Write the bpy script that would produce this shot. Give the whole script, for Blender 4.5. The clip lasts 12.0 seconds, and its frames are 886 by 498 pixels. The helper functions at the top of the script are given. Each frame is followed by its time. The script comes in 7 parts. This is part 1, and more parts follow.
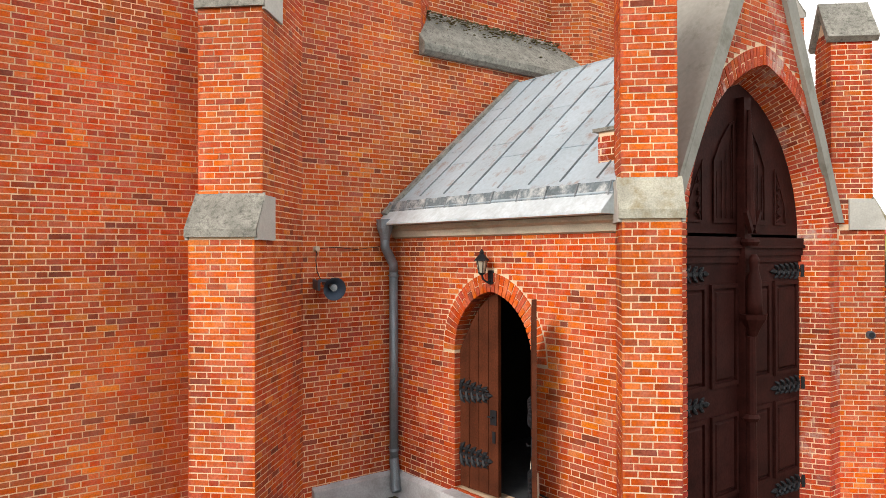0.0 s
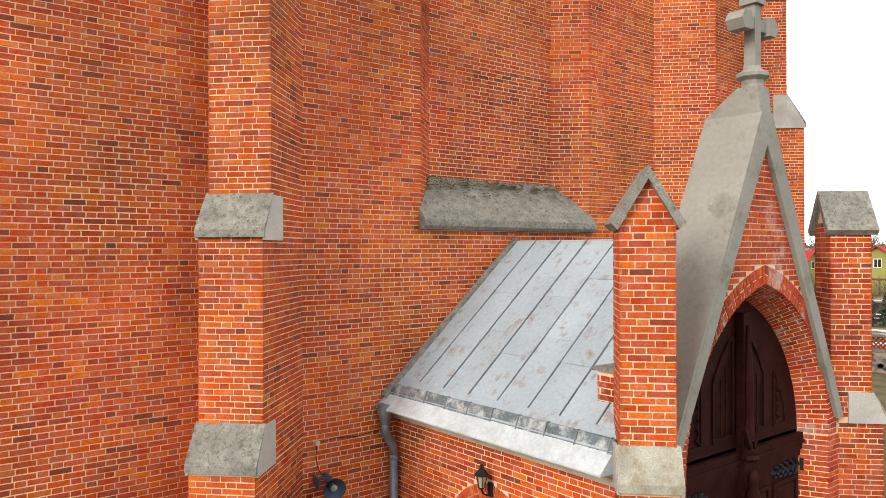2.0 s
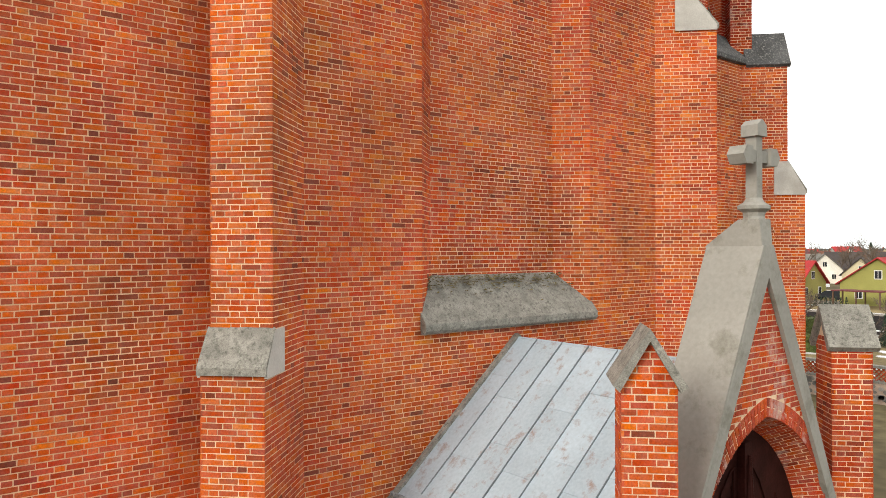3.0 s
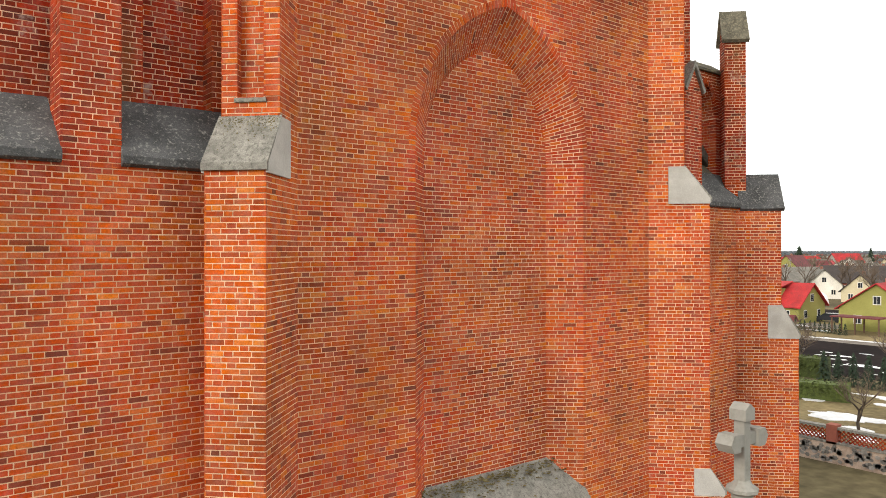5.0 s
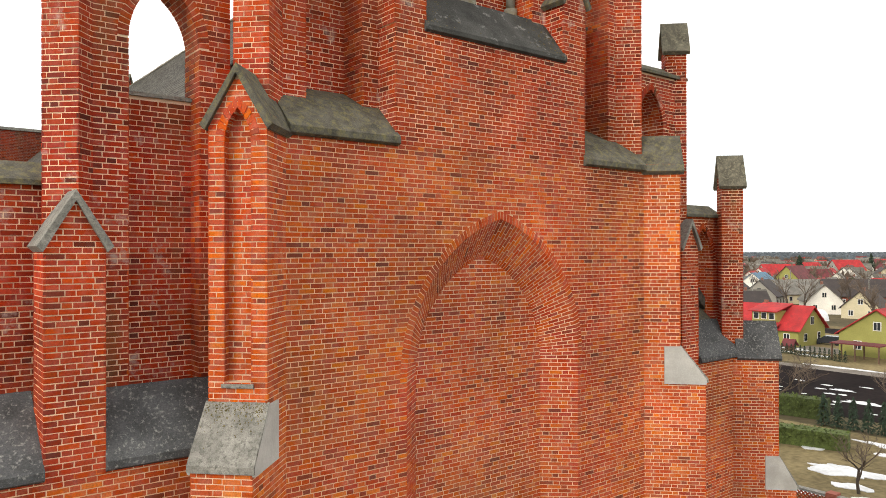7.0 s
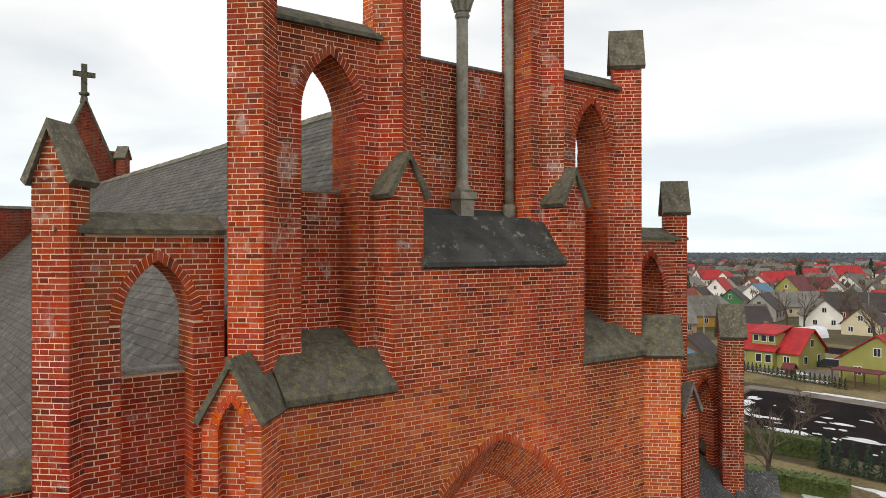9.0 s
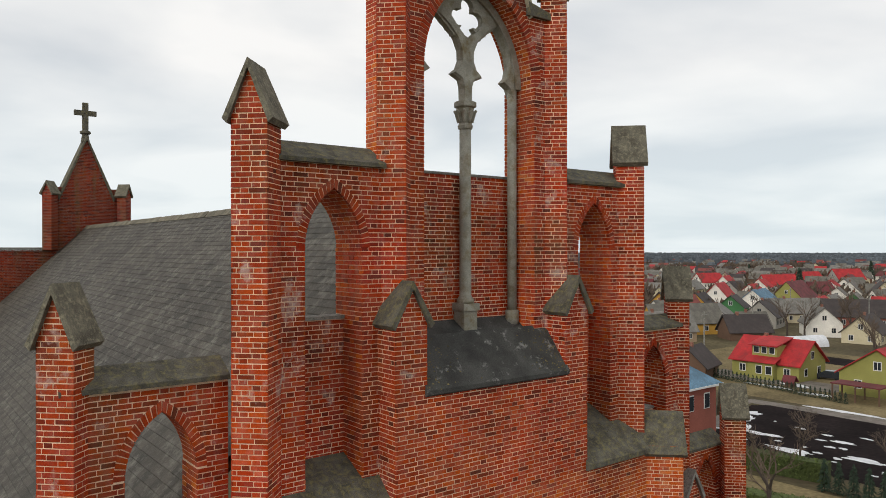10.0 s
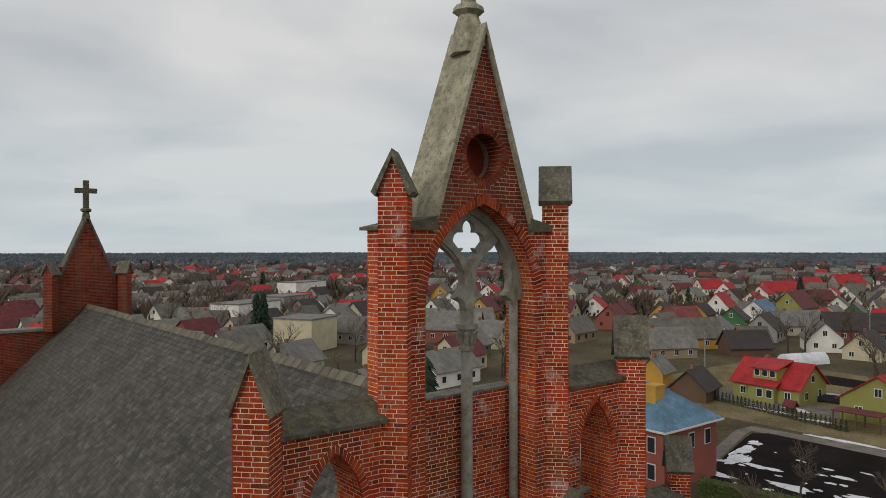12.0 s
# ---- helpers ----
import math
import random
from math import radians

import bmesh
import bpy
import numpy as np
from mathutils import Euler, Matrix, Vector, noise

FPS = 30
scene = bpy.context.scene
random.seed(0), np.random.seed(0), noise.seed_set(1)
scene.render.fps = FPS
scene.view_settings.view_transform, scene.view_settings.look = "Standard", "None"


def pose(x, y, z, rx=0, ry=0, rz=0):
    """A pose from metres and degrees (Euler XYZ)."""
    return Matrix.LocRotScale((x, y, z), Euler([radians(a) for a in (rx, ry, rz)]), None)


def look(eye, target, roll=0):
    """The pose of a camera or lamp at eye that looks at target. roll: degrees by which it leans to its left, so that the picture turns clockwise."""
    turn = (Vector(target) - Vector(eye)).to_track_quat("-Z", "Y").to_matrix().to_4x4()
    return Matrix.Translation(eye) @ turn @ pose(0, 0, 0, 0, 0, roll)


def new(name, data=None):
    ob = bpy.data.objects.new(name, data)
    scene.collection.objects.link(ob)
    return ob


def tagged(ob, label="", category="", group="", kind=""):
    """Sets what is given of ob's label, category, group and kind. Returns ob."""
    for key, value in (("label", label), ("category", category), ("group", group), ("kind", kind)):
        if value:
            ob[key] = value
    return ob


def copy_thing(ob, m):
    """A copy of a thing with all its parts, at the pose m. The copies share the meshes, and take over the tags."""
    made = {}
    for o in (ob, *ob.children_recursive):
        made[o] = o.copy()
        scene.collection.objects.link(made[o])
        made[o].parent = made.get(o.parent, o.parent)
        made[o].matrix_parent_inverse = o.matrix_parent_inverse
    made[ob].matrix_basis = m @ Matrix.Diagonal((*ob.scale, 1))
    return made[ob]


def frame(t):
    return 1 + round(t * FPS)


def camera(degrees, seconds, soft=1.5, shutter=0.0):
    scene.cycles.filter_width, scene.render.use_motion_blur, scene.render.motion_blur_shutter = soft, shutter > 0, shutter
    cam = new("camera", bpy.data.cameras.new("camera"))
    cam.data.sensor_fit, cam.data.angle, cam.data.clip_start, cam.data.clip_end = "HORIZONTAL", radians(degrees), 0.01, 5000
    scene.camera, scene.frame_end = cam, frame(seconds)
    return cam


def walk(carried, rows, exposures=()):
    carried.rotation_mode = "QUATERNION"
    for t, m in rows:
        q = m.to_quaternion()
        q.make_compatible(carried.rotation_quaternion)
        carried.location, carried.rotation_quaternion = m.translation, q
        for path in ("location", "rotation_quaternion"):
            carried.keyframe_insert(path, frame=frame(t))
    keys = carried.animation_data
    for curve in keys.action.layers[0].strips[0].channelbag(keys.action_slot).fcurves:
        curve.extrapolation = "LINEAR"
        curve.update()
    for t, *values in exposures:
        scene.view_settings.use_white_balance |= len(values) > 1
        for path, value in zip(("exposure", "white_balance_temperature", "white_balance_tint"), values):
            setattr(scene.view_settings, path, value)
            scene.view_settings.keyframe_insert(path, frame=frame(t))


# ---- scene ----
cam = camera(62.9, 12.0, soft=0.85)
# the rise of the flight, the first eye, and the heading towards the facade's corner
METRES, EYE, TILT, LEAN, TURN, DEEP = 22.0, 3.63, 0.2, 0.15, -38.2, 1.553
ROWS = [
    (0.0, 0.0, 0.0, 0.0, 0.0, 0.0, -0.0),
    (0.5, 0.0003, -0.0003, 0.0289, 0.02, -0.04, 0.0),
    (1.0, 0.0006, -0.0006, 0.0598, 0.04, -0.03, -0.01),
    (1.5, 0.0013, -0.0, 0.0923, 0.04, -0.06, -0.04),
    (2.0, 0.0007, -0.0008, 0.1269, 0.07, -0.12, -0.04),
    (2.5, 0.0001, -0.0011, 0.1645, 0.09, -0.13, -0.06),
    (3.0, 0.0001, -0.0011, 0.2033, 0.11, -0.13, -0.06),
    (3.5, 0.001, -0.0018, 0.2441, 0.04, -0.14, -0.1),
    (5.5, 0.0066, -0.0042, 0.4105, 0.14, -0.1, -0.14),
    (6.0, 0.0081, -0.0027, 0.4532, 0.15, -0.1, -0.12),
    (6.5, 0.0089, -0.0016, 0.4971, 0.16, -0.14, -0.13),
    (7.0, 0.0117, -0.0006, 0.5416, 0.16, -0.15, -0.13),
    (9.0, 0.0134, 0.0038, 0.7178, 0.13, -0.24, -0.09),
    (9.5, 0.0113, 0.0038, 0.7645, 0.13, -0.3, -0.11),
    (10.0, 0.0111, 0.0038, 0.8118, 0.14, -0.33, -0.13),
    (10.5, 0.0099, 0.0039, 0.8582, 0.14, -0.39, -0.12),
    (11.0, 0.0101, 0.004, 0.9051, 0.15, -0.43, -0.12),
    (11.5, 0.0113, 0.0029, 0.9534, 0.18, -0.5, -0.15),
    (12.0, 0.0105, 0.0045, 0.9994, 0.2, -0.55, -0.15),
]
walk(cam, [(t, pose(-8.888, -9.383, EYE, 0, 0, TURN)
            @ pose(METRES * x, METRES * DEEP * y, METRES * z, 90 + TILT + pitch / DEEP, LEAN + roll / DEEP, yaw / DEEP))
           for t, x, y, z, yaw, pitch, roll in ROWS],
     [(0.0, 1.1, 6850, 10), (3.5, 0.9, 7000, 10), (7.0, 0.82, 6900, 10), (9.0, 0.25, 6650, 10), (10.5, -0.13, 6550, 10), (12.0, -0.49, 6500, 10)])

SKY, SUN, SUN_TURN, SUN_WAY = 1.0, 1.45, 265.0, (0.95, 0.18, -0.5)

# ---- world and light: an overcast late-winter sky ----
S = 1.1                                     # plan units to metres
world = bpy.data.worlds.new("overcast_sky")
scene.world = world
world.use_nodes = True


def sky_nodes():
    nt = world.node_tree
    nt.nodes.clear()
    out = nt.nodes.new("ShaderNodeOutputWorld")
    bg = nt.nodes.new("ShaderNodeBackground")
    sky = nt.nodes.new("ShaderNodeTexSky")
    sky.sky_type, sky.sun_disc = "NISHITA", False
    sky.sun_elevation, sky.sun_rotation = radians(35), radians(SUN_TURN)
    coord = nt.nodes.new("ShaderNodeTexCoord")
    sep = nt.nodes.new("ShaderNodeSeparateXYZ")
    nt.links.new(coord.outputs["Generated"], sep.inputs[0])
    # flat cloud sheet: the direction is divided by its height
    add = nt.nodes.new("ShaderNodeMath"); add.operation = "ADD"; add.inputs[1].default_value = 0.16
    ab = nt.nodes.new("ShaderNodeMath"); ab.operation = "ABSOLUTE"
    nt.links.new(sep.outputs["Z"], ab.inputs[0]); nt.links.new(ab.outputs[0], add.inputs[0])
    div = nt.nodes.new("ShaderNodeVectorMath"); div.operation = "DIVIDE"
    comb = nt.nodes.new("ShaderNodeCombineXYZ")
    for i in range(3):
        nt.links.new(add.outputs[0], comb.inputs[i])
    nt.links.new(coord.outputs["Generated"], div.inputs[0]); nt.links.new(comb.outputs[0], div.inputs[1])
    noi = nt.nodes.new("ShaderNodeTexNoise")
    noi.inputs["Scale"].default_value, noi.inputs["Detail"].default_value, noi.inputs["Roughness"].default_value = 0.9, 5, 0.45
    noi.inputs["Distortion"].default_value = 0.3
    nt.links.new(div.outputs[0], noi.inputs["Vector"])
    ramp = nt.nodes.new("ShaderNodeValToRGB")
    e = ramp.color_ramp.elements
    e[0].position, e[0].color = 0.34, (0.66, 0.70, 0.74, 1)
    e[1].position, e[1].color = 0.60, (0.99, 0.985, 0.97, 1)
    nt.links.new(noi.outputs["Fac"], ramp.inputs["Fac"])
    # a pale blue-green band low over the horizon
    low = nt.nodes.new("ShaderNodeValToRGB")
    f = low.color_ramp.elements
    f[0].position, f[0].color = 0.0, (0.62, 0.62, 0.62, 1)
    f[1].position, f[1].color = 0.24, (0, 0, 0, 1)
    nt.links.new(ab.outputs[0], low.inputs["Fac"])
    band = nt.nodes.new("ShaderNodeMixRGB")
    band.inputs["Color2"].default_value = (0.76, 0.89, 0.95, 1)
    nt.links.new(low.outputs["Color"], band.inputs["Fac"]); nt.links.new(ramp.outputs["Color"], band.inputs["Color1"])
    mix = nt.nodes.new("ShaderNodeMixRGB")
    mix.inputs["Fac"].default_value = 0.94
    skyk = nt.nodes.new("ShaderNodeVectorMath"); skyk.operation = "SCALE"; skyk.inputs["Scale"].default_value = 0.10
    nt.links.new(sky.outputs["Color"], skyk.inputs[0])
    nt.links.new(skyk.outputs[0], mix.inputs["Color1"]); nt.links.new(band.outputs["Color"], mix.inputs["Color2"])
    nt.links.new(mix.outputs["Color"], bg.inputs["Color"])
    bg.inputs["Strength"].default_value = SKY
    nt.links.new(bg.outputs[0], out.inputs["Surface"])


sky_nodes()
sun_data = bpy.data.lights.new("sun", "SUN")
sun_data.energy, sun_data.angle, sun_data.color = SUN, radians(25), (1.0, 0.95, 0.88)
sun = new("sun", sun_data)
sun.matrix_world = look((0, 0, 0), SUN_WAY)


# ---- materials ----
def mat(name, color, rough=0.8, metal=0.0, vary=0.25, scale=3.0, fine=60.0, bump=0.15, stain=None, stain_at=0.62, stain_scale=1.2,
        island=0.0, spec=0.4, per_object=0.0):
    """A weathered surface: coarse and fine variation, an optional stain colour, and relief."""
    m = bpy.data.materials.new(name)
    m.use_nodes = True
    nt = m.node_tree
    p = nt.nodes["Principled BSDF"]
    co = nt.nodes.new("ShaderNodeTexCoord")
    n1 = nt.nodes.new("ShaderNodeTexNoise"); n1.inputs["Scale"].default_value = scale; n1.inputs["Detail"].default_value = 5
    n2 = nt.nodes.new("ShaderNodeTexNoise"); n2.inputs["Scale"].default_value = fine; n2.inputs["Detail"].default_value = 3
    nt.links.new(co.outputs["Object"], n1.inputs["Vector"]); nt.links.new(co.outputs["Object"], n2.inputs["Vector"])
    hsv = nt.nodes.new("ShaderNodeHueSaturation")
    hsv.inputs["Color"].default_value = (*color, 1)
    mr = nt.nodes.new("ShaderNodeMapRange")
    mr.inputs["From Min"].default_value, mr.inputs["From Max"].default_value = 0.3, 0.7
    mr.inputs["To Min"].default_value, mr.inputs["To Max"].default_value = 1 - vary, 1 + vary
    nt.links.new(n1.outputs["Fac"], mr.inputs["Value"])
    mr2 = nt.nodes.new("ShaderNodeMapRange")
    mr2.inputs["From Min"].default_value, mr2.inputs["From Max"].default_value = 0.3, 0.7
    mr2.inputs["To Min"].default_value, mr2.inputs["To Max"].default_value = 1 - vary * 0.7, 1 + vary * 0.7
    nt.links.new(n2.outputs["Fac"], mr2.inputs["Value"])
    mul = nt.nodes.new("ShaderNodeMath"); mul.operation = "MULTIPLY"
    nt.links.new(mr.outputs[0], mul.inputs[0]); nt.links.new(mr2.outputs[0], mul.inputs[1])
    last = mul
    if island or per_object:
        src = nt.nodes.new("ShaderNodeNewGeometry" if island else "ShaderNodeObjectInfo")
        mr3 = nt.nodes.new("ShaderNodeMapRange")
        k = island or per_object
        mr3.inputs["To Min"].default_value, mr3.inputs["To Max"].default_value = 1 - k, 1 + k
        nt.links.new(src.outputs["Random Per Island" if island else "Random"], mr3.inputs["Value"])
        mul2 = nt.nodes.new("ShaderNodeMath"); mul2.operation = "MULTIPLY"
        nt.links.new(mul.outputs[0], mul2.inputs[0]); nt.links.new(mr3.outputs[0], mul2.inputs[1])
        last = mul2
    nt.links.new(last.outputs[0], hsv.inputs["Value"])
    col = hsv.outputs["Color"]
    if stain:
        n3 = nt.nodes.new("ShaderNodeTexNoise"); n3.inputs["Scale"].default_value = stain_scale; n3.inputs["Detail"].default_value = 8
        n3.inputs["Roughness"].default_value = 0.7
        nt.links.new(co.outputs["Object"], n3.inputs["Vector"])
        r = nt.nodes.new("ShaderNodeMapRange")
        r.inputs["From Min"].default_value, r.inputs["From Max"].default_value = stain_at - 0.10, stain_at + 0.12
        nt.links.new(n3.outputs["Fac"], r.inputs["Value"])
        mx = nt.nodes.new("ShaderNodeMixRGB")
        mx.inputs["Color2"].default_value = (*stain, 1)
        nt.links.new(r.outputs[0], mx.inputs["Fac"]); nt.links.new(col, mx.inputs["Color1"])
        col = mx.outputs["Color"]
    nt.links.new(col, p.inputs["Base Color"])
    p.inputs["Roughness"].default_value, p.inputs["Metallic"].default_value = rough, metal
    p.inputs["Specular IOR Level"].default_value = spec
    if bump:
        b = nt.nodes.new("ShaderNodeBump"); b.inputs["Strength"].default_value = bump; b.inputs["Distance"].default_value = 0.02
        nt.links.new(n2.outputs["Fac"], b.inputs["Height"]); nt.links.new(b.outputs[0], p.inputs["Normal"])
    return m


def brick_mat(name, source, tones, wear=0.67, pale_most=0.45, moss=0.0):
    """Fired clay: each brick takes a tone of its own, with sooty and pale weathering over several bricks."""
    m = bpy.data.materials.new(name)
    m.use_nodes = True
    nt = m.node_tree
    p = nt.nodes["Principled BSDF"]
    src = nt.nodes.new("ShaderNodeNewGeometry" if source == "island" else "ShaderNodeObjectInfo")
    ramp = nt.nodes.new("ShaderNodeValToRGB")
    el = ramp.color_ramp.elements
    el[0].position, el[0].color = 0.0, (*tones[0], 1)
    el[1].position, el[1].color = 1.0, (*tones[-1], 1)
    for i, c in enumerate(tones[1:-1], 1):
        x = el.new(i / (len(tones) - 1)); x.color = (*c, 1)
    nt.links.new(src.outputs["Random Per Island" if source == "island" else "Random"], ramp.inputs["Fac"])
    geo = nt.nodes.new("ShaderNodeNewGeometry")
    pos = geo.outputs["Position"]
    big = nt.nodes.new("ShaderNodeTexNoise"); big.inputs["Scale"].default_value = 0.55; big.inputs["Detail"].default_value = 6
    fine = nt.nodes.new("ShaderNodeTexNoise"); fine.inputs["Scale"].default_value = 45; fine.inputs["Detail"].default_value = 4
    pale = nt.nodes.new("ShaderNodeTexNoise"); pale.inputs["Scale"].default_value = 1.7; pale.inputs["Detail"].default_value = 9
    pale.inputs["Roughness"].default_value = 0.72
    for n in (big, fine, pale):
        nt.links.new(pos, n.inputs["Vector"])
    mid = nt.nodes.new("ShaderNodeTexNoise"); mid.inputs["Scale"].default_value = 7.0; mid.inputs["Detail"].default_value = 5
    nt.links.new(pos, mid.inputs["Vector"])
    hsv = nt.nodes.new("ShaderNodeHueSaturation")
    sat = nt.nodes.new("ShaderNodeMapRange")
    sat.inputs["From Min"].default_value, sat.inputs["From Max"].default_value = 0.3, 0.7
    sat.inputs["To Min"].default_value, sat.inputs["To Max"].default_value = 0.92, 1.10
    nt.links.new(mid.outputs["Fac"], sat.inputs["Value"]); nt.links.new(sat.outputs[0], hsv.inputs["Saturation"])
    v = nt.nodes.new("ShaderNodeMapRange")
    v.inputs["From Min"].default_value, v.inputs["From Max"].default_value = 0.3, 0.7
    v.inputs["To Min"].default_value, v.inputs["To Max"].default_value = 0.62, 1.32
    nt.links.new(big.outputs["Fac"], v.inputs["Value"])
    v2 = nt.nodes.new("ShaderNodeMapRange")
    v2.inputs["From Min"].default_value, v2.inputs["From Max"].default_value = 0.25, 0.75
    v2.inputs["To Min"].default_value, v2.inputs["To Max"].default_value = 0.68, 1.32
    nt.links.new(fine.outputs["Fac"], v2.inputs["Value"])
    mu = nt.nodes.new("ShaderNodeMath"); mu.operation = "MULTIPLY"
    nt.links.new(v.outputs[0], mu.inputs[0]); nt.links.new(v2.outputs[0], mu.inputs[1])
    zone = nt.nodes.new("ShaderNodeTexNoise"); zone.inputs["Scale"].default_value = 0.32; zone.inputs["Detail"].default_value = 4
    nt.links.new(pos, zone.inputs["Vector"])
    hz = nt.nodes.new("ShaderNodeMapRange")
    hz.inputs["From Min"].default_value, hz.inputs["From Max"].default_value = 0.35, 0.65
    hz.inputs["To Min"].default_value, hz.inputs["To Max"].default_value = 0.493, 0.504
    nt.links.new(zone.outputs["Fac"], hz.inputs["Value"]); nt.links.new(hz.outputs[0], hsv.inputs["Hue"])
    nt.links.new(mu.outputs[0], hsv.inputs["Value"]); nt.links.new(ramp.outputs["Color"], hsv.inputs["Color"])
    r = nt.nodes.new("ShaderNodeMapRange")
    r.inputs["From Min"].default_value, r.inputs["From Max"].default_value = wear, wear + 0.1
    r.inputs["To Max"].default_value = pale_most
    nt.links.new(pale.outputs["Fac"], r.inputs["Value"])
    mx = nt.nodes.new("ShaderNodeMixRGB"); mx.inputs["Color2"].default_value = (0.50, 0.40, 0.36, 1)
    nt.links.new(r.outputs[0], mx.inputs["Fac"]); nt.links.new(hsv.outputs["Color"], mx.inputs["Color1"])
    col = mx.outputs["Color"]
    if moss:
        mp = nt.nodes.new("ShaderNodeMapping"); mp.inputs["Scale"].default_value = (1.6, 1.6, 0.22)
        mn = nt.nodes.new("ShaderNodeTexNoise"); mn.inputs["Scale"].default_value = 1.1; mn.inputs["Detail"].default_value = 7
        nt.links.new(pos, mp.inputs["Vector"]); nt.links.new(mp.outputs[0], mn.inputs["Vector"])
        mr = nt.nodes.new("ShaderNodeMapRange")
        mr.inputs["From Min"].default_value, mr.inputs["From Max"].default_value, mr.inputs["To Max"].default_value = 0.54, 0.68, moss
        nt.links.new(mn.outputs["Fac"], mr.inputs["Value"])
        mm_ = nt.nodes.new("ShaderNodeMixRGB"); mm_.inputs["Color2"].default_value = (0.115, 0.088, 0.034, 1)
        nt.links.new(mr.outputs[0], mm_.inputs["Fac"]); nt.links.new(col, mm_.inputs["Color1"])
        col = mm_.outputs["Color"]
    nt.links.new(col, p.inputs["Base Color"])
    p.inputs["Roughness"].default_value = 0.82
    p.inputs["Specular IOR Level"].default_value = 0.25
    b = nt.nodes.new("ShaderNodeBump"); b.inputs["Strength"].default_value = 0.35; b.inputs["Distance"].default_value = 0.006
    nt.links.new(fine.outputs["Fac"], b.inputs["Height"]); nt.links.new(b.outputs[0], p.inputs["Normal"])
    return m


TONES = [(0.16, 0.0391, 0.0205), (0.34, 0.0625, 0.0216), (0.4, 0.0615, 0.0205), (0.44, 0.0781, 0.0216), (0.54, 0.1269, 0.0227), (0.38, 0.0556, 0.0205), (0.5, 0.1015, 0.0227), (0.36, 0.082, 0.0318),
         (0.45, 0.0722, 0.0205), (0.57, 0.1612, 0.0273), (0.42, 0.0595, 0.0227), (0.5, 0.0977, 0.0216), (0.31, 0.0518, 0.0249), (0.49, 0.1113, 0.0318), (0.43, 0.0684, 0.0205), (0.23, 0.0527, 0.0273)]
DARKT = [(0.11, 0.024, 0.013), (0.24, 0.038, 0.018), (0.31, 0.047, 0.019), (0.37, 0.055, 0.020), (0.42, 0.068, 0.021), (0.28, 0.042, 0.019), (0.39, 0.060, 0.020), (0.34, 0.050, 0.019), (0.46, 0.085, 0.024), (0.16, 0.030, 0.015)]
REDT = [(0.20, 0.036, 0.020), (0.36, 0.050, 0.024), (0.42, 0.058, 0.024), (0.33, 0.046, 0.024), (0.46, 0.075, 0.024), (0.30, 0.050, 0.026), (0.40, 0.056, 0.024), (0.49, 0.095, 0.026), (0.27, 0.042, 0.022)]
BRICK = brick_mat("brick", "island", TONES)
# DARKT scaled down to 0.56, for both gables and the rear pinnacles
BRICK_DARK = brick_mat("brick_dark", "island", [tuple(0.56 * k for k in c) for c in DARKT], 0.66, 0.4, 0.6)
BRICK_SALT = brick_mat("brick_salted", "island", REDT, 0.56, 0.7)
BRICK_ONE = brick_mat("brick_single", "object", TONES)
BRICK_OLD = brick_mat("brick_weathered", "island", [(0.98 * r, 0.84 * g, 0.66 * b) for r, g, b in DARKT], 0.575, 0.75, 0.45)
BRICK_DEEP = brick_mat("brick_deep_red", "island", [(1.08 * r, 0.98 * g, 0.80 * b) for r, g, b in DARKT], 0.64, 0.5)
MORTAR = mat("lime_mortar", (0.66, 0.485, 0.335), 0.95, vary=0.2, scale=0.9, fine=90, bump=0.3, stain=(0.48, 0.34, 0.24), stain_at=0.64, stain_scale=0.5)
MORTAR_DULL = mat("brown_mortar", (0.68, 0.475, 0.31), 0.95, vary=0.2, scale=0.7, fine=90, bump=0.3, stain=(0.50, 0.31, 0.19), stain_at=0.62, stain_scale=0.45)
MORTAR_GREY = mat("grey_mortar", (0.42, 0.33, 0.265), 0.95, vary=0.3, scale=1.5, fine=90, bump=0.3, stain=(0.24, 0.16, 0.12), stain_at=0.58, stain_scale=0.9)
MORTAR_DARK = mat("dark_mortar", (0.20, 0.13, 0.10), 0.95, vary=0.3, scale=1.5, fine=90, bump=0.3)
MORTAR_OLD = mat("lime_mortar_old", (0.76, 0.55, 0.38), 0.95, vary=0.25, scale=1.5, fine=90, bump=0.3, stain=(0.42, 0.27, 0.18), stain_at=0.64, stain_scale=0.7)
STONE = mat("cement_stone", (0.255, 0.248, 0.22), 0.92, vary=0.3, scale=4.0, fine=70, bump=0.7, stain=(0.085, 0.083, 0.072), stain_at=0.56, stain_scale=16.0)
CEMENT = mat("smooth_cement", (0.265, 0.26, 0.235), 0.9, vary=0.10, scale=1.0, fine=18, bump=0.15, stain=(0.13, 0.125, 0.095), stain_at=0.62, stain_scale=1.8)
MOSS = mat("yellow_moss", (0.125, 0.103, 0.045), 0.98, vary=0.4, scale=6, fine=60, bump=0.5, island=0.35, spec=0.1)
STONE_PALE = mat("pale_render", (0.42, 0.412, 0.385), 0.92, vary=0.12, scale=2.0, fine=40, bump=0.2, stain=(0.32, 0.31, 0.28), stain_at=0.6)
STONE_DARK = mat("dark_stone", (0.072, 0.074, 0.076), 0.9, vary=0.4, scale=2.4, fine=50, bump=0.55, stain=(0.40, 0.40, 0.37), stain_at=0.635, stain_scale=19.0)
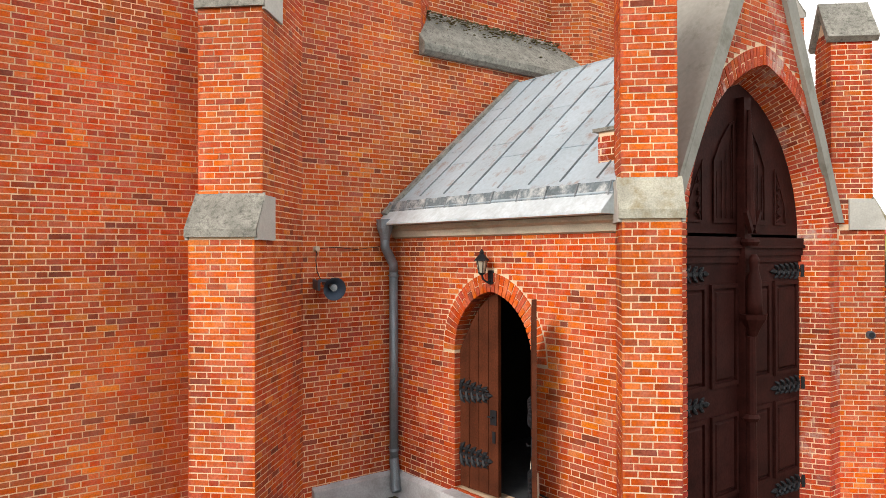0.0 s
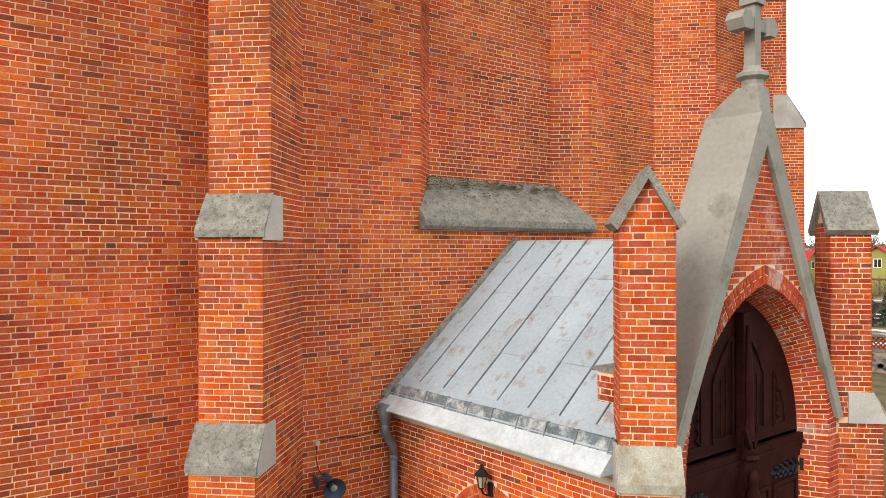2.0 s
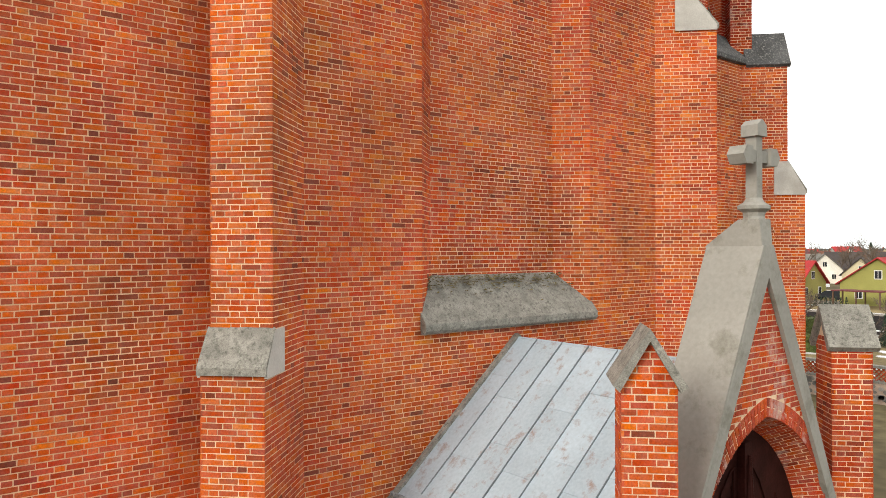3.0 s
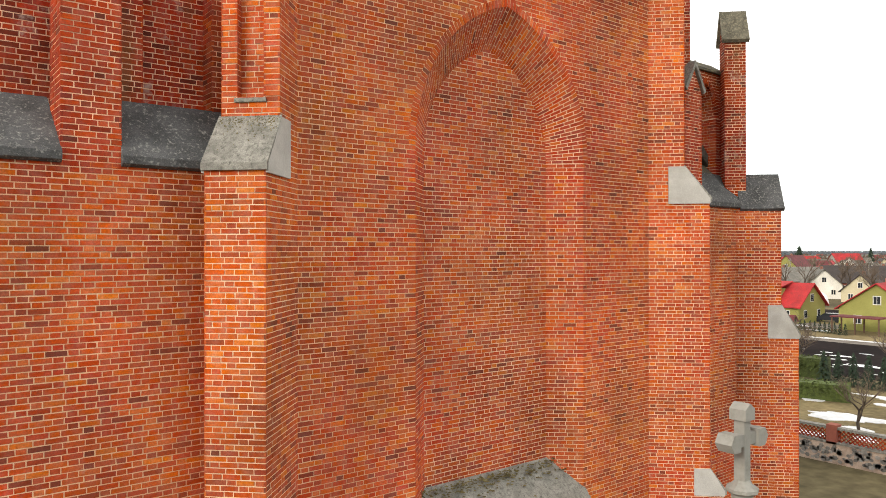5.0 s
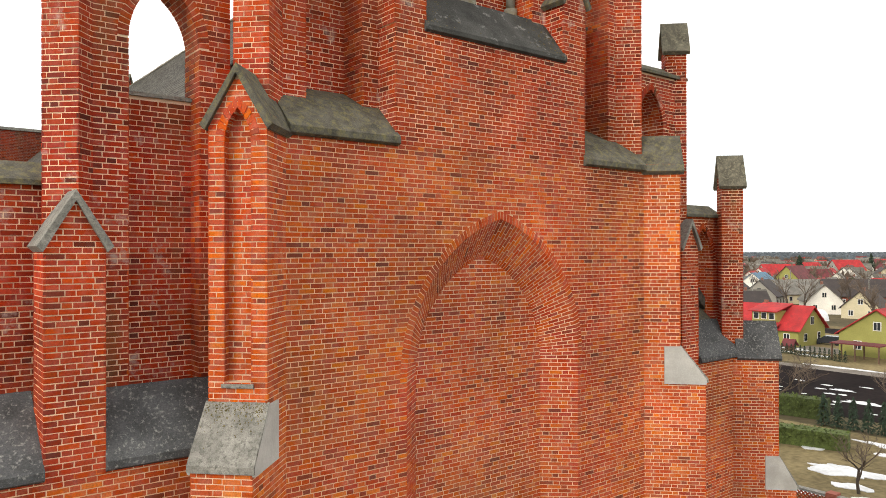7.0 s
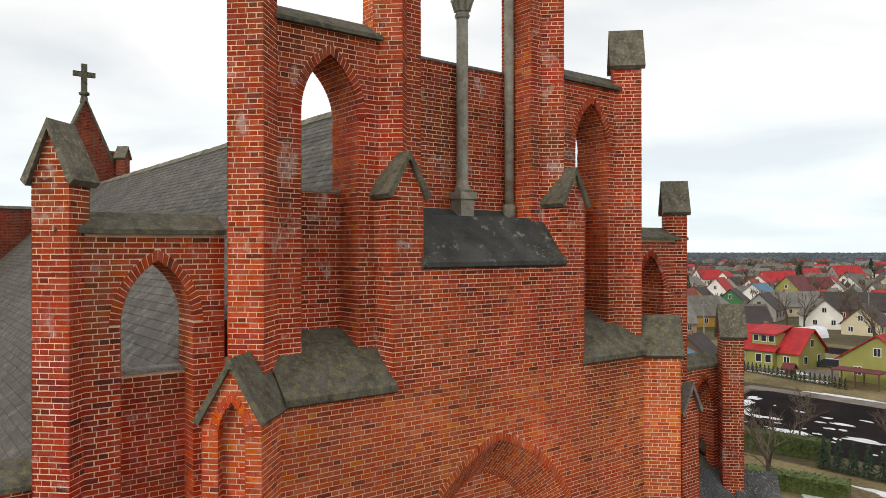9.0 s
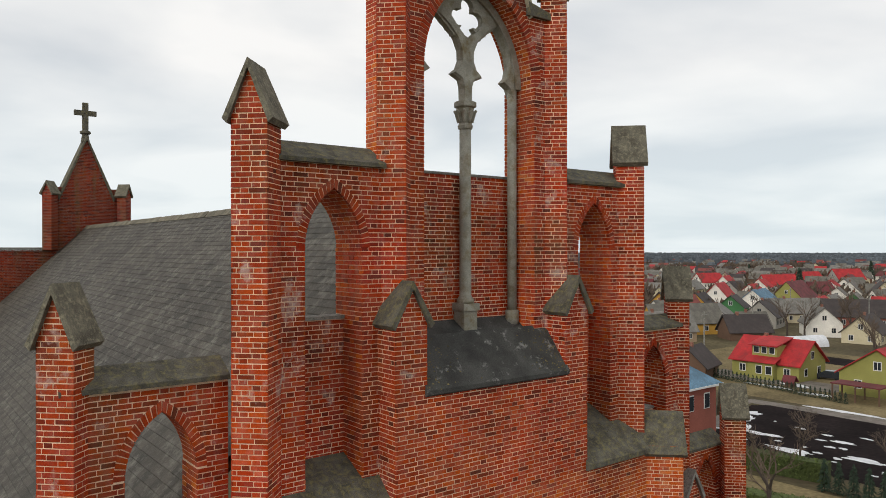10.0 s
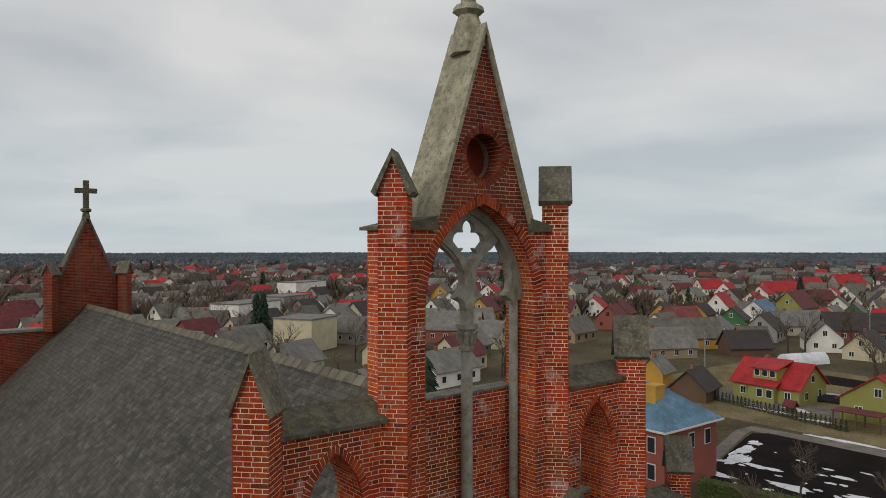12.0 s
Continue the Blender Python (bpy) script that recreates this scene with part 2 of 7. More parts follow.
STONE_MOSS = mat("mossy_stone", (0.092, 0.086, 0.068), 0.95, vary=0.4, scale=4.5, fine=60, bump=0.6, stain=(0.20, 0.175, 0.075), stain_at=0.58, stain_scale=11.0)
STONE_CAP = mat("lichened_cap_stone", (0.125, 0.115, 0.085), 0.95, vary=0.4, scale=4.0, fine=60, bump=0.6, stain=(0.30, 0.275, 0.19), stain_at=0.60, stain_scale=14.0)
STONE_SILL = mat("broken_dark_stone", (0.050, 0.050, 0.046), 0.92, vary=0.4, scale=2.4, fine=50, bump=0.6, stain=(0.42, 0.42, 0.39), stain_at=0.675, stain_scale=4.5)
STONE_GABLE = mat("lichened_gable_stone", (0.34, 0.315, 0.22), 0.92, vary=0.3, scale=3.0, fine=50, bump=0.5, stain=(0.14, 0.13, 0.09), stain_at=0.57, stain_scale=9.0)
STONE_LIGHT = mat("light_grey_stone", (0.31, 0.30, 0.25), 0.9, vary=0.25, scale=4.0, fine=60, bump=0.4, stain=(0.19, 0.15, 0.075), stain_at=0.58, stain_scale=5.0)
PLINTH = mat("plinth_render", (0.38, 0.38, 0.40), 0.9, vary=0.15, scale=1.5, fine=35, bump=0.25, stain=(0.22, 0.21, 0.20), stain_at=0.58)
ZINC = mat("galvanised_sheet", (0.36, 0.44, 0.50), 0.5, 0.15, vary=0.10, scale=0.9, fine=20, bump=0.06, stain=(0.22, 0.085, 0.018), stain_at=0.645, stain_scale=4.0, per_object=0.06)
ZINC_OLD = mat("patinated_sheet", (0.13, 0.165, 0.185), 0.55, 0.2, vary=0.3, scale=3, fine=30, bump=0.2, stain=(0.60, 0.63, 0.64), stain_at=0.58, stain_scale=4.5)
ZINC_PALE = mat("pale_flashing", (0.50, 0.56, 0.60), 0.5, 0.1, vary=0.12, scale=2.0, fine=25, bump=0.08, stain=(0.36, 0.40, 0.42), stain_at=0.6, stain_scale=3.0)
SEAM = mat("seam_sheet", (0.21, 0.24, 0.26), 0.5, 0.5, vary=0.2)
CORNICE = mat("cornice_render", (0.50, 0.45, 0.36), 0.9, vary=0.15, bump=0.15, stain=(0.3, 0.26, 0.2), stain_at=0.6)
PIPE = mat("blue_grey_pipe", (0.17, 0.20, 0.23), 0.45, 0.35, vary=0.2, scale=4, bump=0.05)
DOOR = mat("dark_oak", (0.028, 0.0075, 0.0062), 0.60, spec=0.07, vary=0.3, scale=4, fine=30, bump=0.12)
DOOR_TAN = mat("brown_plank", (0.066, 0.018, 0.008), 0.6, spec=0.12, vary=0.35, scale=3, fine=40, bump=0.15, per_object=0.2)
IRON = mat("black_iron", (0.011, 0.0125, 0.016), 0.62, 0.3, vary=0.3)
LOBBY_FLOOR = mat("dark_floor_sheet", (0.045, 0.047, 0.052), 0.7, vary=0.3, scale=3, fine=40, bump=0.1)
# shade of the unlit lobby, held as a near-black colour
BLACK = mat("interior_shade", (0.012, 0.010, 0.009), 0.95, vary=0.2)
GREY_PLASTIC = mat("grey_horn", (0.05, 0.06, 0.08), 0.45, vary=0.15, bump=0.03)
HORN_IN = mat("horn_inside", (0.055, 0.08, 0.12), 0.5, vary=0.15, bump=0.03)
SLATE = mat("grey_slate", (0.058, 0.051, 0.041), 0.72, spec=0.35, vary=0.34, scale=0.6, fine=25, bump=0.3, island=0.3, stain=(0.17, 0.16, 0.135), stain_at=0.60, stain_scale=3.4)
RIDGE = mat("ridge_tile", (0.135, 0.12, 0.085), 0.9, vary=0.3, bump=0.3, island=0.25)
GLASS = mat("lamp_glass", (0.42, 0.38, 0.30), 0.15, vary=0.1, bump=0.0)


# ---- building blocks ----
class Mesh:
    def __init__(self):
        self.v, self.f = [], []

    def add(self, pts, faces):
        n = len(self.v)
        self.v.extend(pts)
        self.f.extend([tuple(i + n for i in q) for q in faces])

    def hexa(self, p):
        """Eight corners: four below, four above, both anticlockwise from above."""
        self.add(p, [(3, 2, 1, 0), (4, 5, 6, 7), (0, 1, 5, 4), (1, 2, 6, 5), (2, 3, 7, 6), (3, 0, 4, 7)])

    def box(self, x0, x1, y0, y1, z0, z1):
        self.hexa([(x0, y0, z0), (x1, y0, z0), (x1, y1, z0), (x0, y1, z0), (x0, y0, z1), (x1, y0, z1), (x1, y1, z1), (x0, y1, z1)])

    def prism(self, ring, shift):
        """A closed ring of points, pushed along shift."""
        n = len(ring)
        top = [tuple(a + b for a, b in zip(p, shift)) for p in ring]
        self.add(list(ring) + top, [tuple(range(n))[::-1], tuple(range(n, 2 * n))] + [(i, (i + 1) % n, n + (i + 1) % n, n + i) for i in range(n)])

    def tube(self, path, radii, sides=12, caps=True):
        """A round tube along points, with a radius at each."""
        rings = []
        for i, p in enumerate(path):
            a, b = Vector(path[max(i - 1, 0)]), Vector(path[min(i + 1, len(path) - 1)])
            d = (b - a).normalized()
            q = Vector((1, 0, 0)) if abs(d.x) < 0.8 else Vector((0, 1, 0))
            s = d.cross(q).normalized(); w = d.cross(s)
            r = radii[i] if isinstance(radii, (list, tuple)) else radii
            rings.append([tuple(Vector(p) + r * (math.cos(k * 2 * math.pi / sides) * s + math.sin(k * 2 * math.pi / sides) * w)) for k in range(sides)])
        pts = [q for r in rings for q in r]
        fs = []
        for i in range(len(path) - 1):
            for k in range(sides):
                a, b = i * sides + k, i * sides + (k + 1) % sides
                fs.append((a, b, b + sides, a + sides))
        if caps:
            fs += [tuple(range(sides))[::-1], tuple(range(len(pts) - sides, len(pts)))]
        self.add(pts, fs)

    def data(self, name, material, smooth=False, scale=S):
        me = bpy.data.meshes.new(name)
        me.from_pydata([(x * scale, y * scale, z * scale) for x, y, z in self.v], [], self.f)
        bm = bmesh.new(); bm.from_mesh(me)
        if len(bm.faces) < 4000:
            bmesh.ops.recalc_face_normals(bm, faces=bm.faces)
            bm.to_mesh(me)
        bm.free()
        if smooth:
            for q in me.polygons:
                q.use_smooth = True
        me.materials.append(material)
        return me


def part(name, mesh, material, parent=None, label="", smooth=False, kind=""):
    ob = new(name, mesh.data(name, material, smooth))
    ob.parent = parent
    return tagged(ob, label, kind=kind)


def thing(name, label, category, group="", kind="", at=(0, 0, 0)):
    ob = new(name)
    ob.location = [c * S for c in at]
    ob.empty_display_size = 0.2
    return tagged(ob, label, category, group, kind)


class Face:
    """A standing plane in plan: o is a point of it, u runs to the right seen from outside, n points outwards."""
    def __init__(self, o, u):
        l = math.hypot(*u)
        self.o, self.u = o, (u[0] / l, u[1] / l)
        self.n = (self.u[1], -self.u[0])

    def at(self, a, z, b=0.0):
        return (self.o[0] + self.u[0] * a + self.n[0] * b, self.o[1] + self.u[1] * a + self.n[1] * b, z)

    def box(self, m, a0, a1, z0, z1, b0, b1):
        m.hexa([self.at(a0, z0, b1), self.at(a1, z0, b1), self.at(a1, z0, b0), self.at(a0, z0, b0),
                self.at(a0, z1, b1), self.at(a1, z1, b1), self.at(a1, z1, b0), self.at(a0, z1, b0)])


COURSE, STRETCH, JOINT = 0.0675, 0.2265, 0.0128
rnd = random.Random(7)


def one_brick(m, face, a0, a1, z0, z1, b):
    """A brick standing out of its mortar by about 5 mm, a little out of true, without a back."""
    j = lambda s=0.0022: rnd.uniform(-s, s)
    p = b + 0.004 + rnd.uniform(-0.002, 0.003)
    q = [face.at(a0 + j(), z0 + j(), p + j()), face.at(a1 + j(), z0 + j(), p + j()), face.at(a1 + j(), z1 + j(), p + j()), face.at(a0 + j(), z1 + j(), p + j()),
         face.at(a0, z0, b - 0.02), face.at(a1, z0, b - 0.02), face.at(a1, z1, b - 0.02), face.at(a0, z1, b - 0.02)]
    m.add(q, [(0, 1, 2, 3), (1, 0, 4, 5), (2, 1, 5, 6), (3, 2, 6, 7), (0, 3, 7, 4)])


def lay(m, face, z0, z1, spans, b=0.0, singles=None, pick=None):
    """Courses in which a stretcher and a header take turns, between z0 and z1; spans(z) gives the runs of each course."""
    k = math.ceil(z0 / COURSE - 0.3)
    while (k + 0.6) * COURSE < z1:
        za, zb = max(k * COURSE, z0 - 0.01), min((k + 1) * COURSE - JOINT, z1)
        runs = spans((za + zb) / 2) if callable(spans) else [spans]
        for a0, a1 in runs:
            if a1 - a0 < 0.03:
                continue
            pair = STRETCH * 1.5
            slip = (0.75 * STRETCH if k % 2 else 0.0) + rnd.uniform(-0.022, 0.022)
            i = 2 * math.floor((a0 - slip) / pair) - 2
            while True:
                a = slip + (i // 2) * pair + (STRETCH if i % 2 else 0.0)
                step = STRETCH / 2 if i % 2 else STRETCH
                i += 1
                if a >= a1 - 0.05:
                    break
                if a + step < a0 + 0.05:
                    continue
                lo, hi = a0 if a < a0 + 0.05 else a, a1 if a + step > a1 - 0.05 else a + step
                if hi - lo > 0.035:
                    whole = abs(hi - lo - step) < 0.001
                    hi2 = hi - JOINT if hi < a1 - 0.001 else hi + 0.006
                    lo = lo - 0.006 if lo < a0 + 0.001 else lo
                    if singles is not None and whole and step == STRETCH and len(singles) < 290 and pick(face, lo, za):
                        singles.append((face.at((lo + hi2) / 2, (za + zb) / 2, b), math.atan2(face.u[1], face.u[0])))
                    else:
                        one_brick(m, face, lo, hi2, za, zb, b)
        k += 1


def core(m, face, z0, z1, spans, b0, b1):
    """The mortar bed behind the bricks, course by course."""
    if not callable(spans):
        face.box(m, spans[0], spans[1], z0, z1, b0, b1)
        return
    z = z0
    while z < z1 - 1e-6:
        ze = min(z + COURSE, z1)
        runs = [r for r in spans((z + ze) / 2) if r[1] - r[0] > 0.01]
        for a0, a1 in runs:
            face.box(m, a0, a1, z, ze, b0, b1)
        z = ze


def arch_line(w, rise, step):
    """A pointed arch over -w..w: points (a, z) from the left spring over the tip to the right one."""
    r = (w * w + rise * rise) / (2 * w)
    end = math.asin(min(1, rise / r))
    n = max(4, round(r * end / step))
    left = [(r - w - r * math.cos(end * i / n), r * math.sin(end * i / n)) for i in range(n + 1)]
    return left + [(-a, z) for a, z in left[-2::-1]]


def arch_half(w, rise, h):
    """Half the width of that arch at height h over its spring."""
    if h <= 0:
        return w
    if h >= rise:
        return 0.0
    r = (w * w + rise * rise) / (2 * w)
    return max(0.0, math.sqrt(max(r * r - h * h, 0)) - (r - w))


def arch_cut(a0, a1, holes, grow=0.0, jambs=False):
    """Spans of a wall from a0 to a1 with pointed openings (centre, half width, foot, spring, rise)."""
    def spans(z):
        runs = [(a0, a1)]
        for c, w, foot, spring, rise in holes:
            if z < foot or z > spring + rise + grow * 1.06:
                continue
            h = arch_half(w + grow, rise + grow * 1.06, z - spring) if z > spring or jambs else w
            out = []
            for x, y in runs:
                if c + h <= x or c - h >= y:
                    out.append((x, y))
                else:
                    out += [(x, c - h), (c + h, y)]
            runs = out
        return runs
    return spans


def ring(m, face, c, w, spring, rise, wide, b0, b1, foot=None, step=COURSE, splay=0.0):
    """Voussoirs round a pointed arch, set on edge; wide is their radial depth, b0..b1 their place across the wall. With splay the back is
    narrower by that much, which makes a slanting reveal."""
    w, rise, wide = w - 0.007, rise - 0.007, wide + 0.007
    pts = arch_line(w, rise, step)
    outer = arch_line(w + wide, rise + wide * 1.06, step)
    n = len(pts) - 1
    def on(line, t):
        x = t * (len(line) - 1); i = min(int(x), len(line) - 2); g = x - i
        return (line[i][0] * (1 - g) + line[i + 1][0] * g, line[i][1] * (1 - g) + line[i + 1][1] * g)
    inner_b = arch_line(w - splay, rise - splay, step) if splay else pts
    for i in range(n):
        t0, t1 = (i + 0.1) / n, (i + 0.9) / n
        j = rnd.uniform(-0.003, 0.003)
        q = []
        cuts_ = [(0.0, 0.47), (0.53, 1.0)] if wide > 0.18 and i % 2 else [(0.0, 1.0)]
        for r0, r1 in cuts_:
            q = []
            for b, line in ((b1 + j, pts), (b0, inner_b)):
                for t, g in ((t0, r0), (t1, r0), (t1, r1), (t0, r1)):
                    (a, z), (a2, z2) = on(line, t), on(outer, t)
                    q.append(face.at(c + a + (a2 - a) * g, spring + z + (z2 - z) * g, b))
            m.add(q, [(0, 1, 2, 3), (7, 6, 5, 4), (0, 4, 5, 1), (1, 5, 6, 2), (2, 6, 7, 3), (3, 7, 4, 0)])
    if foot is not None:
        z = math.ceil(foot / COURSE) * COURSE
        k = 0
        while z + COURSE <= spring + 0.001:
            d = wide * (1.0 if k % 2 else 0.5)
            for s in (-1, 1):
                j = rnd.uniform(-0.003, 0.003)
                q = []
                for zz in (z, z + COURSE - JOINT):
                    q += [face.at(c + s * w, zz, b1 + j), face.at(c + s * (w + d), zz, b1 + j), face.at(c + s * (w + d), zz, b0), face.at(c + s * (w - splay), zz, b0)]
                m.hexa(q)
            z += COURSE; k += 1


def reveal(bricks, bed, face, c, w, spring, rise, depth, splay, foot, drop=None):
    """The brick lining of a pointed opening: courses across the depth, narrowing inwards by splay, on a bed of mortar."""
    a_, b_ = arch_line(w, rise, COURSE), arch_line(w - splay, rise - (splay if drop is None else drop), COURSE)
    def on(line, t):
        x = t * (len(line) - 1); i = min(int(x), len(line) - 2); g = x - i
        return (line[i][0] * (1 - g) + line[i + 1][0] * g, line[i][1] * (1 - g) + line[i + 1][1] * g)
    def at(t, d, out):
        (p, q), (p2, q2) = on(a_, t), on(b_, t)
        x, z = p + (p2 - p) * d, q + (q2 - q) * d
        k = 1 + out / max(math.hypot(x, z), 0.1)
        return face.at(c + x * k, spring + z * k, -depth * d)
    n = len(a_) - 1
    L = math.hypot(depth, splay)
    for i in range(n):
        bed.hexa([at((i + u) / n, d, 0.0025 + 0.1 * o) for o, u, d in ((0, 0, 0), (0, 1, 0), (0, 1, 1), (0, 0, 1), (1, 0, 0), (1, 1, 0), (1, 1, 1), (1, 0, 1))])
        first = 0.08 + 0.11 * (i % 2) + rnd.uniform(-0.015, 0.015)
        cuts_ = [0.0] + [(first + 0.19 * k) / L for k in range(9) if first + 0.19 * k < L - 0.04] + [1.0]
        for d0, d1 in zip(cuts_, cuts_[1:]):
            d1 -= 0.015 / L if d1 < 1 else 0; j = rnd.uniform(-0.0025, 0.0)
            q = [at((i + u) / n, d, o) for o, u, d in ((j, 0.1, d0), (j, 0.9, d0), (j, 0.9, d1), (j, 0.1, d1), (0.02, 0.1, d0), (0.02, 0.9, d0), (0.02, 0.9, d1), (0.02, 0.1, d1))]
            bricks.hexa(q)
    left = Face(face.at(c - w, 0, 0)[:2], (face.u[0] * splay - face.n[0] * depth, face.u[1] * splay - face.n[1] * depth))
    right = Face(face.at(c + w - splay, 0, -depth)[:2], (face.u[0] * splay + face.n[0] * depth, face.u[1] * splay + face.n[1] * depth))
    for f in (left, right):
        f.box(bed, 0, L, foot, spring, -0.1, -0.004)
        lay(bricks, f, foot, spring, (0, L), -0.003 if splay else 0.003)


def slab_roof(m, face, half, z_eave, z_top, b0, b1, thick=0.06):
    """Two stone slabs leaning on one another, tip over a = 0, from b0 to b1 across."""
    for s in (-1, 1):
        ringp = [face.at(s * half, z_eave, b1), face.at(0, z_top, b1), face.at(0, z_top - thick * 1.7, b1), face.at(s * (half - thick * 0.9), z_eave - thick * 0.9, b1)]
        d = [face.n[0] * (b0 - b1), face.n[1] * (b0 - b1), 0]
        m.prism(ringp, d)


def gable_spans(half, z_eave, z_top):
    def spans(z):
        h = half * max(0.0, min(1.0, (z_top - 0.05 - z) / (z_top - z_eave)))
        return [(-h, h)]
    return spans


def weathering(face, a0, a1, z_low, z_high, b_out, b_in, thick=0.09, drop=0.0):
    """A sloped stone that sheds water from b_in at z_high to b_out at z_low, with a square nose and a drip."""
    m = Mesh()
    prof = [(b_out, z_low), (b_out, z_low + thick), (b_in, z_high), (b_in, z_low - drop), (b_out - 0.05, z_low - drop)]
    m.prism([face.at(a0, z, b) for b, z in prof], (face.u[0] * (a1 - a0), face.u[1] * (a1 - a0), 0))
    return m


def diag(s, e):
    """The plane of a diagonal pier on side s (-1, 1) whose axis meets the facade line at x = s * e."""
    return Face((s * e, 0.0), (0.7071, 0.7071 * s) if s > 0 else (0.7071, -0.7071))


def shaft(parent, face, half, z0, z1, b_front, b_back, brick=BRICK, bed=MORTAR, top=None, name="shaft"):
    """A square brick shaft with bricks on its four sides; top gives a gable above z1 on the front."""
    mm, bb = Mesh(), Mesh()
    z_top = top or z1
    spans = gable_spans(half, z1, z_top) if top else (-half, half)
    core(mm, face, z0, z_top, spans, b_back, b_front)
    lay(bb, face, z0, z_top, spans, b_front)
    left = Face(face.at(-half, 0, b_back)[:2], face.n)
    right = Face(face.at(half, 0, b_front)[:2], (-face.n[0], -face.n[1]))
    for f in (left, right):
        lay(bb, f, z0, z1, (0, b_front - b_back))
    lay(bb, Face(face.at(half, 0, b_back)[:2], (-face.u[0], -face.u[1])), z0, z1, (0, 2 * half))
    body = part(name, mm, bed, parent)
    part("brickwork", bb, brick, body, kind="stuff")
    return body

# ---- the church: brick walls of the west front ----
GROUND = -0.1
single_sets = []


def wall(name, label, face, z0, z1, spans, thick, b=0.0, brick=BRICK, bed=MORTAR, pick=None, runs=None):
    top = thing(name, label, "wall", kind="structure")
    mm, bb, ones = Mesh(), Mesh(), [] if pick else None
    core(mm, face, z0, z1, spans, b - thick, b)
    lay(bb, face, z0, z1, runs or spans, b, ones, pick)
    part("mortar_bed", mm, bed, top)
    part("brickwork", bb, brick, top, kind="stuff")
    if ones:
        single_sets.append((top, ones))
    return top


FRONT, UPPER, SIDEBAY = -0.1, 0.35, 0.63
AISLE = {-1: 0.13, 1: 0.36}
tower = Face((0, FRONT), (1, 0))
SPR = 181 * COURSE
BLIND = (0.0, 1.85, 6.2, SPR, 2.42)
wall_tower = wall("wall_tower", "tall red brick tower front with a blind pointed arch", tower, GROUND, 15.66, arch_cut(-3.8, 3.8, [BLIND], 0.07), 0.75, runs=arch_cut(-3.8, 3.8, [BLIND], 0.12), bed=MORTAR_DULL,
                  pick=lambda f, a, z: 7.0 < z < 9.5 and -3.5 < a < -1.95)
# the back of the blind arch and its slanting reveal
back = Face((0, FRONT + 0.448), (1, 0))
m_, b_ = Mesh(), Mesh()
back.box(m_, -1.9, 1.9, 6.3, 15.0, -0.35, 0)
lay(b_, back, 6.3, 14.6, lambda z: [(-arch_half(1.40, 1.90, z - SPR), arch_half(1.40, 1.90, z - SPR))])
panel = part("blind_panel", m_, MORTAR, wall_tower)
part("brickwork", b_, BRICK, panel, kind="stuff")
m_ = Mesh()
ring(m_, tower, 0, 1.85, SPR, 2.42, 0.115, -0.05, 0.006)
part("arch_ring", m_, BRICK, wall_tower)
m_, bd = Mesh(), Mesh()
reveal(m_, bd, Face((0, FRONT + 0.002), (1, 0)), 0, 1.85, SPR, 2.42, 0.45, 0.50, 6.3, 0.62)
bed_ = part("reveal_bed", bd, MORTAR, wall_tower)
part("brickwork", m_, BRICK, bed_, kind="stuff")
# sloped sill of the blind arch
sill = tagged(part("window_sill", weathering(tower, -1.88, 1.88, 6.2, 6.98, 0.14, -0.44, 0.1, 0.05), STONE, None,
              "grey weathered sloping stone sill under the blind arch"), category="stone sill", kind="structure")

# middle of the tower above the side ledges
wall_mid = wall("wall_window_breast", "red brick breast under the belfry window", tower, 15.66, 17.415, (-2.03, 2.03), 0.75, brick=BRICK_DEEP, bed=MORTAR_OLD)
for s in (-1, 1):
    e = Face((s * 2.03, FRONT + (0.75 if s < 0 else 0)), (0, -s * -1.0) if s > 0 else (0, -1.0))
    mm = Mesh()
    lay(mm, e, 15.66, 17.415, (0, 0.75))
    part("brickwork", mm, BRICK_OLD, wall_mid, kind="stuff")

wall_aisle = {}
for s, nm in ((-1, "wall_aisle_north"), (1, "wall_aisle_south")):
    f = Face((0, AISLE[s]), (1, 0))
    wall_aisle[s] = wall(nm, "plain red brick aisle front beside the tower", f, GROUND, 11.67, (3.7, 8.2) if s > 0 else (-10.5, -3.7), 0.6, bed=MORTAR_DULL,
                         pick=(lambda q, a, z: 0.4 < z < 3.4 and -6.3 < a < -4.7) if s < 0 else None)

# plinth along the walls
for x0, x1, y in ((-3.62, -2.3, FRONT - 0.08), (2.3, 3.62, FRONT - 0.08), (-10.5, -4.9, AISLE[-1] - 0.06), (4.9, 8.2, AISLE[1] - 0.06)):
    m = Mesh()
    m.prism([(x0, y, GROUND), (x0, y, 0.2), (x0, y + 0.09, 0.26), (x0, y + 0.3, 0.26), (x0, y + 0.3, GROUND)], (x1 - x0, 0, 0))
    tagged(part("plinth", m, PLINTH, None, "smooth grey rendered plinth at the wall's foot"), category="plinth", kind="structure")


